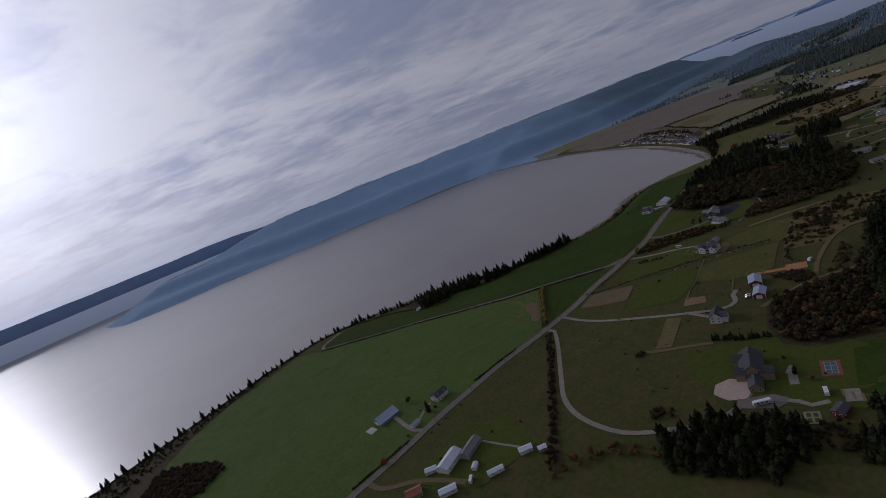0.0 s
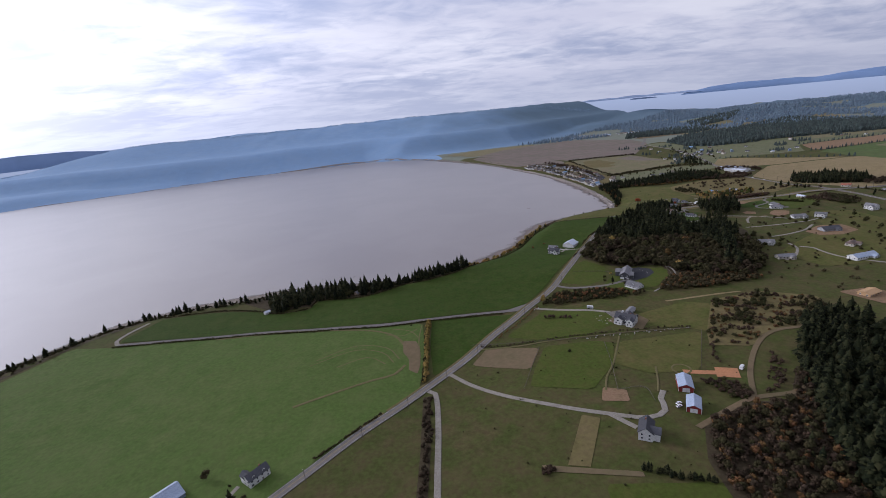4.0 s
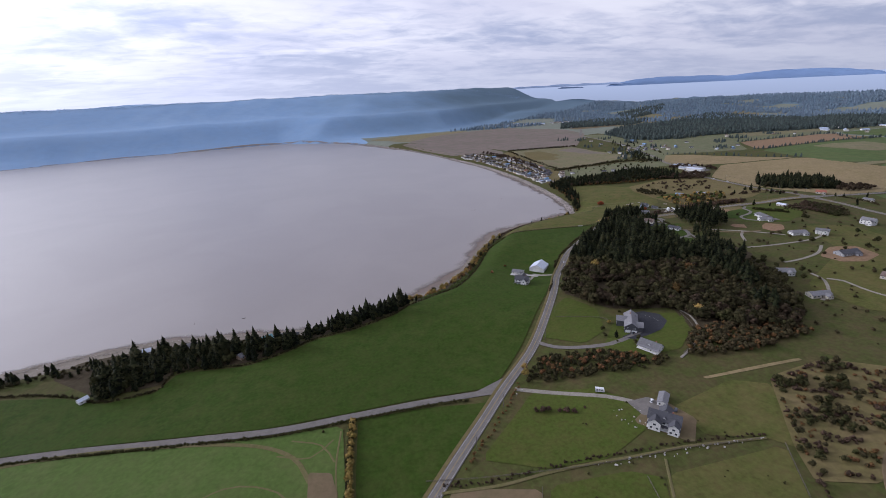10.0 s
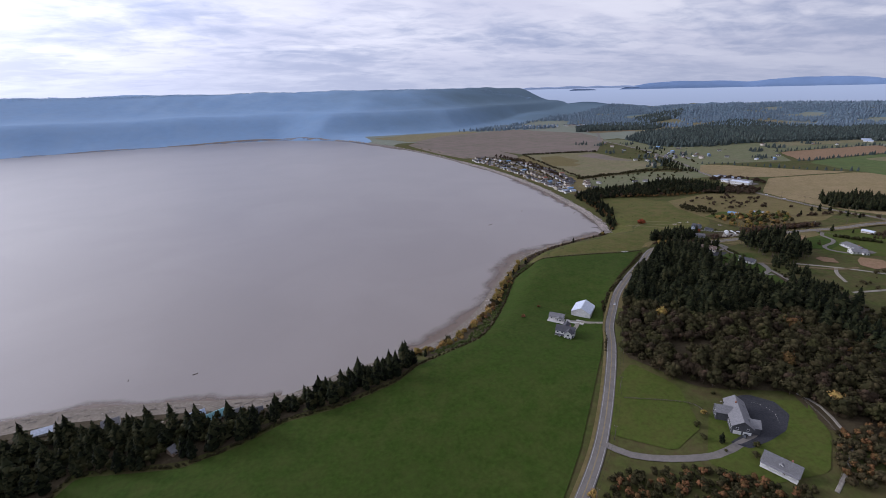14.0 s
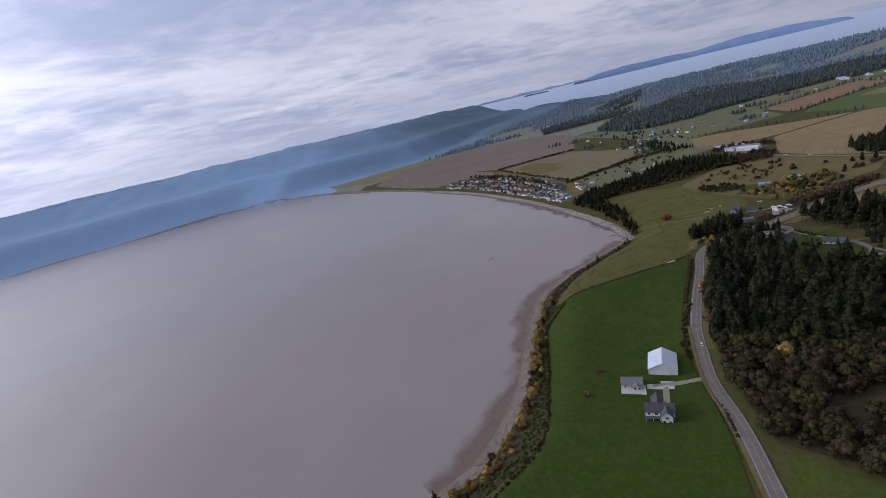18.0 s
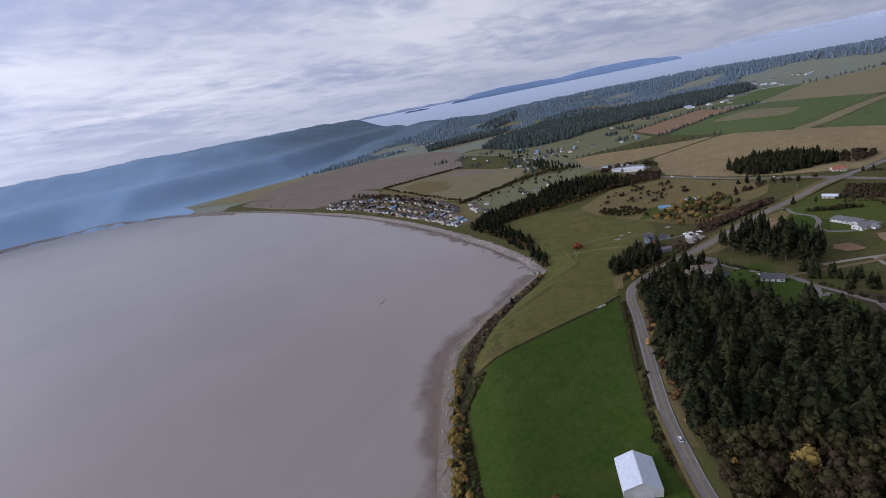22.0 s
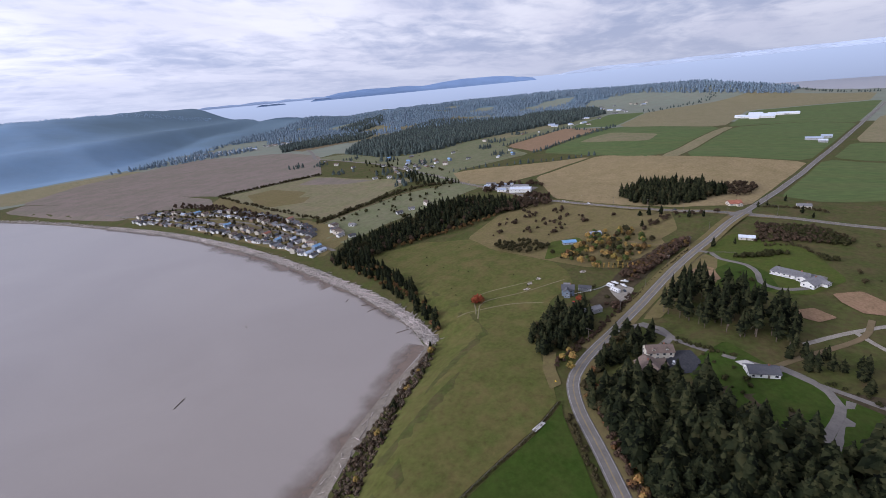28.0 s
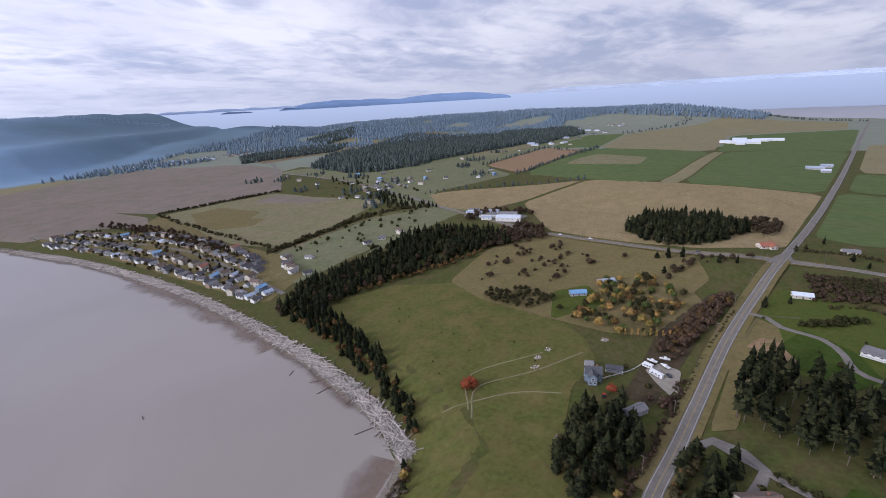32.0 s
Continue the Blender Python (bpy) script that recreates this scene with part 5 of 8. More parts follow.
thicket("bluff_brambles", "dense green bramble bank on the bluff", SHRUBS, LEAF_BRAMBLE, scatter(BRAMBLE, 2.9, 106), [rt.uniform(0.35, 0.7) for _ in range(3000)], "scrub")
LOW_BANK = [(332, 918), (350, 929), (398, 955), (455, 975), (500, 987), (528, 1000), (512, 1000), (465, 990), (402, 976), (364, 957), (334, 928)]
thicket("bank_brush", "leafless pale-brown brush on the bank above the mud", SHRUBS, LEAF_PALE, scatter(LOW_BANK, 3.0, 107, 0.6), [rt.uniform(0.35, 0.75) for _ in range(900)], "scrub")
thicket("bank_rust", "dull brown bushes on the bank above the mud", SHRUBS, LEAF_BARE, scatter(LOW_BANK, 5, 108, 0.8), [rt.uniform(0.4, 0.9) for _ in range(300)], "scrub")
thicket("bank_gold", "golden bushes on the bank above the mud", BROADLEAF, LEAF_GOLD, along([(330, 922), (352, 940), (396, 962), (430, 972), (470, 984), (518, 998)], 22, 122, 3), [rt.uniform(0.35, 0.7) for _ in range(300)], "scrub")

# wood on the hill: firs to the north, mixed autumn scrub to the south
HILL_FIRS = [(366, 775), (400, 806), (436, 832), (470, 856), (500, 868), (528, 856), (516, 822), (498, 796), (486, 768), (492, 740), (500, 715), (488, 690), (460, 695), (430, 705), (395, 715), (370, 742)]
hill = scatter(HILL_FIRS, 6.6, 11, 0.55, avoid=CLEAR)
hill.sort(key=lambda p: p[1] - 0.9 * p[0], reverse=True)
plant("fir_tree", "tall dark fir in the hill wood", FINE_FIRS, NEEDLE, hill, 0.72, 1.45, 95, "hill_firs", "dense dark firs covering the hilltop", "firs of the hill wood")
HILL_SCRUB = [(362, 772), (332, 742), (300, 705), (308, 664), (330, 640), (362, 624), (360, 590), (430, 548), (478, 575), (520, 640), (505, 690), (470, 690), (430, 700), (390, 712)]
scrub = scatter(HILL_SCRUB, 5.2, 12, 0.6, avoid=CLEAR + [([(311, 612), (316, 620)], 22), ([(303, 580), (330, 585), (350, 600)], 16), ([(340, 688), (356, 680)], 9)])
scrub = [p for p in scrub if wave(*p, 45, 51) < 0.75]
rt.shuffle(scrub)
for x, y in scrub[:110]:
    m, what = (LEAF_RUST, "rusty") if rt.random() < 0.1 else (LEAF_GOLD, "yellowing") if rt.random() < 0.05 else (LEAF_OLIVE, "dull olive")
    tree("alder_tree", what + " autumn alder in the hill wood", BROADLEAF, m, x, y, rt.uniform(0.75, 1.45), rt.uniform(0, 6), "tree", "alders of the hill wood")
n = len(scrub) - 110
thicket("hill_alders", "dull olive autumn alders covering the slope", BROADLEAF, LEAF_OLIVE, scrub[110:110 + n // 2], [rt.uniform(0.5, 1.45) for _ in scrub])
thicket("hill_brown_alders", "half-bare brown alders on the slope", BROADLEAF, LEAF_BARE, scrub[110 + n // 2:110 + 5 * n // 6], [rt.uniform(0.45, 1.3) for _ in scrub])
thicket("hill_green_alders", "dark green alders on the slope", BROADLEAF, LEAF_GREEN, scrub[110 + 5 * n // 6:], [rt.uniform(0.45, 1.35) for _ in scrub])
thicket("hill_side_firs", "dark firs down the east side of the hill wood", CONIFERS, NEEDLE, scatter([(500, 715), (530, 700), (522, 668), (492, 655), (474, 612), (458, 612), (462, 660), (480, 692)], 6.5, 114, 0.6) + [(436, 574), (440, 580), (432, 588), (445, 590), (440, 598)], [rt.uniform(0.8, 1.35) for _ in range(200)])
thicket("hill_edge_olive", "olive scrub mixed along the foot of the hill", SHRUBS, LEAF_OLIVE, scatter([(319, 558), (350, 585), (430, 566), (440, 540), (363, 541)], 5.5, 113), [rt.uniform(0.9, 1.6) for _ in range(300)], "scrub")
thicket("hill_edge_rust", "rust-orange scrub along the foot of the hill", BROADLEAF, LEAF_RUST,
        scatter([(319, 558), (350, 585), (430, 566), (440, 540), (363, 541)], 6.0, 13) + along([(330, 728), (352, 752), (372, 775)], 4, 15, 5),
        [rt.uniform(0.3, 0.6) for _ in range(600)], "scrub")
CUTTING = [(382, 792), (420, 818), (460, 845), (492, 864), (516, 870)]
thicket("cutting_brush", "dull brown brush along the foot of the fir wood", SHRUBS, LEAF_BARE, along(CUTTING, 1.5, 14, 3.0), [rt.uniform(0.35, 0.9) for _ in range(300)], "scrub")
thicket("cutting_rust", "rust-brown bushes along the road cutting", SHRUBS, LEAF_RUST, along(CUTTING, 5, 17, 3.0), [rt.uniform(0.5, 1.1) for _ in range(100)], "scrub")
thicket("hill_edge_gold", "golden scrub beside the road cutting", SHRUBS, LEAF_GOLD, along([(340, 735), (372, 775), (410, 812), (450, 840)], 11, 16, 4), [rt.uniform(0.7, 1.4) for _ in range(100)], "scrub")

# scrub and fir wood to the south
SOUTH_FIRS = [(264, 322), (290, 352), (322, 394), (370, 436), (395, 454), (414, 430), (418, 390), (380, 345), (330, 300), (262, 258), (240, 280)]
south = scatter(SOUTH_FIRS, 5.6, 21, 0.6)
south.sort(key=lambda p: p[0] + p[1])
thicket("south_firs", "dense dark firs of the south wood", CONIFERS, NEEDLE, south, [rt.uniform(0.45, 1.2) for _ in south])
SOUTH_EDGE = [(209, 358), (248, 366), (276, 360), (302, 382), (318, 394), (290, 352), (264, 322), (240, 282), (195, 290), (181, 303), (187, 331)]
thicket("south_scrub", "brown bramble scrub at the wood's edge", BROADLEAF, LEAF_BARE, scatter(SOUTH_EDGE, 5.0, 22, 0.6), [rt.uniform(0.3, 0.75) for _ in range(900)], "scrub")
thicket("south_olive_scrub", "dull olive trees at the wood's edge", BROADLEAF, LEAF_OLIVE, scatter(SOUTH_EDGE, 8.5, 122, 0.8), [rt.uniform(0.4, 0.95) for _ in range(400)], "scrub")
thicket("south_young_firs", "young firs spreading out of the wood", CONIFERS, NEEDLE, scatter([(262, 326), (290, 356), (312, 388), (330, 398), (300, 352), (262, 312)], 8, 123, 0.8) + scatter([(240, 284), (262, 322), (250, 326), (222, 296)], 10, 124, 0.8), [rt.uniform(0.3, 0.7) for _ in range(200)])
thicket("south_rust_scrub", "rust-brown bushes at the wood's edge", BROADLEAF, LEAF_RUST, scatter(SOUTH_EDGE, 8.0, 23, 0.8), [rt.uniform(0.3, 0.7) for _ in range(600)], "scrub")
HEATH = [(300, 464), (345, 511), (400, 510), (432, 480), (418, 447), (395, 458), (371, 442), (334, 441), (312, 432), (288, 446)]
HEATH_PATHS = [([(385, 446), (373, 437), (352, 441), (334, 438), (314, 427), (295, 412), (277, 395)], 4)]
heath = scatter(HEATH, 3.1, 24, 0.95, avoid=HEATH_PATHS)
rt.shuffle(heath)
thicket("heath_brambles", "tangled brown brambles covering the rough ground", SHRUBS, LEAF_BARE, [p for p in heath if wave(*p, 26, 65) > 0.15], [rt.uniform(0.25, 0.8) for _ in heath], "scrub")
thicket("heath_rust", "rust-red bramble patches", SHRUBS, LEAF_RUST, [p for p in heath[::2] if wave(*p, 22, 67) > 0.35], [rt.uniform(0.25, 0.75) for _ in heath], "scrub")
thicket("heath_green", "dark green brush among the brambles", SHRUBS, LEAF_GREEN, [p for p in heath[1::3] if wave(*p, 30, 66) > 0.2], [rt.uniform(0.4, 1.3) for _ in heath], "scrub")
thicket("heath_bushes", "dull olive bushes standing above the brambles", BROADLEAF, LEAF_OLIVE, [p for p in heath[::9] if wave(*p, 44, 68) > 0.0] + scatter([(395, 480), (428, 482), (420, 452), (398, 460)], 7, 126, 0.7), [rt.uniform(0.3, 0.7) for _ in heath], "scrub")
thicket("arena_brambles", "dark bramble clumps beside the arena", SHRUBS, LEAF_BARE, scatter([(240, 403), (256, 397), (263, 382), (254, 371), (243, 376)], 2.6, 125, 0.6) + scatter([(268, 372), (290, 376), (312, 400), (322, 420), (300, 402)], 4.2, 127, 0.8) + along([(288, 446), (276, 430), (270, 418)], 2.4, 128, 1.5), [rt.uniform(0.35, 0.9) for _ in range(500)], "scrub")
thicket("arena_green_scrub", "dark green brush beside the arena", SHRUBS, LEAF_GREEN, scatter([(240, 403), (256, 397), (263, 382), (254, 371), (243, 376)], 5.5, 129, 0.8) + along([(300, 462), (312, 448), (326, 444)], 5, 130, 3), [rt.uniform(0.5, 1.2) for _ in range(200)], "scrub")
BOTTOM = [(64, 261), (90, 261), (120, 248), (134, 235), (130, 214), (100, 204), (58, 234)]
plant("fir_tree", "dark fir in the grove by the drive", CONIFERS, NEEDLE, scatter(BOTTOM, 4.8, 26, 0.6), 0.5, 0.95, 0, "drive_firs", "dense grove of dark firs by the drive", "firs of the grove")
thicket("corner_firs", "dark trees behind the kitchen garden", CONIFERS, NEEDLE, scatter([(172, 230), (184, 214), (192, 202), (176, 192), (140, 194), (144, 208), (160, 218)], 5.2, 145, 0.7), [rt.uniform(0.4, 0.85) for _ in range(300)])
thicket("corner_brush", "brown and olive brush behind the grove", BROADLEAF, LEAF_BARE, scatter([(136, 226), (150, 228), (160, 216), (140, 206), (132, 212)], 4.5, 146, 0.7), [rt.uniform(0.25, 0.55) for _ in range(200)], "scrub")
thicket("brush_heaps", "dark heaps of cut brush on the pasture", SHRUBS, LEAF_BARE, scatter([(68, 279), (78, 279), (79, 287), (69, 287)], 2.2, 147, 0.5) + scatter([(90, 352), (98, 352), (98, 359), (90, 359)], 2.2, 148, 0.5), [rt.uniform(0.4, 0.8) for _ in range(200)], "brush")
thicket("hedgerow_firs", "clipped dark hedge of young firs", CONIFERS, NEEDLE, along([(146, 336), (162, 326), (178, 316)], 1.9, 27, 1.2), [rt.uniform(0.24, 0.4) for _ in range(100)], "hedge")
thicket("south_hedge", "rust-brown scrub along the field ditch", SHRUBS, LEAF_RUST, along([(-10, 262), (20, 268), (50, 256), (90, 215)], 3.6, 28, 4), [rt.uniform(0.6, 1.2) for _ in range(100)], "scrub")

# hedges along roads and fields
thicket("field_hedge", "tall autumn hedge, gold and brown, between fields", SHRUBS, LEAF_GOLD, along([(61, 601), (52, 560), (46, 530), (41, 505), (37, 487)], 2.4, 31, 1.1), [rt.uniform(0.75, 1.25) for _ in range(200)], "hedge")
thicket("field_hedge_brown", "brown and olive bushes in the autumn hedge", SHRUBS, LEAF_OLIVE, along([(60, 600), (51, 560), (45, 530), (40, 505), (36, 487)], 2.6, 131, 1.2), [rt.uniform(0.6, 1.0) for _ in range(200)], "hedge")
thicket("bank_track_hedge", "low brown hedge beside the stony track", SHRUBS, LEAF_BARE, along([(100, 527), (130, 517), (158, 513), (183, 508), (211, 501), (249, 492), (291, 479)], 2.0, 132, 1.2), [rt.uniform(0.2, 0.5) for _ in range(300)], "hedge")
thicket("field_divide", "thin dark hedge dividing two fields", SHRUBS, LEAF_GREEN, along([(343, 918), (366, 909.5), (402, 901.5), (429, 895.5), (458, 888.5), (486, 885.5)], 1.3, 133, 0.5), [rt.uniform(0.2, 0.36) for _ in range(300)], "hedge")
thicket("house_bushes", "round brown bushes in the dark pasture", SHRUBS, LEAF_BARE, [(182, 560), (186, 557), (190, 556), (200, 549), (196, 552), (204, 546), (212, 546)], [0.9, 1.2, 1.0, 1.1, 0.8, 0.9, 0.5], "scrub")
thicket("ditch_hedge", "dark brown bramble hedge along the ditch", SHRUBS, LEAF_BARE, along([(36, 462), (24, 399), (14, 357), (7, 325), (0, 296), (-8, 270)], 1.8, 32, 3.2), [rt.uniform(0.5, 0.95) for _ in range(400)], "hedge")
thicket("lane_hedge", "dark clipped hedge beside the lane", SHRUBS, LEAF_GREEN, along([(144, 592), (117, 598), (61, 603), (2, 611), (-81, 636), (-166, 659), (-250, 676), (-300, 684)], 1.5, 33, 0.7) + along([(40, 600), (10, 608), (-60, 629), (-66, 631)], 30, 134, 1.0), [rt.uniform(0.38, 0.58) for _ in range(700)], "hedge")
thicket("road_hedge", "dark roadside hedge", SHRUBS, LEAF_OLIVE, along([(-52, 418), (-30, 434), (-4, 454)], 1.5, 34, 0.5) + along([(-168, 322), (-140, 346), (-122, 360)], 1.5, 35, 0.5) + along([(322, 752), (306, 728), (292, 712)], 1.6, 36, 0.6)
        + along([(343, 776), (354, 790), (374, 805), (396, 818)], 1.0, 37, 2.0) + along([(396, 821), (430, 844), (455, 861), (478, 878)], 1.2, 38, 1.4), [rt.uniform(0.32, 0.6) for _ in range(500)], "hedge")
thicket("verge_scrub", "brown scrub on the road verge", SHRUBS, LEAF_RUST, along([(186, 592), (166, 572), (140, 550), (118, 532)], 4.0, 39, 1.5) + along([(-70, 386), (-100, 360)], 9, 40, 1), [rt.uniform(0.3, 0.6) for _ in range(200)], "scrub")
thicket("junction_scrub", "mixed olive and gold scrub by the junction", SHRUBS, LEAF_OLIVE, scatter([(192, 591), (217, 615), (256, 603), (290, 572), (310, 566), (285, 558), (220, 580)], 4.6, 41), [rt.uniform(0.6, 1.2) for _ in range(300)], "scrub")
thicket("junction_rust", "rust-brown scrub by the junction", SHRUBS, LEAF_RUST, scatter([(200, 594), (217, 612), (256, 600), (300, 568), (285, 562), (230, 584)], 7, 42), [rt.uniform(0.6, 1.2) for _ in range(300)], "scrub")
for x, y, s in ((196, 598, 0.8), (200, 606, 0.7)):
    tree("birch_tree", "yellow-leaved birch at the junction", BROADLEAF, LEAF_GOLD, x, y, s, 1.0)

# mixed trees between the road bend and the houses among the firs
BEND = [(486, 866), (506, 875), (524, 877), (546, 875), (574, 868)]
thicket("bend_alders", "dull olive trees inside the road bend", BROADLEAF, LEAF_OLIVE, along(BEND, 5.0, 150, 3.5), [rt.uniform(0.35, 0.75) for _ in range(100)])
thicket("bend_brown", "rust and brown bushes inside the road bend", BROADLEAF, LEAF_RUST, along(BEND, 9.0, 151, 3.5), [rt.uniform(0.3, 0.55) for _ in range(100)], "scrub")
thicket("bend_firs", "young firs inside the road bend", CONIFERS, NEEDLE, along(BEND, 8.0, 152, 4.5) + [(548, 868), (553, 866), (540, 866)], [rt.uniform(0.4, 0.85) for _ in range(100)])
thicket("lane_shrubs", "dark clipped shrubs beside the lane among the firs", SHRUBS, LEAF_GREEN, along([(576, 838), (566, 822), (562, 806)], 3.0, 153, 1.0) + along([(552, 764), (542, 740), (532, 706)], 4.0, 154, 2.0) + scatter([(530, 826), (556, 820), (548, 800), (528, 790), (512, 800)], 9, 155, 0.9), [rt.uniform(0.35, 0.9) for _ in range(200)], "shrubs")
thicket("lane_firs", "dark firs on the far side of the lane", CONIFERS, NEEDLE, scatter([(566, 782), (590, 776), (584, 752), (560, 735), (545, 720), (556, 760)], 8.5, 156, 0.8), [rt.uniform(0.4, 0.8) for _ in range(100)])
thicket("farm_alders", "dull olive and bare trees beside the farmhouse", BROADLEAF, LEAF_OLIVE, scatter([(524, 908), (540, 924), (566, 934), (600, 924), (604, 904), (580, 893), (556, 896)], 9, 157, 0.8), [rt.uniform(0.4, 0.8) for _ in range(100)])
thicket("farm_brush", "brown brambles on the bank below the farmhouse", SHRUBS, LEAF_BARE, along([(520, 900), (545, 893), (580, 887), (610, 882), (640, 878)], 2.0, 158, 2.5), [rt.uniform(0.4, 0.9) for _ in range(200)], "scrub")

# trees round the farm and the crossroads
ROADSIDE = [(522, 912), (536, 925), (560, 935), (590, 925), (600, 905), (582, 893), (560, 895), (540, 900)]
plant("fir_tree", "dark bushy fir beside the farmhouse", CONIFERS, NEEDLE, scatter(ROADSIDE, 6.5, 51, avoid=CLEAR), 0.5, 0.9, 30, "farm_firs", "bushy firs beside the farmhouse", "firs by the farm")
for x, y in scatter([(527, 874), (560, 864), (580, 862), (575, 850), (545, 858)], 7, 52, avoid=[(MAIN, 7)]):
    tree("fir_tree", "fir at the roadside bend", CONIFERS, NEEDLE, x, y, rt.uniform(0.55, 0.85), rt.uniform(0, 6), "tree", "firs by the bend")
GROVE = [(606, 854), (640, 850), (668, 842), (660, 815), (648, 800), (634, 776), (604, 772), (588, 780), (588, 812), (600, 832)]
for x, y in scatter(GROVE, 7.6, 53, 0.7):
    tree("pine_tree", "tall fir with a bare pale trunk", TALL_FIRS, NEEDLE, x, y, rt.uniform(0.65, 0.95), rt.uniform(0, 6), "tree", "bare-trunked firs")
for x, y in scatter([(515, 715), (540, 730), (545, 705), (525, 690)], 8, 54):
    tree("fir_tree", "broad dark fir by the lane", CONIFERS, NEEDLE, x, y, rt.uniform(0.7, 1.0), rt.uniform(0, 6), "tree", "firs by the lane")
tree("maple_tree", "lone red-orange maple in the meadow", MAPLES, LEAF_RED, 586, 995, 1.0, 0.4)
tree("maple_tree", "red-orange maple by the farmhouse", MAPLES, LEAF_RED, 612, 914, 0.7, 1.4)
tree("maple_tree", "round red maple at the farm gate", MAPLES, LEAF_RED, -143, 341, 0.62, 2.4)
tree("maple_tree", "small dark-leaved tree in the field", BROADLEAF, LEAF_RUST, 290, 808, 0.45, 2.4)
for x, y in ((530, 893), (536, 897), (526, 898), (519, 890)):
    tree("birch_tree", "golden autumn birch by the road bend", BROADLEAF, LEAF_GOLD, x, y, rt.uniform(0.5, 0.75), x)
thicket("roadside_bramble", "brown bramble bank along the road", SHRUBS, LEAF_BARE, scatter([(604, 888), (614, 885), (614, 895)], 5, 54) + scatter([(662, 884), (713, 866), (762, 850), (768, 862), (700, 890), (668, 900)], 5.2, 55, 0.6), [rt.uniform(0.9, 1.7) for _ in range(500)], "scrub")
thicket("roadside_rust", "rust bramble bank along the road", SHRUBS, LEAF_RUST, scatter([(662, 888), (713, 868), (762, 852), (750, 870), (683, 890)], 5, 56, 0.6), [rt.uniform(0.7, 1.5) for _ in range(500)], "scrub")
thicket("verge_hedge_east", "dark hedge below the road bank", SHRUBS, LEAF_OLIVE, along([(606, 881), (640, 875), (690, 864), (740, 852)], 2.5, 57, 1), [rt.uniform(0.35, 0.6) for _ in range(200)], "hedge")
ORCHARD = [(690, 900), (684, 930), (700, 968), (750, 955), (782, 958), (790, 915), (770, 890), (748, 882)]
orch = [p for p in scatter(ORCHARD, 7.0, 58, 0.6) if wave(*p, 40, 61) < 0.7]
for i, (x, y) in enumerate(orch):
    m, what = (LEAF_GOLD, "yellow") if i % 3 == 0 else (LEAF_RUST, "rust-brown") if i % 9 == 1 else (LEAF_BRAMBLE, "green") if i % 3 == 1 else (LEAF_OLIVE, "olive-green")
    tree("orchard_tree", what + " autumn tree in the overgrown garden", BROADLEAF, m, x, y, rt.uniform(0.35, 0.95), rt.uniform(0, 6), "tree", "garden trees")
for k in range(9):
    tree("poplar_tree", "narrow pale poplar in a row", POPLARS, LEAF_GOLD, 682 + 1.0 * k, 922 - 4.0 * k, rt.uniform(0.6, 0.75), k, "tree", "row of poplars")
thicket("slope_dark_scrub", "dense dark scrub on the open slope", SHRUBS, LEAF_GREEN, scatter([(822, 790), (832, 760), (812, 736), (790, 728), (786, 745), (804, 770)], 3.2, 135, 0.5) + scatter([(730, 816), (752, 784), (756, 774), (746, 776), (728, 806)], 3.2, 142, 0.5) + scatter([(742, 752), (752, 752), (754, 742), (744, 742)], 3, 143, 0.5), [rt.uniform(0.6, 1.2) for _ in range(400)], "scrub")
thicket("scrub_patch", "olive and gold scrub between the fields", BROADLEAF, LEAF_OLIVE, scatter([(705, 1040), (722, 1052), (740, 1010), (728, 985), (700, 1000)], 6, 59) + scatter([(690, 960), (705, 985), (712, 975)], 7, 60), [rt.uniform(0.4, 0.75) for _ in range(200)], "scrub")
thicket("rough_scrub", "dark scrub dotted over rough ground", SHRUBS, LEAF_BARE, clumped([(740, 1090), (835, 1090), (880, 1030), (860, 940), (800, 960), (760, 1000)], 9, 61, 0.9) + along([(800, 900), (835, 885), (856, 850), (862, 840)], 5, 62, 6), [rt.uniform(0.5, 1.5) for _ in range(500)], "scrub")

# strip of firs between meadow and village, and round the plant buildings
STRIP = [(615, 1216), (632, 1172), (690, 1172), (739, 1152), (786, 1122), (835, 1102), (862, 1075), (885, 1105), (892, 1160), (880, 1190), (844, 1222), (757, 1226), (680, 1238)]
strip_firs = [p for p in scatter(STRIP, 7.2, 71, 0.6) if wave(*p, 46, 68) < 0.5]
thicket("strip_alders", "dull olive and bare alders among the firs", BROADLEAF, LEAF_OLIVE, scatter(STRIP, 12, 137, 0.7), [rt.uniform(0.5, 1.1) for _ in range(600)])
thicket("strip_brown", "rust-brown trees among the firs", BROADLEAF, LEAF_BARE, scatter(STRIP, 20, 138, 0.8), [rt.uniform(0.5, 1.0) for _ in range(600)])
strip_firs.sort(key=lambda p: p[0] + p[1])
thicket("strip_firs", "band of dark firs behind the meadow", CONIFERS, NEEDLE, strip_firs, [rt.uniform(0.5, 0.9) for _ in strip_firs])
thicket("strip_rust", "orange-brown bushes along the wood's foot", BROADLEAF, LEAF_RUST, along([(690, 1168), (739, 1146), (786, 1116), (820, 1100)], 5, 72, 4), [rt.uniform(0.45, 0.75) for _ in range(200)], "scrub")
thicket("strip_bare", "bare brown alders round the plant buildings", BROADLEAF, LEAF_BARE, scatter([(830, 1100), (885, 1040), (930, 1060), (940, 1090), (890, 1110)], 7, 73) + scatter([(925, 1175), (975, 1185), (1000, 1160), (1005, 1100), (985, 1090), (990, 1150), (930, 1165)], 7, 74), [rt.uniform(0.6, 0.95) for _ in range(400)])
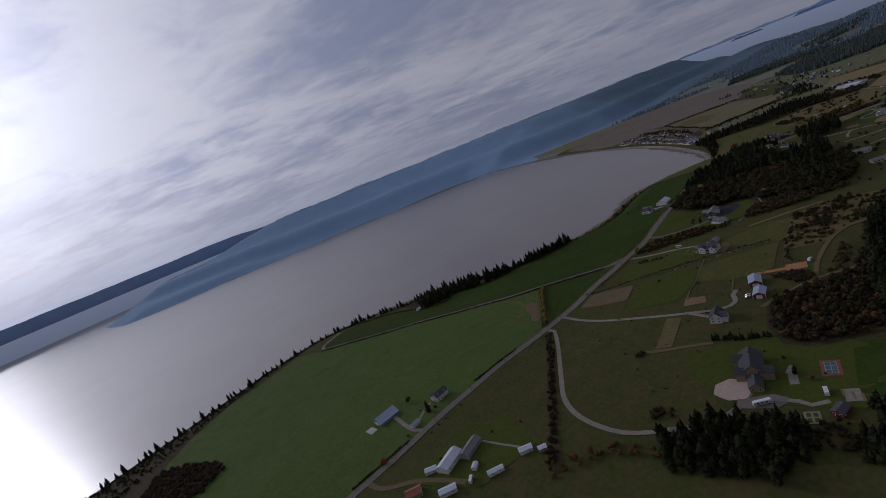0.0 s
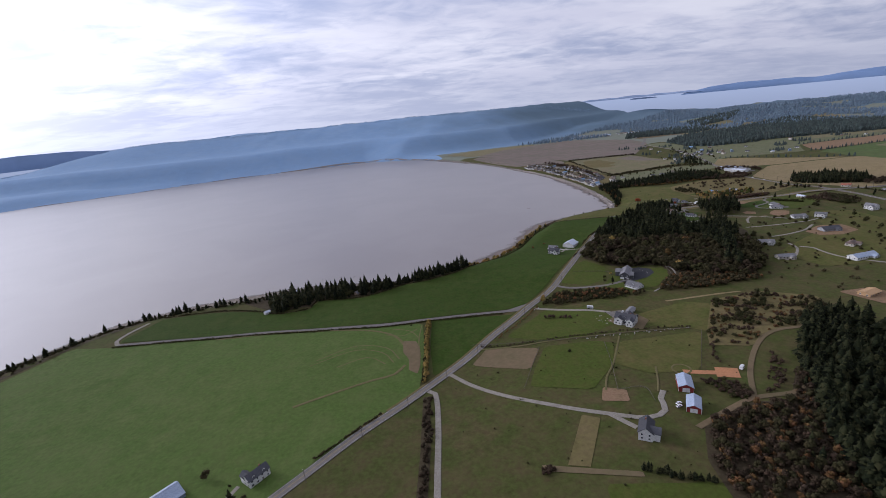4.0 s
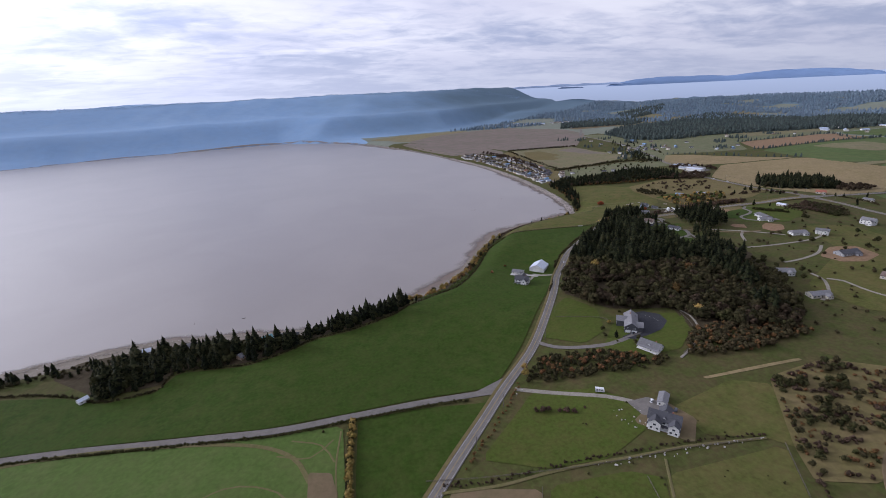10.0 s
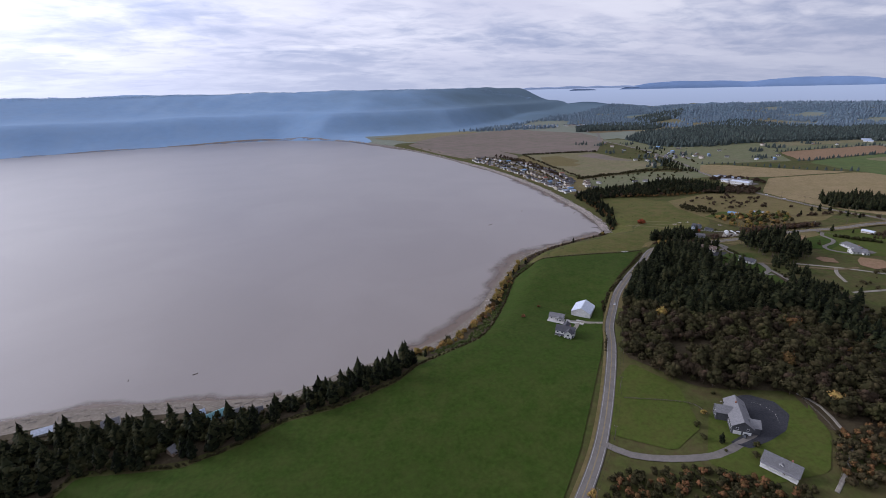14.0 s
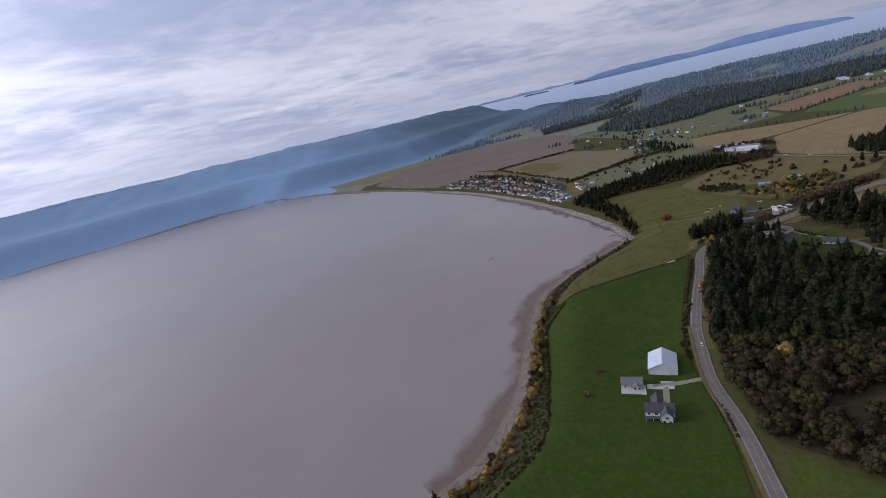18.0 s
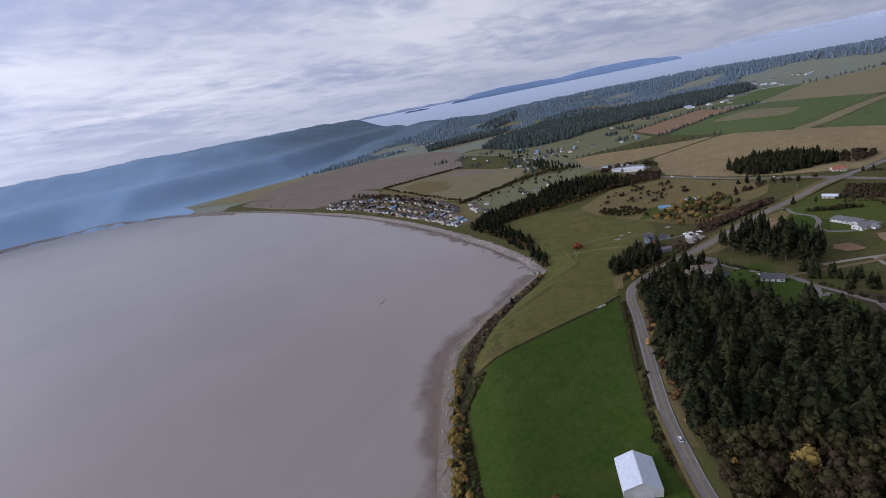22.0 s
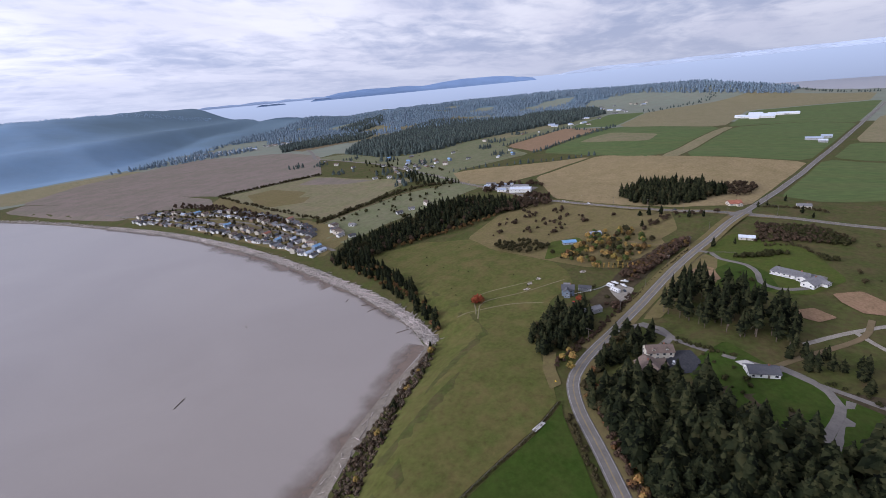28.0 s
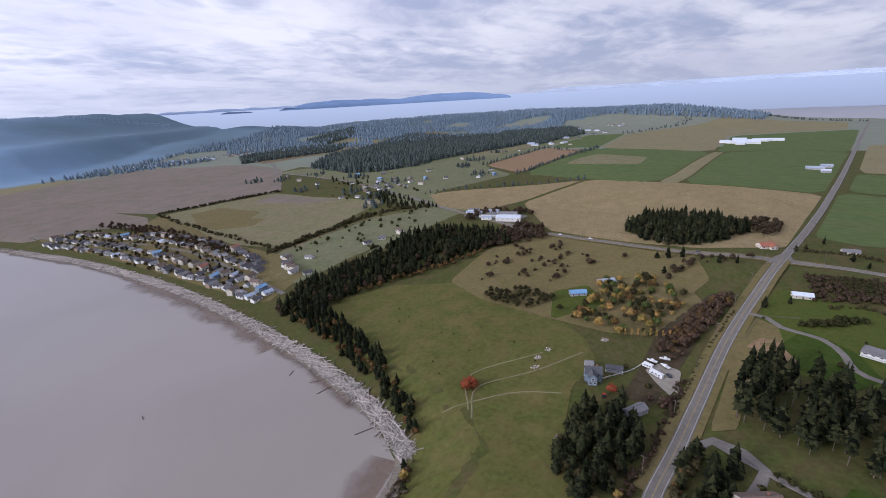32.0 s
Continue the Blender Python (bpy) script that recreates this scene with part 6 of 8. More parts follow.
SPIT_WOOD = [(532, 1006), (552, 1024), (580, 1068), (610, 1123), (640, 1185), (630, 1145), (600, 1082), (565, 1028), (548, 1004)]
bank = scatter([(536, 1008), (556, 1030), (576, 1068), (596, 1120), (618, 1196), (640, 1190), (632, 1146), (602, 1082), (567, 1028), (548, 1004)], 5.6, 75)
plant("fir_tree", "dark fir on the bank above the beach", CONIFERS, NEEDLE, [p for i, p in enumerate(bank) if i % 4], 0.4, 0.72, 30, "bank_firs", "dark firs on the bank above the beach", "trees above the beach")
plant("alder_tree", "rusty alder on the bank above the beach", BROADLEAF, LEAF_RUST, bank[::4], 0.4, 0.7, 20, "bank_alders", "rusty alders above the beach", "trees above the beach")
JUNCTION_GROVE = [(936, 962), (1004, 948), (1028, 895), (1000, 850), (965, 830), (925, 850), (890, 880), (884, 905), (905, 935)]
thicket("crossroads_firs", "grove of dark firs by the highway", CONIFERS, NEEDLE, scatter(JUNCTION_GROVE, 7, 76, avoid=[(CROSS, 9)]), [rt.uniform(0.6, 0.95) for _ in range(500)])
thicket("crossroads_alders", "olive and rust alders in the highway grove", BROADLEAF, LEAF_OLIVE, scatter(JUNCTION_GROVE, 15, 139, 0.8, avoid=[(CROSS, 9)]), [rt.uniform(0.7, 1.2) for _ in range(300)])
thicket("crossroads_rust", "brown alders beside the crossroads", BROADLEAF, LEAF_BARE, scatter([(1010, 850), (1022, 800), (970, 800), (930, 830), (960, 828)], 8, 77), [rt.uniform(0.6, 1.0) for _ in range(200)])
for x, y, s in ((848, 905, 0.75), (852, 893, 0.6), (846, 915, 0.5), (838, 862, 0.5), (840, 848, 0.45), (806, 905, 0.5), (756, 832, 0.6), (770, 815, 0.4), (900, 798, 0.5), (906, 790, 0.45), (934, 772, 0.4), (884, 758, 0.5), (870, 750, 0.45)):
    tree("fir_tree", "single dark fir by the crossroads", CONIFERS, NEEDLE, x, y, s, x, "tree", "firs by the crossroads")
thicket("crossroads_hedge", "dark hedge near the crossroads", SHRUBS, LEAF_OLIVE, along([(900, 792), (902, 760), (896, 735)], 2.2, 78, 1.0) + scatter([(800, 790), (830, 790), (835, 740), (800, 720), (790, 760)], 5, 79) + along([(770, 790), (776, 770), (752, 750)], 3, 80, 2), [rt.uniform(0.5, 0.9) for _ in range(400)], "hedge")

for x, y, s_, m, sh, what in ((-102, 394, 0.75, NEEDLE, CONIFERS, "tall dark cypress by the farmhouse drive"), (-126, 424, 0.85, LEAF_OLIVE, BROADLEAF, "round olive tree behind the farmhouse"), (-122, 366, 0.4, LEAF_GREEN, BROADLEAF, "dark shrub by the road"),
                             (83, 281, 0.7, LEAF_BARE, SHRUBS, "round dark brush heap on the pasture"), (80, 276, 0.8, LEAF_BARE, SHRUBS, "round dark brush heap on the pasture"), (95, 357, 0.7, LEAF_BARE, SHRUBS, "brush heap at the field corner"), (171, 481, 0.7, LEAF_GREEN, SHRUBS, "dark shrub in the paddock"),
                             (192, 440, 0.5, LEAF_GREEN, SHRUBS, "small dark shrub in the paddock"), (264, 793, 0.9, LEAF_RUST, SHRUBS, "small dark tree alone in the field"), (150, 300, 0.35, NEEDLE, CONIFERS, "small dark fir by the large house"), (162, 272, 0.4, NEEDLE, CONIFERS, "small dark fir in the garden"),
                             (165, 262, 0.45, LEAF_RUST, BROADLEAF, "brown garden tree by the terrace"), (290, 606, 0.4, NEEDLE, CONIFERS, "dark fir by the hillside house"), (296, 590, 0.55, LEAF_GREEN, BROADLEAF, "round dark tree between house and annexe"), (300, 628, 0.5, LEAF_GOLD, BROADLEAF, "golden tree behind the hillside house")):
    tree("garden_tree", what, sh, m, x, y, s_, x)
thicket("slope_trees", "dark garden trees between the slope houses", BROADLEAF, LEAF_GREEN, scatter([(470, 600), (540, 600), (560, 660), (500, 680), (455, 650)], 15, 115, 0.8) + scatter([(600, 560), (720, 600), (740, 720), (640, 700)], 38, 116, 0.9), [rt.uniform(0.5, 0.9) for _ in range(200)])
thicket("slope_brush", "dark brown brush on the open slope", SHRUBS, LEAF_BARE, scatter([(780, 800), (830, 800), (838, 745), (790, 740)], 4.6, 117, 0.5), [rt.uniform(0.6, 1.2) for _ in range(300)], "scrub")
thicket("pasture_tufts", "scattered dark tufts and shrubs on the pasture", SHRUBS, LEAF_GREEN, scatter([(90, 520), (240, 540), (300, 470), (230, 300), (60, 300), (50, 450)], 24, 118, 0.9) + scatter([(560, 960), (640, 960), (720, 1080), (640, 1150), (600, 1060)], 30, 119, 0.9), [rt.uniform(0.15, 0.4) for _ in range(500)], "scrub")

thicket("garden_shrubs", "dark round shrubs in the gardens", SHRUBS, LEAF_GREEN, [(612, 907), (626, 896), (642, 911), (735, 834), (520, 781), (535, 810), (563, 818), (565, 844), (570, 838), (558, 822), (372, 612), (371, 598), (340, 636), (322, 640), (305, 596), (286, 600), (283, 612), (288, 622), (150, 286), (142, 300), (168, 290), (174, 262), (-112, 402), (-96, 398), (-108, 412), (700, 765), (716, 782), (680, 800), (694, 808), (-60, 300), (-45, 330), (-90, 320), (-20, 330)], [rt.uniform(0.35, 0.95) for _ in range(60)], "shrubs")
thicket("slope_shrubs", "scattered shrubs and small trees over the open slope", SHRUBS, LEAF_OLIVE, scatter([(480, 440), (760, 480), (830, 700), (700, 740), (560, 720), (440, 560)], 21, 140, 0.95), [rt.uniform(0.3, 1.1) for _ in range(600)], "scrub")
thicket("farmland_shrubs", "dark shrubs along plot edges behind the village", SHRUBS, LEAF_GREEN, scatter([(760, 1240), (900, 1230), (1080, 1330), (1180, 1500), (1150, 1640), (1050, 1560), (1000, 1400), (760, 1380)], 26, 141, 0.95), [rt.uniform(0.5, 1.6) for _ in range(600)], "scrub")

# flat behind the village and the creek
thicket("creek_scrub", "dull scrub along the creek", SHRUBS, LEAF_OLIVE, along([(744, 1378), (818, 1370), (909, 1362), (975, 1330), (1000, 1280)], 1.8, 81, 6) + along([(760, 1390), (790, 1640), (820, 1780)], 5, 82, 4) + along([(824, 1784), (1019, 1722), (1052, 1705)], 2.2, 83, 3), [rt.uniform(0.6, 1.5) for _ in range(1200)], "scrub")
thicket("village_back_trees", "dull bare trees behind the village", BROADLEAF, LEAF_BARE, scatter([(722, 1420), (745, 1470), (760, 1640), (740, 1800), (722, 1790), (730, 1640), (714, 1500)], 8, 84), [rt.uniform(0.45, 0.85) for _ in range(400)])
thicket("village_trees", "dark garden trees between the cottages", BROADLEAF, LEAF_OLIVE, scatter([(645, 1290), (740, 1400), (735, 1560), (700, 1800), (640, 1800), (640, 1500)], 13, 85, 0.9), [rt.uniform(0.3, 0.75) for _ in range(600)])
thicket("village_firs", "dark conifers in the village gardens", CONIFERS, NEEDLE, scatter([(640, 1280), (735, 1400), (735, 1560), (700, 1780), (640, 1780), (640, 1500)], 34, 144, 0.9), [rt.uniform(0.25, 0.5) for _ in range(200)])
thicket("highway_trees", "dark trees along the highway", CONIFERS, NEEDLE, scatter([(1000, 1260), (1030, 1340), (1090, 1440), (1060, 1450), (1000, 1380), (975, 1320)], 13, 86, 0.7) + scatter([(1120, 1600), (1200, 1700), (1230, 1600), (1140, 1500)], 30, 87, 0.7), [rt.uniform(0.4, 0.7) for _ in range(300)])

# far woods
def cone_shape(seed):
    r = random.Random(seed)
    v, f = [], []
    for z0, z1, w in ((0.5, 9, 5.4), (5, 12.5, 4.4), (8.5, 15.5, 2.9)):
        i = len(v)
        v += [(w * r.uniform(0.75, 1.2) * math.cos(math.tau * m / 6), w * r.uniform(0.75, 1.2) * math.sin(math.tau * m / 6), z0 + r.uniform(-1, 1)) for m in range(6)] + [(r.uniform(-0.3, 0.3), 0, z1)]
        f += [(i + m, i + (m + 1) % 6, i + 6) for m in range(6)]
    return tube((0, 0, -1), (0, 0, 3), 0.4, 0.3, 4), (v, f)


CONES = [cone_shape(k) for k in range(5)]
WOODS = {
    "wood_middle": [(1270, 1700), (1307, 1611), (1384, 1550), (1496, 1542), (1639, 1501), (1884, 1445), (2300, 1560), (2272, 2200), (1778, 2060), (1585, 2050), (1330, 1900)],
    "wood_small": [(1966, 2565), (2445, 2680), (2161, 2440), (1818, 2350)],
    "wood_east": [(1900, 1400), (2350, 1350), (2700, 1500), (2500, 1750), (2000, 1700)],
    "wood_town": [(1380, 2280), (1500, 2450), (1750, 2450), (1900, 2250), (1700, 2150)],
}
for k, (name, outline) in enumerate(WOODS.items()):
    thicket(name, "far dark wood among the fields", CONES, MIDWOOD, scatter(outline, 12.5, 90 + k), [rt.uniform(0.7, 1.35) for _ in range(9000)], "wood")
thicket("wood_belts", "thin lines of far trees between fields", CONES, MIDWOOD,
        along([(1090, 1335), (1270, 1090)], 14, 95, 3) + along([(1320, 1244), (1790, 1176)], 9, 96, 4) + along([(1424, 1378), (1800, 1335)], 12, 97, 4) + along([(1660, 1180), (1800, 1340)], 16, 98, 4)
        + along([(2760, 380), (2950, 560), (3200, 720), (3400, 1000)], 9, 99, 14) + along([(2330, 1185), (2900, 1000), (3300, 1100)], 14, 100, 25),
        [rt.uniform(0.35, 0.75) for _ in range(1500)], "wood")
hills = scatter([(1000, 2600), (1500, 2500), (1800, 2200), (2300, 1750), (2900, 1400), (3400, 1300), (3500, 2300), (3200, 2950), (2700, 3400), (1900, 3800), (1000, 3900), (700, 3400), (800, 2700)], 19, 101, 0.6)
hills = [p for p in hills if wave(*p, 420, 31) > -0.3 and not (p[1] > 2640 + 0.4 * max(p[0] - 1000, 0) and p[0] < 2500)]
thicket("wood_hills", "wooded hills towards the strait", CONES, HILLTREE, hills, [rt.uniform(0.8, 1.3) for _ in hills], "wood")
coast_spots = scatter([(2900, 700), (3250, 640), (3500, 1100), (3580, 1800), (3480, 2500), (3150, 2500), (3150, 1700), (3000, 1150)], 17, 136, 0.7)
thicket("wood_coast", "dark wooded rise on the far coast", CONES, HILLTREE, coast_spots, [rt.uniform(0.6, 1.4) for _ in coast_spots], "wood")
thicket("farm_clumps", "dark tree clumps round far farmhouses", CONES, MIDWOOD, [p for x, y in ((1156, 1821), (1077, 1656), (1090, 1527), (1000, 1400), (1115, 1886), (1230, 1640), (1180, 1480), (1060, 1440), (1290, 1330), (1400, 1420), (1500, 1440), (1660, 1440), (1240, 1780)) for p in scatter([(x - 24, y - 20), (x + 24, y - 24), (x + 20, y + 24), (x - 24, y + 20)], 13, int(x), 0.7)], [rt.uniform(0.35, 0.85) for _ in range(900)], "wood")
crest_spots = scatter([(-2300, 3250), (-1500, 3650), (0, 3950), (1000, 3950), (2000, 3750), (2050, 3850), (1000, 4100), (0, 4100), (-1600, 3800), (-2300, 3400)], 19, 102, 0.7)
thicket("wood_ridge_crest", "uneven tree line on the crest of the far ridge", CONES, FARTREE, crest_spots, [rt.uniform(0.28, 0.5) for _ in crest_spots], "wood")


# ---- buildings ----
def box(x0, x1, y0, y1, z0, z1, bm=None):
    bm = bm or bmesh.new()
    v = [bm.verts.new(p) for p in ((x0, y0, z0), (x1, y0, z0), (x1, y1, z0), (x0, y1, z0), (x0, y0, z1), (x1, y0, z1), (x1, y1, z1), (x0, y1, z1))]
    for f in ((3, 2, 1, 0), (4, 5, 6, 7), (0, 1, 5, 4), (1, 2, 6, 5), (2, 3, 7, 6), (3, 0, 4, 7)):
        bm.faces.new([v[i] for i in f])
    return bm


def gabled(l, w, z0, eave, ridge, bm=None, ox=0.0, oy=0.0, along_x=True):
    """Walls under a gable roof: ridge along x (or y), centred at ox, oy."""
    bm = bm or bmesh.new()
    a, b = l / 2, w / 2
    prof = [(-b, z0), (b, z0), (b, eave), (0, ridge), (-b, eave)]
    ends = []
    for s in (-a, a):
        ends.append([bm.verts.new((ox + s, oy + p, z) if along_x else (ox - p, oy + s, z)) for p, z in prof])
    bm.faces.new(ends[0][::-1])
    bm.faces.new(ends[1])
    for i in range(5):
        bm.faces.new((ends[0][i], ends[0][(i + 1) % 5], ends[1][(i + 1) % 5], ends[1][i]))
    bmesh.ops.recalc_face_normals(bm, faces=bm.faces[:])
    return bm


def gable_roof(l, w, eave, ridge, over=0.5, thick=0.22, ox=0.0, oy=0.0, along_x=True, hip=0.0):
    """Two roof slabs with thickness and overhang; hip: metres by which the ridge stops short of the ends."""
    bm = bmesh.new()
    a, b = l / 2 + over, w / 2 + over
    drop = (ridge - eave) * over / (w / 2)
    lo, hi = eave - drop + 0.06, ridge + 0.06
    rows = []
    for t in (0, thick):
        pts = [(-a, -b, lo + t), (a, -b, lo + t), (a - hip, 0, hi + t), (-a + hip, 0, hi + t), (a, b, lo + t), (-a, b, lo + t)]
        rows.append([bm.verts.new((ox + x, oy + y, z) if along_x else (ox - y, oy + x, z)) for x, y, z in pts])
    u, t = rows
    bm.faces.new((t[0], t[1], t[2], t[3]))
    bm.faces.new((t[3], t[2], t[4], t[5]))
    bm.faces.new((u[3], u[2], u[1], u[0]))
    bm.faces.new((u[5], u[4], u[2], u[3]))
    if hip:
        bm.faces.new((t[1], t[4], t[2]))
        bm.faces.new((t[5], t[0], t[3]))
    for i, j in ((0, 1), (4, 5)) + (((1, 4), (5, 0)) if hip else ((1, 2), (2, 4), (5, 3), (3, 0))):
        bm.faces.new((u[i], u[j], t[j], t[i]))
    bmesh.ops.recalc_face_normals(bm, faces=bm.faces[:])
    return bm


def placed(name, x, y, turn, label, category, group="", sink=0.0, lift=0.25):
    root = new(name)
    zs = [hz(x + a, y + b) for a in (-6, 0, 6) for b in (-6, 0, 6)]
    root.matrix_basis = pose(x, y, sum(zs) / 9 + lift - sink, 0, 0, turn)
    return tagged(root, label, category, group)


def window(parent, x, y, z, w, h, face, label=""):
    """A framed pane on the wall that faces 'x-', 'x+', 'y-' or 'y+'."""
    sign = 1 if face[1] == "+" else -1
    def slab(wd, ht, d0, d1):
        lo, hi = sorted((sign * d0, sign * d1))
        return box(x + lo, x + hi, y - wd / 2, y + wd / 2, z - ht / 2, z + ht / 2) if face[0] == "x" else box(x - wd / 2, x + wd / 2, y + lo, y + hi, z - ht / 2, z + ht / 2)
    fr = part("window", slab(w + 0.3, h + 0.3, 0.0, 0.06), TRIM, parent, label)
    part("pane", slab(w, h, 0.06, 0.09), GLASS, fr)
    return fr


def windows_on(root, l, w, base, eave, storeys=1, doors=True, rng=None, pitch_x=3.6):
    rng = rng or random.Random(int(l * 10 + w))
    for s in range(storeys):
        z = base + 1.5 + 2.7 * s
        for side, sign in (("y-", -1), ("y+", 1)):
            n = max(2, int(l / pitch_x))
            for k in range(n):
                x = -l / 2 + l * (k + 0.5) / n
                if s == 0 and doors and side == "y-" and k == n // 2:
                    part("door", box(x - 0.55, x + 0.55, -w / 2 - 0.07, -w / 2 - 0.004, base, base + 2.1), POST, root, "wooden entrance door")
                else:
                    window(root, x, sign * w / 2, z, rng.choice((1.0, 1.3, 1.7)), 1.25, side)
        for side, sign in (("x-", -1), ("x+", 1)):
            for k in range(2 if pitch_x < 5 else 0):
                window(root, sign * l / 2, -w / 4 + w / 2 * k, z, 1.1, 1.25, side)


def house(x, y, turn, l, w, walls, roof, label, storeys=1, pitch=0.42, wings=(), chimney=True, hip=0.0, dormers=0, porch=False, name="house", group="", deck=None, pitch_x=3.6):
    """A dwelling: main block with the ridge along its own x, gabled wings, dormers, chimney, porch, framed windows."""
    root = placed(name, x, y, turn, label, "house", group)
    base, eave = -0.9, 2.75 * storeys
    ridge = eave + pitch * w / 2
    part("wall", gabled(l, w, base, eave, ridge - 0.1 if not hip else eave + 0.05), walls, root)
    part("roof", gable_roof(l, w, eave, ridge, hip=hip), roof, root)
    windows_on(root, l, w, 0.0, eave, storeys, pitch_x=pitch_x)
    for wx, wy, wl, ww in wings:
        wr = eave - 0.15 + pitch * ww / 2
        part("wall", gabled(wl, ww, base, eave - 0.15, wr - 0.1, ox=wx, oy=wy, along_x=False), walls, root)
        part("roof", gable_roof(wl, ww, eave - 0.15, wr, ox=wx, oy=wy, along_x=False), roof, root)
        s = 1 if wy > 0 else -1
        for dxw in (-ww / 4, ww / 4):
            window(root, wx + dxw, wy + s * wl / 2, 1.5, 1.3, 1.3, "y+" if s > 0 else "y-")
        if storeys > 1:
            window(root, wx, wy + s * wl / 2, 4.1, 1.6, 1.3, "y+" if s > 0 else "y-")
    for k in range(dormers):
        dxm = -l / 2 + l * (k + 0.5) / dormers
        dm = part("dormer", gabled(2.6, 2.0, eave, eave + 1.5, eave + 2.2, ox=dxm, oy=-w / 4, along_x=False), walls, root)
        part("dormer_roof", gable_roof(2.6, 2.0, eave + 1.5, eave + 2.2, over=0.25, thick=0.12, ox=dxm, oy=-w / 4, along_x=False), roof, dm)
        window(root, dxm, -w / 4 - 1.3, eave + 0.9, 0.9, 0.9, "y-")
    if chimney:
        part("chimney", box(l * 0.22 - 0.45, l * 0.22 + 0.45, 0.3, 1.1, eave, ridge + 0.9), BRICKRED, root, "short brick chimney")
    if porch:
        pr = part("porch", box(-l / 2, l / 2, -w / 2 - 2.2, -w / 2 - 0.01, -0.9, 0.12), TRIM, root, "white railed porch")
        part("porch_roof", box(-l / 2 - 0.2, l / 2 + 0.2, -w / 2 - 2.4, -w / 2 - 0.012, 2.5, 2.64), roof, root)
        for k in range(5):
            px = -l / 2 + 0.2 + (l - 0.4) * k / 4
            part("post", box(px - 0.09, px + 0.09, -w / 2 - 2.2, -w / 2 - 2.02, 0.12, 2.5), TRIM, pr)
    if deck:
        part("deck", box(*deck, -0.9, 0.15), CONCRETE, root, "pale terrace slab")
    return root


def barn(x, y, turn, l, w, eave, ridge, walls, roof, label, doors="x+", name="barn", lean=0.0, group=""):
    root = placed(name, x, y, turn, label, "barn", group)
    part("wall", gabled(l, w, -0.9, eave, ridge - 0.08), walls, root)
    part("roof", gable_roof(l, w, eave, ridge, over=0.4, thick=0.16), roof, root)
    part("ridge_cap", box(-l / 2 - 0.4, l / 2 + 0.4, -0.22, 0.22, ridge + 0.2, ridge + 0.32), roof, root)
    s = 1 if doors[1] == "+" else -1
    for k in range(2):
        lo, hi = sorted((s * (l / 2 + 0.004), s * (l / 2 + 0.1)))
        d = part("sliding_door", box(lo, hi, -w / 4 + k * w / 4 + 0.05, -w / 4 + (k + 1) * w / 4 - 0.05, 0, eave * 0.85), TRIM, root, "white barn door")
    for side in (-1, 1):
        for k in range(max(2, int(l / 6))):
            window(root, -l / 2 + l * (k + 0.5) / max(2, int(l / 6)), side * w / 2, eave * 0.6, 1.0, 0.8, "y+" if side > 0 else "y-")
        for e in (-1, 1):
            part("corner_board", box(e * l / 2 - 0.12, e * l / 2 + 0.12, side * w / 2 - 0.12, side * w / 2 + 0.12, -0.9, eave), TRIM, root)
    if lean:
        part("lean_to_wall", box(-l / 2, l / 2, -w / 2 - lean, -w / 2 - 0.01, -0.9, eave * 0.72), walls, root)
        bm = bmesh.new()
        q = [(-l / 2 - 0.4, -w / 2 - lean - 0.4, eave * 0.74), (l / 2 + 0.4, -w / 2 - lean - 0.4, eave * 0.74), (l / 2 + 0.4, -w / 2, eave - 0.05), (-l / 2 - 0.4, -w / 2, eave - 0.05)]
        v = [bm.verts.new((a, b, c + t)) for t in (0, 0.15) for a, b, c in q]
        for f in ((3, 2, 1, 0), (4, 5, 6, 7), (0, 1, 5, 4), (1, 2, 6, 5), (2, 3, 7, 6), (3, 0, 4, 7)):
            bm.faces.new([v[i] for i in f])
        part("lean_to_roof", bm, roof, root)
    return root


def slab(x, y, turn, l, w, mat, label, name="pavement", lift=0.36):
    c, s = math.cos(radians(turn)), math.sin(radians(turn))
    pts = [(x + c * a - s * b, y + s * a + c * b) for a, b in ((-l / 2, -w / 2), (l / 2, -w / 2), (l / 2, w / 2), (-l / 2, w / 2))]
    return field(mat, pts, label, lift, 0, "pavement", name, 4.0)


# white barn, garage and farmhouse on the green field
barn(325, 785, 41, 20, 17.6, 4.6, 9.2, WHITE, WHITEROOF, "large white barn with a pale metal roof", doors="x-")
slab(310, 769, 41, 9, 8, CONCRETE, "concrete apron of the white barn", lift=0.72)
house(295, 784, -45, 13, 8.5, WHITE, GREYROOF, "white garage with a grey roof and a dormer", wings=((3, -4.5, 4, 5),), chimney=False, name="garage")
slab(291, 779, -45, 15, 11, CONCRETE, "white concrete slab round the garage", lift=0.68)
slab(303, 773, -45, 9, 6, CONCRETE, "concrete parking slab", lift=0.7)
house(281, 750, -47, 15.5, 7.5, WHITE, DARKROOF, "white farmhouse with a dark gabled roof", storeys=2, pitch=0.95, wings=((3.5, -4.5, 5, 6), (-1, 6.5, 8, 6)), chimney=True, porch=True)

slab(462, 888, -14, 9, 2.4, CONCRETE, "pale concrete culvert slab across the ditch", "culvert", 0.9)

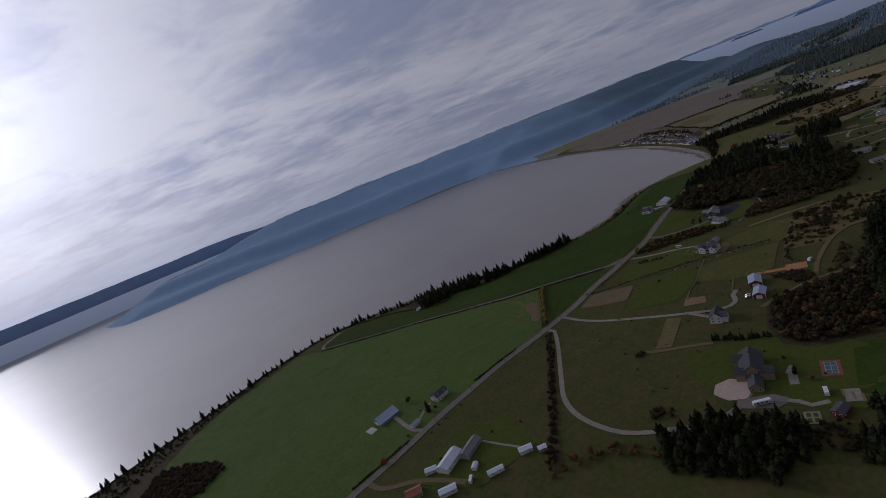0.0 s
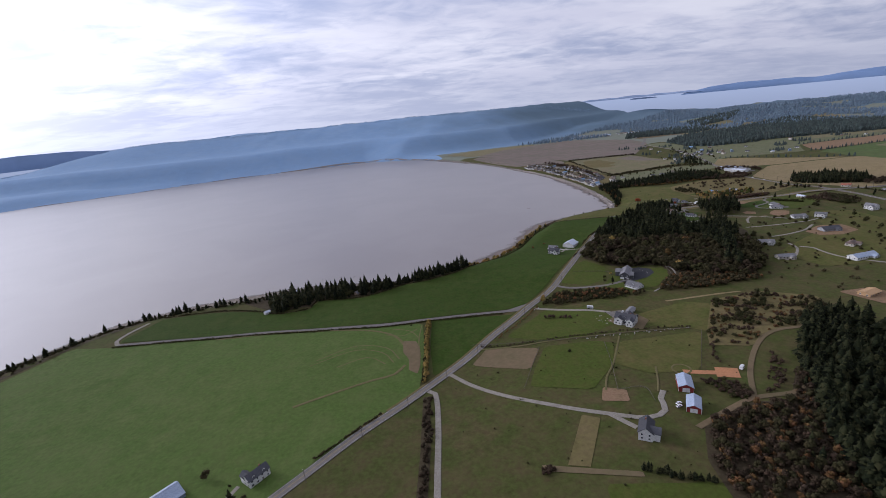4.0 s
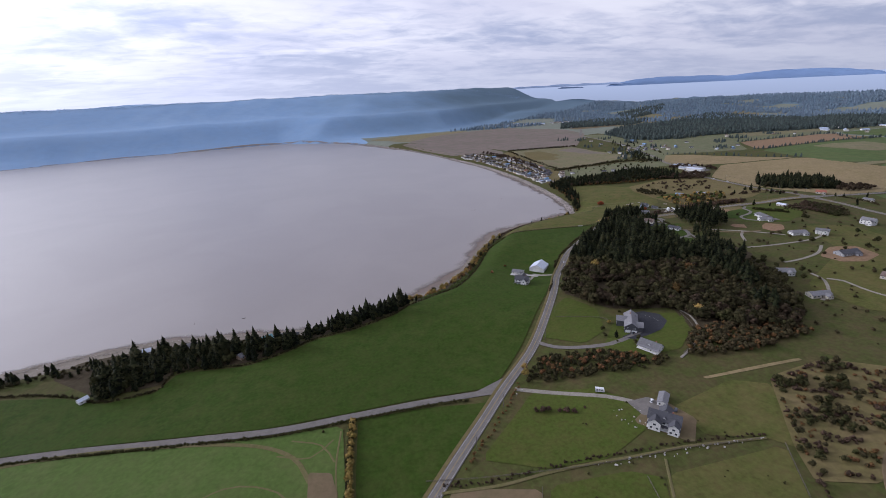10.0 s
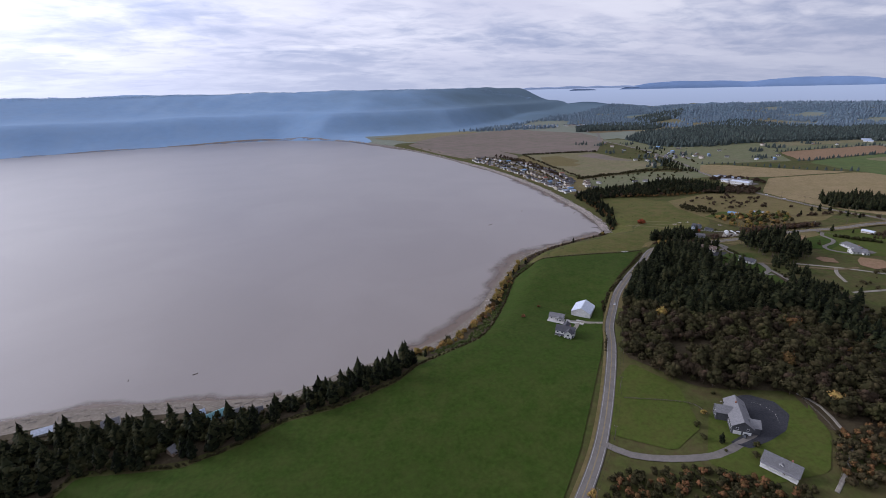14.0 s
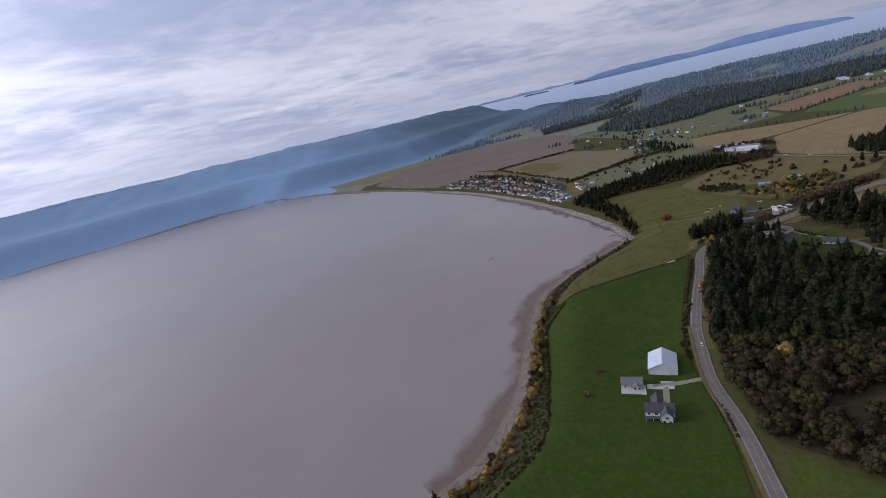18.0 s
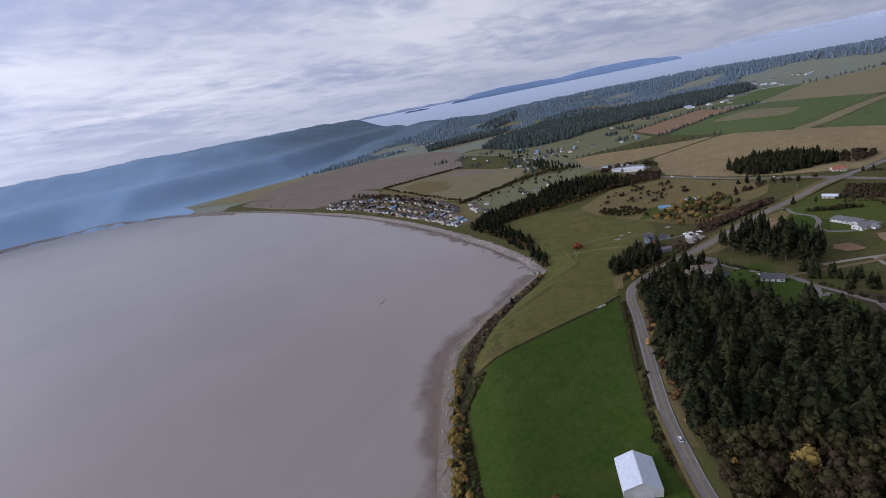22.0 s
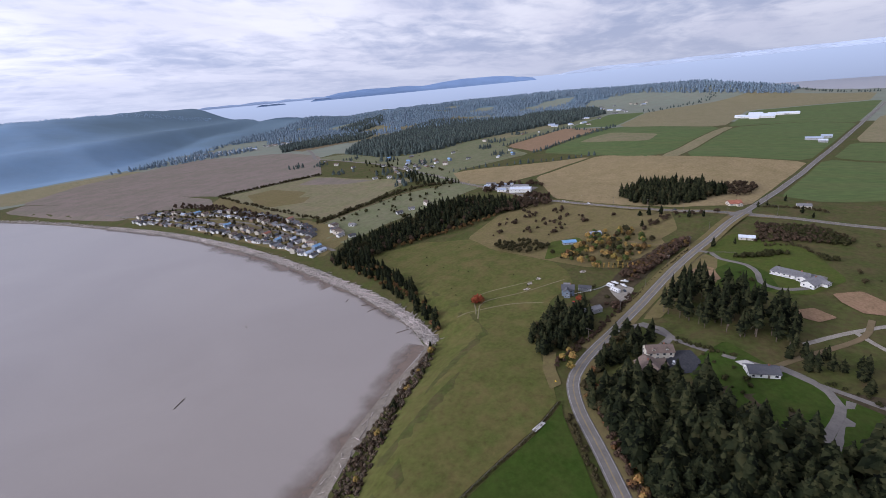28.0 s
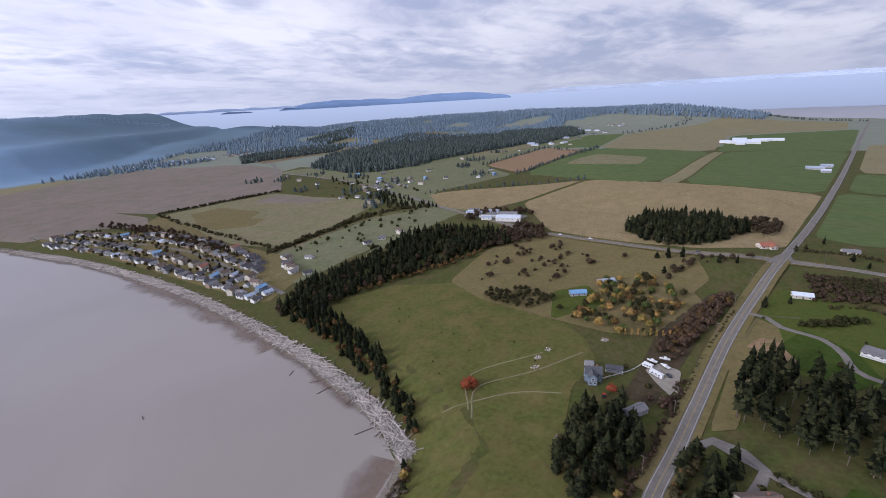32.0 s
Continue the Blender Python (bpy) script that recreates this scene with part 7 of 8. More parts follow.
# farm by the lower road
barn(-150, 412, 41, 23, 12, 4.4, 7.4, BLUEWALL, METALROOF, "long barn with a blue-grey metal roof", doors="x-", lean=3.0)
slab(-164, 398, 41, 8, 12, CONCRETE, "concrete pad at the barn end", lift=0.66)
house(-90, 413, 42, 15, 7.5, WHITE, DARKROOF, "white farmhouse with dark roof and dormers", storeys=2, pitch=0.8, dormers=2, wings=((-5, 5.0, 5, 5),))
barn(-116, 380, 42, 9, 5, 2.8, 4.2, WHITE, METALROOF, "small white shed with a pale metal roof", name="shed")
# farmyard of sheds
barn(-82, 311, 56, 22, 11, 4.2, 6.8, WHITE, WHITEROOF, "long white farm building with a pale roof", name="farm_shed")
barn(-64, 318, 56, 21, 9, 3.6, 5.6, GREYWALL, GREYROOF, "grey-roofed farm building beside the yard", name="farm_shed")
barn(-98, 309, 5, 9, 5, 2.8, 3.6, WHITE, WHITEROOF, "small white outbuilding in the farmyard", name="shed")
barn(-111, 290, 10, 12, 9, 3.2, 5.0, TANWALL, REDROOF, "low shed with a rust-red roof", name="shed")
barn(-84, 281, 10, 13, 6, 3.0, 3.8, WHITE, WHITEROOF, "long white trailer shed in the farmyard", name="shed")
barn(-22, 294, 5, 10, 5, 2.8, 3.5, WHITE, WHITEROOF, "open white animal shelter on the grass", name="shed")
barn(-10, 289, 5, 6, 4, 2.6, 3.2, GREYWALL, WHITEROOF, "small pale-roofed shelter by the ditch", name="shed")
barn(-47, 284, 12, 12, 4, 2.6, 3.2, WHITE, WHITEROOF, "narrow white shed in the farmyard", name="shed")
barn(-62, 296, 70, 6, 3.6, 2.6, 3.2, WHITE, WHITEROOF, "little white shed in the farmyard", name="shed")
barn(-132, 716, 40, 7, 5, 2.8, 4.0, WHITE, WHITEROOF, "small white cabin among the firs", name="cabin")

TEALROOF = material("sea_green_metal_roof", (0.16, 0.36, 0.36), (0.14, 0.32, 0.33), (0.13, 0.27, 0.28), 0.2, 1.5, rough=0.45, spec=0.5)
for x, y, a, l, w, walls, roof, what in ((4, 757, 20, 12, 8, WHITE, TEALROOF, "beach cottage with a sea-green metal roof"), (17, 755, 10, 10, 8, GREYWALL, GREYROOF, "grey beach cottage below the bluff"), (-9, 764, 15, 10, 7, WHITE, METALROOF, "white beach cottage with a pale roof"),
                                         (-15, 728, 40, 9, 7, TANWALL, GREYROOF, "tan cabin among the bluff firs"), (30, 752, 0, 9, 7, BLUEWALL, DARKROOF, "blue-grey beach cottage below the bluff"), (-64, 778, 10, 10, 7, WHITE, GREYROOF, "white beach cottage under the firs"), (-104, 784, 8, 11, 7, CREAM, WHITEROOF, "cream beach cottage with a white roof")):
    house(x, y, a, l, w, walls, roof, what, storeys=1, pitch=0.6, chimney=False, name="cottage", pitch_x=5.5, group="cottages under the bluff")

# red barns, white house by the drive
barn(224, 400, 59, 16.5, 10, 4.2, 6.6, REDWALL, METALROOF, "red board barn with a pale blue metal roof", doors="x-")
barn(212, 376, 52, 14.5, 9, 3.8, 6.0, REDWALL, METALROOF, "smaller red barn with a metal roof", doors="x-")
house(166, 363, 52, 14, 9, WHITE, DARKROOF, "white two-storey house with a black roof", storeys=2, pitch=0.8, wings=((-2, -5.5, 6, 7),))
# large shingled house with paved court
house(146, 290, 60, 24, 14, TANWALL, DARKROOF, "large shingled house with charcoal roofs and gables", storeys=2, pitch=0.75, wings=((-9, -8, 8, 8), (6, 7.5, 6, 8), (-10, 7, 6, 7)), chimney=True, dormers=2)
house(137, 273, 60, 11, 8, TANWALL, DARKROOF, "stone-fronted garage wing of the large house", storeys=1, pitch=0.8, chimney=False, name="garage")
field(PINKPAVE, [(118, 288), (112, 280), (116, 270), (126, 266), (134, 272), (136, 282), (129, 289)], "round pink paved forecourt", 0.4, 2, "pavement", "pavement")
field(ASPHALT, [(120, 268), (140, 262), (146, 252), (134, 250), (118, 260)], "asphalt parking yard", 0.36, 1, "pavement", "pavement")
slab(180.5, 265.5, 57, 17, 10.5, COURTRED, "red surround of a small sports court", "court")
slab(180.5, 265.5, 57, 12.5, 6.2, COURTGREEN, "green sports court", "court", 0.42)
cc, cs = math.cos(radians(57)), math.sin(radians(57))
for o in (-3.1, 3.1, 0):
    slab(180.5 - cs * o, 265.5 + cc * o, 57, 12.5, 0.25, PAINT, "white court line", "court_line", 0.45)
for o in (-6.2, -2.1, 2.1, 6.2):
    slab(180.5 + cc * o, 265.5 + cs * o, 57, 0.25, 6.2, PAINT, "white court line", "court_line", 0.45)
slab(171, 239, 60, 11, 8, GRAVEL, "pale gravel floor of the kitchen garden")
for x, y in ((168.5, 243), (171, 238.5), (173.4, 234.5)):
    slab(x, y, 60, 6.5, 1.3, SOIL, "long raised planting bed", "planting_bed", 0.5)
slab(143.5, 234.5, 60, 10, 8, GRAVEL, "square gravel plot with planting beds")
for dxb, dyb in ((-2.2, -1.7), (2.2, -1.7), (-2.2, 1.7), (2.2, 1.7)):
    slab(143.5 + dxb * 0.5 - dyb * 0.87, 234.5 + dxb * 0.87 + dyb * 0.5, 60, 3.2, 2.2, LAWN, "square planting bed", "planting_bed", 0.5)
house(157, 231, 30, 9, 6, REDWALL, DARKROOF, "dark red garden shed", chimney=False, name="shed")
slab(163, 277, 40, 9, 4, GRAVEL, "gravel terrace behind the large house")
slab(158, 268, 60, 12, 5, GRAVEL, "gravel terrace in the garden")

# hillside house and its annexe
hillside = house(314, 616, 50, 26, 11, DARKWALL, GREYROOF, "grey-roofed hillside house with white garage doors", storeys=2, pitch=0.7, wings=((2, 8, 8, 8), (-7, -7, 5, 8)), dormers=2)
house(302, 580, -68, 17, 9, WHITE, GREYROOF, "long grey-roofed annexe with white trim and dormer", storeys=1, pitch=0.8, dormers=1, porch=True)
for k in (-2.6, 2.6):
    part("garage_door", box(-13.14, -13.005, k - 2.1, k + 2.1, 0.0, 2.5), TRIM, hillside, "white panelled garage door")
field(DARKPAVE, [(294, 604), (300, 596), (316, 596), (332, 598), (346, 606), (349, 618), (341, 630), (328, 634), (318, 622), (308, 606)], "dark asphalt forecourt", 0.42, 1, "pavement", "pavement")
# white house with many gables
house(246, 510, -52, 19, 10, WHITE, DARKROOF, "large white house with many dark gables", storeys=2, pitch=0.75, wings=((-5, -6, 5, 7), (6, -6, 5, 6), (0, 6.5, 6, 8)), dormers=1, porch=True)
house(262, 527, 38, 12, 6, WHITE, GREYROOF, "white garage block beside the gabled house", storeys=1, chimney=False, name="garage")
field(ASPHALT, [(240, 537), (256, 535), (262, 522), (252, 514), (240, 522)], "pale concrete yard", 0.42, 1, "pavement", "pavement")

# houses on the open slope to the east
SLOPE = ((456, 627, -30, 22, 10, WHITE, GREYROOF), (511, 583, -15, 20, 9, CREAM, GREYROOF), (529, 631, -30, 22, 10, WHITE, GREYROOF), (483, 640, 20, 14, 9, GREYWALL, GREYROOF), (514, 657, -30, 16, 9, CREAM, BROWNROOF),
         (632, 629, -10, 24, 12, GREYWALL, DARKROOF), (666, 704, -20, 20, 10, WHITE, GREYROOF), (685, 762, -30, 16, 9, WHITE, GREYROOF), (574, 542, 0, 30, 12, WHITE, METALROOF), (600, 575, 20, 14, 9, CREAM, BROWNROOF))
for k, (x, y, a, l, w, wl, rf) in enumerate(SLOPE):
    house(x, y, a, l, w, wl, rf, ("white" if wl is WHITE else "cream" if wl is CREAM else "grey") + " single-storey house on the open slope", pitch=0.5, wings=((l * 0.25, -w / 2 - 1.5, 5, 6),), hip=2.0 if k % 3 == 0 else 0, group="houses on the slope")
house(481, 465, 10, 18, 11, TIMBER, TIMBER, "timber frame of a house under construction", pitch=0.3, chimney=False)
# ranch house on its drive, white house, red-roofed house
house(699, 774, -113, 26, 8.5, WHITE, GREYROOF, "big white ranch house with a grey roof and gallery", storeys=1, pitch=0.5, wings=((9, -5.5, 5, 7),), porch=True, hip=2.0)
field(ASPHALT, [(686, 762), (690, 754), (702, 752), (706, 760), (696, 766)], "asphalt court of the ranch house", 0.44, 2, "pavement", "pavement")
house(785, 806, -85, 13, 7, CREAM, WHITEROOF, "small cream shed with a pale roof on the slope", chimney=False, name="shed")
house(903, 822, -60, 14, 10, CREAM, REDROOF, "house with a bright red tiled roof", pitch=0.55, wings=((3, -6, 5, 6),))
house(908, 756, -85, 13, 8, CREAM, GREYROOF, "low grey-roofed house by the highway")
house(746, 968, -60, 14, 8, GREYWALL, BLUEROOF, "house with a bright blue metal roof")
house(778, 950, -50, 14, 9, GREYWALL, METALROOF, "pale-roofed house among autumn trees")
# white farm across the crossroads
house(690, 690, -60, 14, 9, WHITE, GREYROOF, "white house with several gables on the grass plain", storeys=2, wings=((3, -6, 5, 6),))
house(785, 690, -85, 16, 9, WHITE, GREYROOF, "white two-storey farmhouse near the crossroads", storeys=2, pitch=0.7, wings=((4, -6, 6, 6),))
# houses among the firs
house(553, 846, -60, 16, 9, CREAM, BROWNROOF, "brown-roofed house with dormers among firs", storeys=2, pitch=0.6, dormers=2)
house(530, 845, 40, 20, 12, TANWALL, BROWNROOF, "rambling shingle house with a tan roof among firs", storeys=2, pitch=0.6, wings=((5, -7, 6, 8), (-6, 7, 6, 8)))
field(DARKPAVE, [(546, 850), (560, 840), (563, 829), (550, 822), (538, 825), (535, 832), (543, 841)], "dark asphalt court between the houses", 0.5, 1, "pavement", "pavement")
house(549, 793, -70, 15, 9, WHITE, DARKROOF, "white cottage with a charcoal roof", pitch=0.5)
field(CONCRETE, [(556, 806), (560, 800), (556, 794), (550, 799)], "pale parking apron of the cottage", 0.52, 1, "pavement", "pavement")
house(499, 780, -40, 12, 8, GREYWALL, DARKROOF, "dark-roofed house hidden among firs")
house(496, 745, -20, 12, 8, CREAM, GREYROOF, "grey-roofed house at the wood's edge")
# farmhouse in the meadow
house(622, 927, -70, 10, 7, BLUEWALL, DARKROOF, "blue-grey two-storey farmhouse with white trim", storeys=2, pitch=0.9, wings=((-1, -5, 5, 5),))
barn(634, 932, -70, 5, 4, 2.8, 4.4, GREYWALL, GREYROOF, "small grey shed behind the farmhouse", name="shed")
barn(636, 917, -80, 10, 5, 2.6, 3.8, GREYWALL, DARKROOF, "dark-roofed garden shed by the farmhouse", name="shed")
barn(598, 899, -35, 12, 6, 3.0, 4.6, GREYWALL, GREYROOF, "grey-roofed workshop by the road", name="workshop")
field(GRAVEL, [(622, 884), (634, 880), (650, 880), (656, 892), (645, 900), (632, 892)], "pale gravel yard with parked trailers", 0.4, 1, "pavement", "pavement")

# plant buildings beyond the firs, dairy on the plain
for px, py, l, w, tall, roof in ((952, 1118, 34, 18, 5.5, WHITEROOF), (974, 1128, 26, 14, 5, GREYROOF), (962, 1152, 30, 13, 4.5, GREYROOF), (984, 1158, 20, 12, 4, METALROOF), (968, 1180, 24, 11, 4, METALROOF), (948, 1150, 14, 10, 3.6, METALROOF), (986, 1190, 16, 9, 3.6, GREYROOF)):
    barn(px, py, -76, l, w, tall, tall + 1.2, WHITE, roof, "low white industrial building with a shallow roof", name="plant_building", group="plant buildings")
field(ASPHALT, [(938, 1104), (985, 1100), (1000, 1180), (985, 1200), (950, 1190)], "asphalt yard of the plant", 0.3, 1, "pavement", "pavement")
for dxp, dyp, l, w, e in ((0, 0, 62, 22, 5), (-40, 26, 46, 18, 5), (-52, -16, 34, 16, 5), (24, -36, 40, 16, 5), (52, 14, 36, 18, 5), (-22, 52, 26, 14, 5), (36, -66, 54, 13, 5), (-84, 16, 22, 12, 4)):
    barn(1960 + dxp, 800 + dyp, -94, l, w, e, e + 3.2, WHITE, WHITEROOF, "long white dairy barn on the plain", name="dairy_barn", group="dairy barns")
for x, y, l, m in ((1442, 712, 28, METALROOF), (1414, 700, 14, WHITEROOF), (1475, 690, 18, METALROOF)):
    barn(x, y, -94, l, 12, 4, 6, GREYWALL, m, "grey farm shed beside the straight road", name="farm_shed")

# cottages of the village on the spit
rv = random.Random(77)
COTTAGES = []
for k, (wl, rf, what) in enumerate(((WHITE, GREYROOF, "white cottage with a grey roof"), (CREAM, BROWNROOF, "cream cottage with a brown roof"), (GREYWALL, DARKROOF, "grey cottage with a dark roof"), (WHITE, METALROOF, "white cottage with a pale metal roof"),
                                    (BLUEWALL, BLUEROOF, "cottage with a blue metal roof"), (TANWALL, GREYROOF, "tan cottage with a grey roof"), (WHITE, DARKROOF, "white cottage with a dark roof"), (CREAM, REDROOF, "cottage with a rust-red roof"))):
    COTTAGES.append(house(655 + 14 * (k % 2), 1300 + 15 * k, 10, 10 + k % 3, 7 + 0.5 * (k % 2), wl, rf, what + " in the beach village", storeys=1 + (k % 3 == 1), pitch=0.5, chimney=k % 2 == 0, porch=False, pitch_x=5.5, name="cottage", group="beach village"))
rows_of = (([(632, 1262), (645, 1355), (652, 1454), (652, 1600), (635, 1760)], 0), ([(650, 1262), (668, 1355), (676, 1454), (674, 1600), (652, 1770)], 0), ([(690, 1330), (712, 1430), (720, 1520), (710, 1620), (676, 1790)], 0),
           ([(712, 1350), (738, 1440), (744, 1530), (730, 1640)], 0), ([(700, 1280), (740, 1340)], 0))
weights = (4, 4, 7, 1.0, 0.7, 4, 6, 0.5)
for pts, _ in rows_of:
    for p in spline(pts, 9.5):
        x, y = p.x + rv.uniform(-3, 3), p.y + rv.uniform(-2, 2)
        if any((x - o.matrix_basis.translation.x) ** 2 + (y - o.matrix_basis.translation.y) ** 2 < 68 for o in COTTAGES) or rv.random() < 0.05:
            continue
        c = rv.choices(COTTAGES[:8], weights)[0]
        COTTAGES.append(copy_thing(c, pose(x, y, hz(x, y) + 0.25, 0, 0, rv.choice((0, 90, 90, 0, 180)) + rv.uniform(-10, 14))))
# scattered far houses


def far_house(x, y, l, w, walls, roof, label):
    root = placed("house", x, y, 20, label, "house", "town under the ridge")
    part("wall", gabled(l, w, -0.9, 3.0, 3.0 + 0.24 * w), walls, root)
    part("roof", gable_roof(l, w, 3.0, 3.1 + 0.25 * w), roof, root)
    for s, side in ((-1, "y-"), (1, "y+")):
        window(root, 0.8, s * w / 2, 1.5, 2.4, 1.3, side)
    return root


FAR_KINDS = [far_house(1240, 2690, 15, 9, WHITE, GREYROOF, "white house with a grey roof under the ridge"), far_house(1300, 2650, 18, 10, CREAM, BROWNROOF, "cream house with a brown roof under the ridge"),
             far_house(1370, 2640, 14, 9, GREYWALL, DARKROOF, "grey house with a dark roof under the ridge"), far_house(1450, 2600, 24, 12, WHITE, METALROOF, "long white building with a metal roof under the ridge")]
FAR_HOUSES = [(745, 1300), (705, 1262), (835, 1255), (860, 1242), (812, 1262), (1010, 1420), (1050, 1480), (1035, 1510), (1120, 1450), (1135, 1420), (1160, 1400), (1180, 1440), (1150, 1480), (1210, 1420), (1230, 1380), (1170, 1520),
              (1320, 1480), (1250, 1310), (1290, 1290), (1360, 1330), (1500, 1480), (1640, 1420), (1700, 1390), (1240, 1640), (1160, 1590), (1200, 1850), (1433, 2267), (1160, 1762), (1135, 1675), (1390, 1738), (1271, 1585), (1201, 1540), (1110, 1470), (1128, 1492), (1148, 1510), (1120, 1520), (1098, 1500), (1166, 1470), (1190, 1490), (1140, 1440), (1085, 1480), (1215, 1465)]
for x, y in FAR_HOUSES:
    c = rv.choices(COTTAGES[:8], weights)[0]
    tagged(copy_thing(c, pose(x, y, hz(x, y) + 0.25, 0, 0, rv.uniform(0, 180))), group="farmland houses")
for k in range(46):
    u = rv.random()
    x, y = 1230 + 390 * u + rv.uniform(-30, 30), 2680 - 150 * u + rv.uniform(-50, 50)
    tagged(copy_thing(rv.choice(FAR_KINDS), pose(x, y, hz(x, y) + 0.25, 0, 0, rv.uniform(0, 180))), group="town under the ridge")
for k in range(34):
    x, y = 1950 + rv.uniform(-100, 900), 1330 + rv.uniform(-60, 160)
    tagged(copy_thing(rv.choice(FAR_KINDS), pose(x, y, hz(x, y) + 0.25, 0, 0, rv.uniform(0, 180))), group="houses beyond the plain")


# ---- vehicles ----
def wheel_bm(r, w):
    bm = bmesh.new()
    bmesh.ops.create_cone(bm, cap_ends=True, segments=14, radius1=r, radius2=r, depth=w)
    bmesh.ops.rotate(bm, verts=bm.verts[:], matrix=Matrix.Rotation(math.pi / 2, 3, "X"))
    bmesh.ops.bevel(bm, geom=[e for e in bm.edges if abs(e.verts[0].co.y - e.verts[1].co.y) < 1e-5], offset=0.04, segments=1, affect="EDGES")
    return bm


def profile(points, width, taper=0.0):
    """A side view drawn in x and z, given a width; the upper points drawn in by taper."""
    bm = bmesh.new()
    top = max(z for _, z in points)
    low = min(z for _, z in points)
    sides = []
    for s in (-1, 1):
        sides.append([bm.verts.new((x, s * (width / 2 - taper * max(0, (z - low) / (top - low) - 0.5)), z)) for x, z in points])
    bm.faces.new(sides[0])
    bm.faces.new(sides[1][::-1])
    n = len(points)
    for i in range(n):
        bm.faces.new((sides[0][i], sides[1][i], sides[1][(i + 1) % n], sides[0][(i + 1) % n]))
    bmesh.ops.recalc_face_normals(bm, faces=bm.faces[:])
    return bm


def car(x, y, turn, paint, label, lift=0.5):
    root = placed("car", x, y, turn, label, "car", lift=lift)
    part("body", profile([(-2.2, 0.3), (2.2, 0.3), (2.25, 0.75), (1.2, 0.92), (-2.1, 0.95), (-2.25, 0.6)], 1.8), paint, root)
    part("cabin", profile([(-1.9, 0.93), (1.15, 0.9), (0.45, 1.45), (-1.5, 1.48)], 1.66, 0.35), GLASS, root)
    part("roof_panel", box(-1.4, 0.4, -0.62, 0.62, 1.46, 1.53), paint, root)
    for wx in (-1.4, 1.4):
        for wy in (-0.85, 0.85):
            bm = wheel_bm(0.33, 0.22)
            bmesh.ops.translate(bm, verts=bm.verts[:], vec=(wx, wy, 0.33))
            part("wheel", bm, TYRE, root)
    for s in (-0.6, 0.6):
        part("headlight", box(2.2, 2.27, s - 0.2, s + 0.2, 0.62, 0.74), TRIM, root)
    return root


def camper(x, y, turn, l, label, lift=0.45, kind="motorhome"):
    root = placed(kind, x, y, turn, label, kind, lift=lift)
    part("body", profile([(-l / 2, 0.6), (l / 2 - 0.3, 0.6), (l / 2, 1.2), (l / 2 - 0.7, 3.1), (-l / 2, 3.1)], 2.4, 0.1), CARWHITE, root)
    part("stripe", box(-l / 2 + 0.1, l / 2 - 0.5, -1.225, 1.225, 1.3, 1.55), CARDARK, root, "dark painted stripe")
    part("roof_unit", box(-0.5, 0.5, -0.4, 0.4, 3.1, 3.4), TRIM, root)
    for k in range(3):
        for s in (-1, 1):
            px = -l / 2 + l * (k + 0.8) / 4
            part("window", box(px - 0.5, px + 0.5, min(s * 1.2, s * 1.23), max(s * 1.2, s * 1.23), 1.8, 2.5), GLASS, root)
    for wx in (-l * 0.28, l * 0.3):
        for wy in (-1.1, 1.1):
            bm = wheel_bm(0.42, 0.26)
            bmesh.ops.translate(bm, verts=bm.verts[:], vec=(wx, wy, 0.42))
            part("wheel", bm, TYRE, root)
    return root


def boat(x, y, turn, label):
    root = placed("boat", x, y, turn, label, "boat", lift=0.4)
    bm = bmesh.new()
    rings = []
    for k in range(7):
        u = k / 6
        w = 1.15 * (1 - max(0, u - 0.45) ** 2 * 3.0)
        rings.append([bm.verts.new((-3 + 6.4 * u, s * w * a, z + 0.5 * u * u)) for s, a, z in ((-1, 1, 1.5), (-1, 0.7, 0.9), (0, 0, 0.6), (1, 0.7, 0.9), (1, 1, 1.5))])
    for a, b in zip(rings, rings[1:]):
        for i in range(4):
            bm.faces.new((a[i], b[i], b[i + 1], a[i + 1]))
    for a, b in zip(rings, rings[1:]):
        bm.faces.new((a[0], a[4], b[4], b[0]))
    bm.faces.new(rings[0])
    bm.faces.new(rings[-1][::-1])
    bmesh.ops.recalc_face_normals(bm, faces=bm.faces[:])
    part("hull", bm, CARWHITE, root)
    part("cabin", profile([(-1, 1.55), (1.2, 1.7), (0.6, 2.6), (-0.9, 2.6)], 1.6, 0.3), CARWHITE, root)
    part("windscreen", profile([(0.62, 1.75), (1.25, 1.75), (0.66, 2.5)], 1.5, 0.2), GLASS, root)
    part("trailer_frame", box(-3.2, 3.8, -0.5, 0.5, 0.4, 0.55), POST, root)
    for wy in (-1.0, 1.0):
        bm = wheel_bm(0.33, 0.22)
        bmesh.ops.translate(bm, verts=bm.verts[:], vec=(-0.8, wy, 0.33))
        part("wheel", bm, TYRE, root)
    return root


car(357, 779, 43, CARWHITE, "white car parked on the road shoulder")
car(905, 1030, -105, CARWHITE, "white car on the highway", 0.6)
car(898, 992, -103, CARWHITE, "white van on the highway", 0.6)
car(868, 880, -100, CARDARK, "dark car on the highway", 0.6)
car(205, 382, 10, CARWHITE, "white car parked by the barn")
car(203, 379, 10, CARWHITE, "white pickup parked by the barn")
car(306, 604, 20, CARDARK, "dark car on the forecourt")
car(262, 516, 40, CARDARK, "dark car in the concrete yard")
car(255, 530, 35, CARWHITE, "white car in the concrete yard")
car(642, 886, 30, CARDARK, "dark car on the gravel yard")
car(546, 836, 0, CARWHITE, "white car between the houses")
camper(130, 257, -8, 11.0, "large white motorhome with a dark stripe")
camper(232, 555, -35, 6.5, "white box trailer beside the drive", kind="trailer")
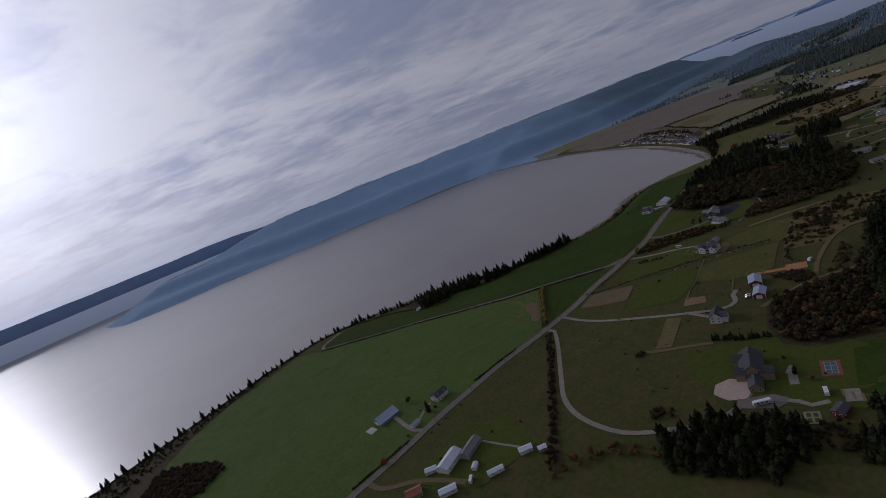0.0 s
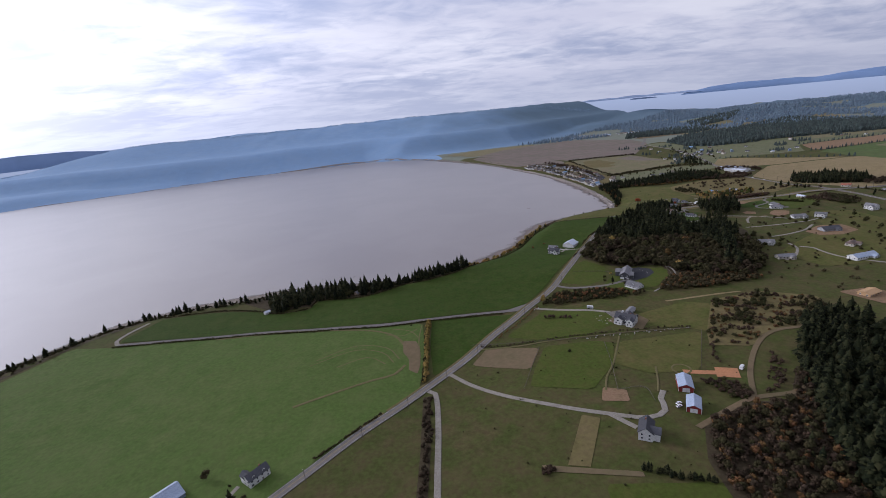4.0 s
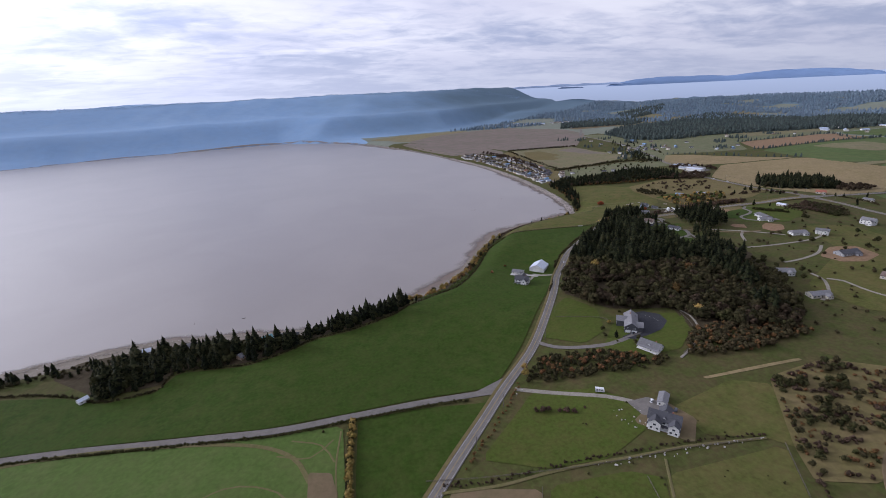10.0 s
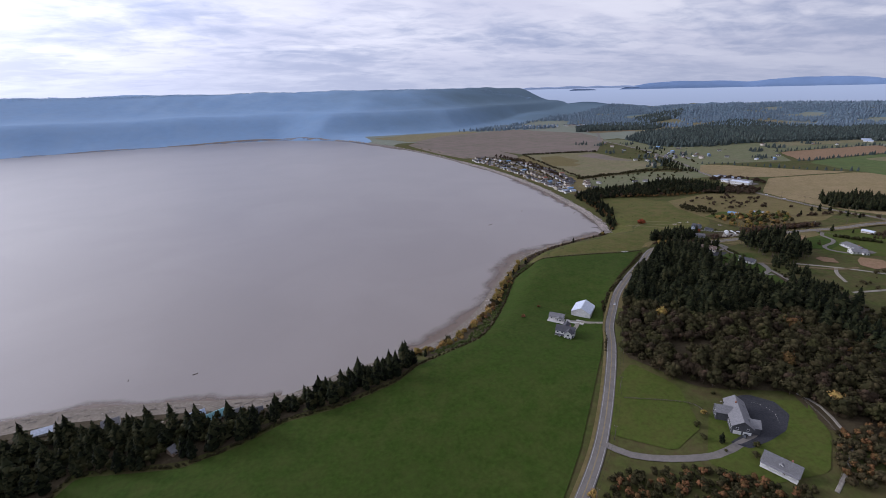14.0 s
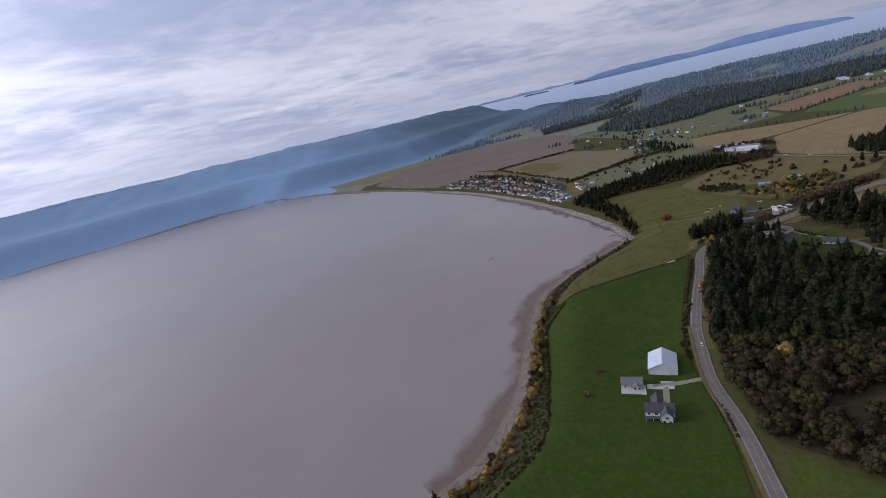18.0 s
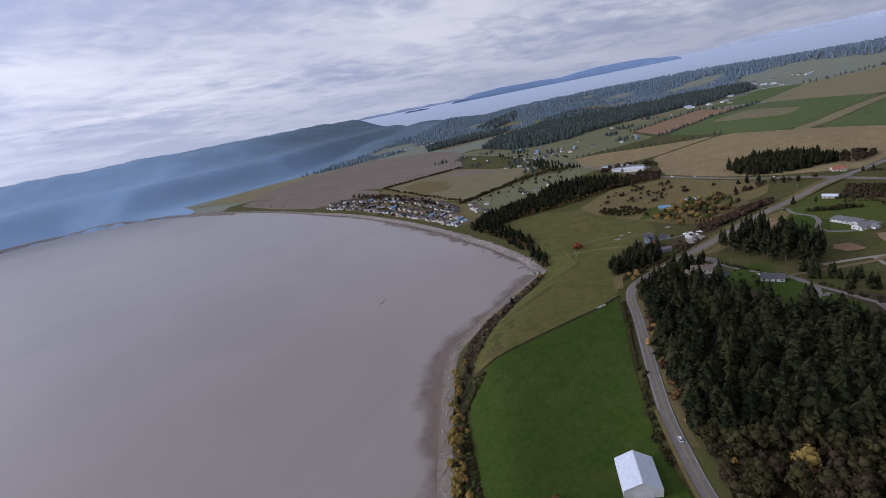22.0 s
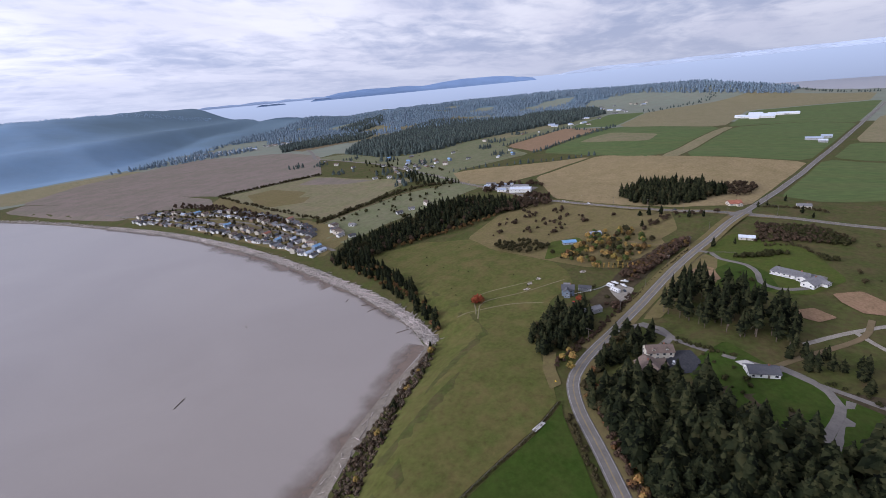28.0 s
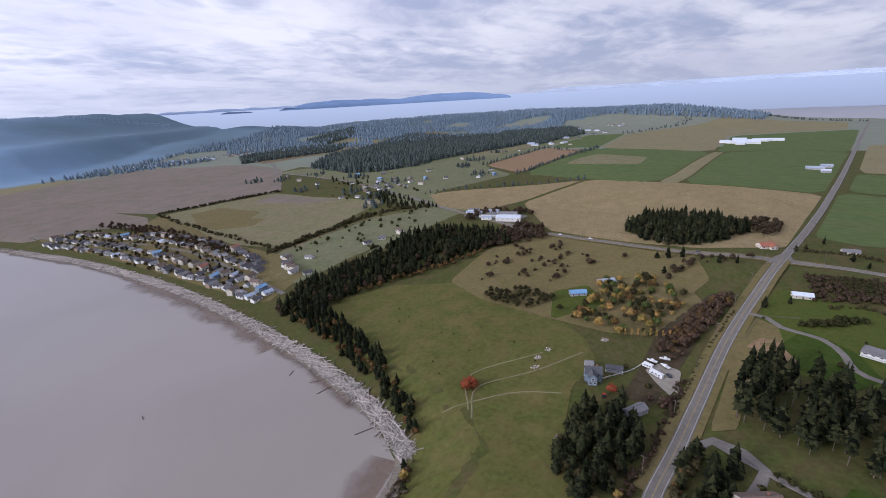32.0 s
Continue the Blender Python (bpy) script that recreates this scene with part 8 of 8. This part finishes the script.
camper(648, 899, 70, 6.5, "white camping trailer in the gravel yard", kind="trailer")
camper(640, 893, 60, 9.0, "white motorhome in the gravel yard")
camper(278, 404, 30, 5.0, "small white horse trailer by the arena", kind="trailer")
camper(162, 247, 60, 7.0, "white travel trailer by the garden", kind="trailer")
camper(-66, 284, 80, 7.0, "white travel trailer in the farmyard", kind="trailer")
boat(655, 897, 80, "white motor boat on its trailer")
boat(651, 889, 60, "white open boat on its trailer")
boat(660, 890, 100, "small white boat on its trailer")


def tractor(x, y, turn, label):
    root = placed("tractor", x, y, turn, label, "tractor", lift=0.3)
    part("bonnet", profile([(0, 0.9), (1.9, 0.9), (1.9, 1.5), (0, 1.7)], 0.8), CARRED, root)
    part("cab", profile([(-1.4, 0.9), (0, 0.9), (-0.2, 2.5), (-1.3, 2.5)], 1.3), GLASS, root)
    part("cab_roof", box(-1.5, 0, -0.75, 0.75, 2.5, 2.65), CARRED, root)
    for wx, r in ((-0.9, 0.8), (1.4, 0.5)):
        for wy in (-0.9, 0.9):
            bm = wheel_bm(r, 0.4)
            bmesh.ops.translate(bm, verts=bm.verts[:], vec=(wx, wy, r))
            part("wheel", bm, TYRE, root)


tractor(606, 917, 20, "red farm tractor standing under the trees")


# ---- poles, cables, fences, signs ----
def utility_pole(x, y, turn, tall=11.0):
    root = placed("utility_pole", x, y, turn, "grey wooden utility pole with a crossarm", "utility pole", "utility poles", lift=0.0)
    me = raw_mesh("pole", tube((0, 0, -1), (0, 0, tall), 0.2, 0.13, 8), POST)
    new("pole", me).parent = root
    part("crossarm", box(-0.07, 0.07, -1.2, 1.2, tall - 0.9, tall - 0.75), POST, root)
    for o in (-1.0, 0.0, 1.0):
        part("insulator", box(-0.06, 0.06, o - 0.06, o + 0.06, tall - 0.75, tall - 0.5), TRIM, root)
    return root


def pole_line(pts, step, side):
    line = spline(pts, 3.0)
    spots, run = [], 0.0
    for a, b in zip(line, line[1:]):
        run += (b - a).length
        if run > step:
            d = (b - a).normalized()
            spots.append((b.x + d.y * side, b.y - d.x * side, math.degrees(math.atan2(d.y, d.x))))
            run = 0.0
    for x, y, a in spots:
        utility_pole(x, y, a)
    bits = []
    for (x0, y0, a0), (x1, y1, a1) in zip(spots, spots[1:]):
        for o in (-1.0, 1.0):
            p = Vector((x0 - o * math.sin(radians(a0)), y0 + o * math.cos(radians(a0)), hz(x0, y0) + 10.55))
            q = Vector((x1 - o * math.sin(radians(a1)), y1 + o * math.cos(radians(a1)), hz(x1, y1) + 10.55))
            prev = p
            for k in range(1, 7):
                u = k / 6
                c = p.lerp(q, u) - Vector((0, 0, 3.2 * u * (1 - u)))
                bits.append(tube(prev, c, 0.03, 0.03, 4))
                prev = c
    v, f = joined(*bits)
    tagged(new("power_cable", raw_mesh("power_cable", (v, f), TYRE)), "black overhead power cables between the poles", "cable", kind="stuff")


pole_line(MAIN[2:13], 46, 7.0)
pole_line(MAIN[17:], 48, -7.5)
pole_line(CROSS[5:12], 44, -8.0)
pole_line(NORTH[:4], 60, 6.0)


def fence(pts, label, step=3.0, high=1.25, rails=2, wood=POST):
    """Posts and rails along a line; every post and rail a part of its own."""
    line = spline(pts, step)
    c = line[0]
    root = new("fence")
    root.matrix_basis = pose(c.x, c.y, hz(c.x, c.y))
    tagged(root, label, "fence")
    z0 = hz(c.x, c.y)
    post = bpy.data.meshes.new("post")
    bm = box(-0.08, 0.08, -0.08, 0.08, -0.4, high + 0.1)
    bm.to_mesh(post)
    bm.free()
    post.materials.append(wood)
    for p in line:
        o = new("post", post)
        o.parent = root
        o.location = (p.x - c.x, p.y - c.y, hz(p.x, p.y) + 0.25 - z0)
    for k in range(rails):
        h = high * (k + 1) / rails - 0.1
        v, f = [], []
        for i, p in enumerate(line):
            d = (line[min(i + 1, len(line) - 1)] - line[max(i - 1, 0)]).normalized() * 0.05
            z = hz(p.x, p.y) + 0.25 - z0 + h
            v += [(p.x - c.x + s * d.y, p.y - c.y - s * d.x, z + e) for s, e in ((-1, -0.07), (1, -0.07), (1, 0.07), (-1, 0.07))]
            if i:
                f += [(4 * i - 4 + j, 4 * i - 4 + (j + 1) % 4, 4 * i + (j + 1) % 4, 4 * i + j) for j in range(4)]
        me = raw_mesh("rail", (v, f), wood)
        new("rail", me).parent = root
    return root


fence([(345, 917.5), (366, 910), (402, 902), (429, 896), (458, 889), (484, 886)], "dark post and rail fence dividing two fields", 4)
fence([(150, 501), (128, 468), (112, 443)], "wooden fence beside the brown paddock", 4)
fence([(206, 482), (192, 447), (176, 412)], "wooden fence between two paddocks", 4)
fence([(176, 412), (196, 408), (192, 390)], "wooden fence by the barnyard", 4)
fence([(296, 468), (251, 415)], "wooden fence along the worn pasture", 4)
fence([(92, 534), (140, 516), (200, 498), (240, 490), (290, 476)], "wire fence along the stony bank", 5)
fence([(210, 282), (238, 269), (226, 232)], "weathered rail fence round the paddock", 4)
fence([(366, 612), (358, 592), (344, 574), (318, 562)], "pale garden fence round the hillside lawn", 3.5, wood=POST)
fence([(266, 660), (300, 640), (303, 628)], "grey garden fence beside the lawn", 3, 0.9)
fence([(620, 925), (640, 908), (652, 902)], "white picket fence beside the farmhouse", 3, 0.9, wood=TRIM)
fence([(700, 846), (735, 835), (742, 812)], "post and wire fence on the slope", 5)


def sign(x, y, turn, colour, label):
    root = placed("road_sign", x, y, turn, label, "road sign", lift=0.1)
    new("post", raw_mesh("post", tube((0, 0, -0.5), (0, 0, 2.3), 0.06, 0.06, 6), POST)).parent = root
    bm = box(-0.03, 0.03, -0.45, 0.45, -0.45, 0.45)
    bmesh.ops.rotate(bm, verts=bm.verts[:], matrix=Matrix.Rotation(math.pi / 4, 3, "X"))
    bmesh.ops.translate(bm, verts=bm.verts[:], vec=(0.1, 0, 2.5))
    part("panel", bm, colour, root)


SIGNYELLOW = material("yellow_sign_face", (0.65, 0.47, 0.05), (0.6, 0.43, 0.05), (0.5, 0.36, 0.05), 1.0, 4.0, rough=0.5)
sign(379, 786, 40, SIGNYELLOW, "yellow diamond warning sign by the road")
sign(438, 833, 40, SIGNYELLOW, "yellow diamond sign before the bend")
sign(500, 893, 0, SIGNYELLOW, "yellow diamond sign at the bend")
sign(178, 580, 40, TRIM, "white sign at the lane junction")
sign(184, 582, 40, TRIM, "white sign by the driveway")


# ---- stones, brush piles, driftwood ----
def boulders(name, label, spots, lo, hi, seed, mat=ROCK, category="stones"):
    r = random.Random(seed)
    bits = []
    for x, y in spots:
        s = r.uniform(lo, hi)
        z = hz(x, y) + 0.2
        v = []
        for k in range(3):
            for j in range(5):
                a = math.tau * j / 5 + k * 0.5
                rr = s * (1.0, 0.85, 0.35)[k] * r.uniform(0.75, 1.2)
                v.append((x + rr * math.cos(a), y + rr * math.sin(a), z + s * (-0.3, 0.45, 0.8)[k] * r.uniform(0.8, 1.1)))
        f = [(5 * k + j, 5 * k + (j + 1) % 5, 5 * k + 5 + (j + 1) % 5, 5 * k + 5 + j) for k in range(2) for j in range(5)] + [(10, 11, 12, 13, 14)]
        bits.append((v, f))
    tagged(new(name, raw_mesh(name, joined(*bits), mat)), label, category, kind="stuff")


boulders("stone_bank", "pale boulders along the dry bank", along([(190, 500), (215, 494), (240, 488), (290, 476)], 2.6, 201, 2.5), 0.35, 0.9, 1)
boulders("yard_stones", "scattered pale stones by the white house", scatter([(226, 540), (244, 528), (236, 508), (222, 520)], 5, 202, 0.8), 0.3, 0.8, 2)
boulders("garden_wall_stones", "pale stones edging the round forecourt", along([(320, 633), (330, 630), (338, 622), (340, 612), (334, 604)], 1.1, 203, 0.3), 0.25, 0.5, 3)
for k, (x, y) in enumerate(((633, 966), (645, 963), (621, 964), (563, 931), (673, 930))):
    boulders("brush_pile", "heap of pale brush and stones in the grass", scatter([(x - 2.6, y - 2), (x + 2.6, y - 2), (x + 2.6, y + 2), (x - 2.6, y + 2)], 1.1, 210 + k), 0.3, 0.8, 5 + k, DRIFT, "brush pile")


def logs(name, label, i0, i1, per_metre, lo, hi, seed, reach, longest):
    r = random.Random(seed)
    line = spline(BAY[i0:i1], 4.0)
    bits = []
    for k, (a, b) in enumerate(zip(line, line[1:])):
        d = (b - a).normalized()
        side = Vector((d.y, -d.x, 0))
        n = (b - a).length * per_metre
        for _ in range(int(n) + (r.random() < n % 1)):
            c = a.lerp(b, r.random()) + side * (lo + (hi - lo) * r.random())
            l = longest * r.uniform(0.15, 1) ** 1.6 + 0.8
            turn = r.gauss(0, 0.5) + (r.choice((0, 1.5)) if r.random() < 0.25 else 0)
            w = (d * math.cos(turn) + side * math.sin(turn)) * l / 2
            rad = 0.12 + 0.026 * l * r.uniform(0.6, 1.2)
            p, q = c - w, c + w
            z = 0.14 + rad * 0.7 + r.uniform(0, 0.35)
            p.z, q.z = max(hz(p.x, p.y), 0) + z, max(hz(q.x, q.y), 0) + z + r.uniform(-0.1, 0.3)
            bits.append(tube(p, q, rad, rad * r.uniform(0.5, 0.9), 5))
    tagged(new(name, raw_mesh(name, joined(*bits), DRIFT)), label, "driftwood", kind="stuff")


logs("driftwood_spit", "thick belt of bleached driftwood logs on the beach", 23, 32, 6.4, -1.0, 10.0, 21, 12, 11.0)
logs("driftwood_far", "bleached driftwood along the far spit", 31, 36, 1.0, 1.0, 10.0, 22, 12, 14.0)
logs("driftwood_bluff", "scattered bleached driftwood below the bluff", 10, 24, 0.45, -1.0, 8.0, 23, 10, 5.5)
logs("driftwood_shore", "sparse driftwood along the lower shore", 6, 11, 0.35, 0.0, 8.0, 24, 10, 8.0)


def stray_log(x, y, turn, l, label):
    d = Vector((math.cos(radians(turn)), math.sin(radians(turn)), 0)) * l / 2
    ob = new("stray_log", raw_mesh("stray_log", joined(tube((-d.x, -d.y, 0.05), (d.x, d.y, 0.2), 0.38, 0.26, 8), tube((d.x * 0.6, d.y * 0.6, 0.1), (d.x * 0.6 + 0.5, d.y * 0.6 + 0.3, 1.0), 0.12, 0.05, 5)), BARK))
    ob.location = (x, y, 0)
    tagged(ob, label, "log")


stray_log(389, 1124, 25, 11, "dark waterlogged trunk aground in the shallows")
stray_log(300, 905, 60, 9, "grey trunk stranded on the mud")
stray_log(560, 1130, 20, 6, "dark log at the water's edge")
stray_log(480, 1180, 70, 4, "small dark log in the shallows")
stray_log(-70, 840, 100, 3, "dark stump standing in the shallows")
stray_log(-20, 830, 10, 4, "dark snag in the shallows")
for k, (x, y, a) in enumerate(((556, 1092, 165), (562, 1104, 140), (536, 1040, 150))):
    stray_log(x, y, a, 13, "long grey pole lying across the beach edge")

# tyre tracks and worn paths in the grass
for pts in ([(-60, 560), (-20, 575), (10, 560), (20, 535)], [(-66, 552), (-22, 566), (5, 552), (14, 530)], [(-40, 540), (-10, 548), (6, 530)], [(10, 590), (30, 580), (46, 590)], [(20, 600), (38, 588), (44, 570)],
            [(52, 596), (44, 565), (40, 530)], [(560, 980), (590, 990), (620, 960), (650, 940)], [(566, 985), (600, 1000), (640, 965)], [(600, 940), (590, 970), (560, 1000)]):
    drive(pts, 0.45 if pts[0][0] < 100 else 0.28, "pale tyre track pressed into the grass", TRACK if pts[0][0] < 100 else FAR_OLIVE, 0.5)
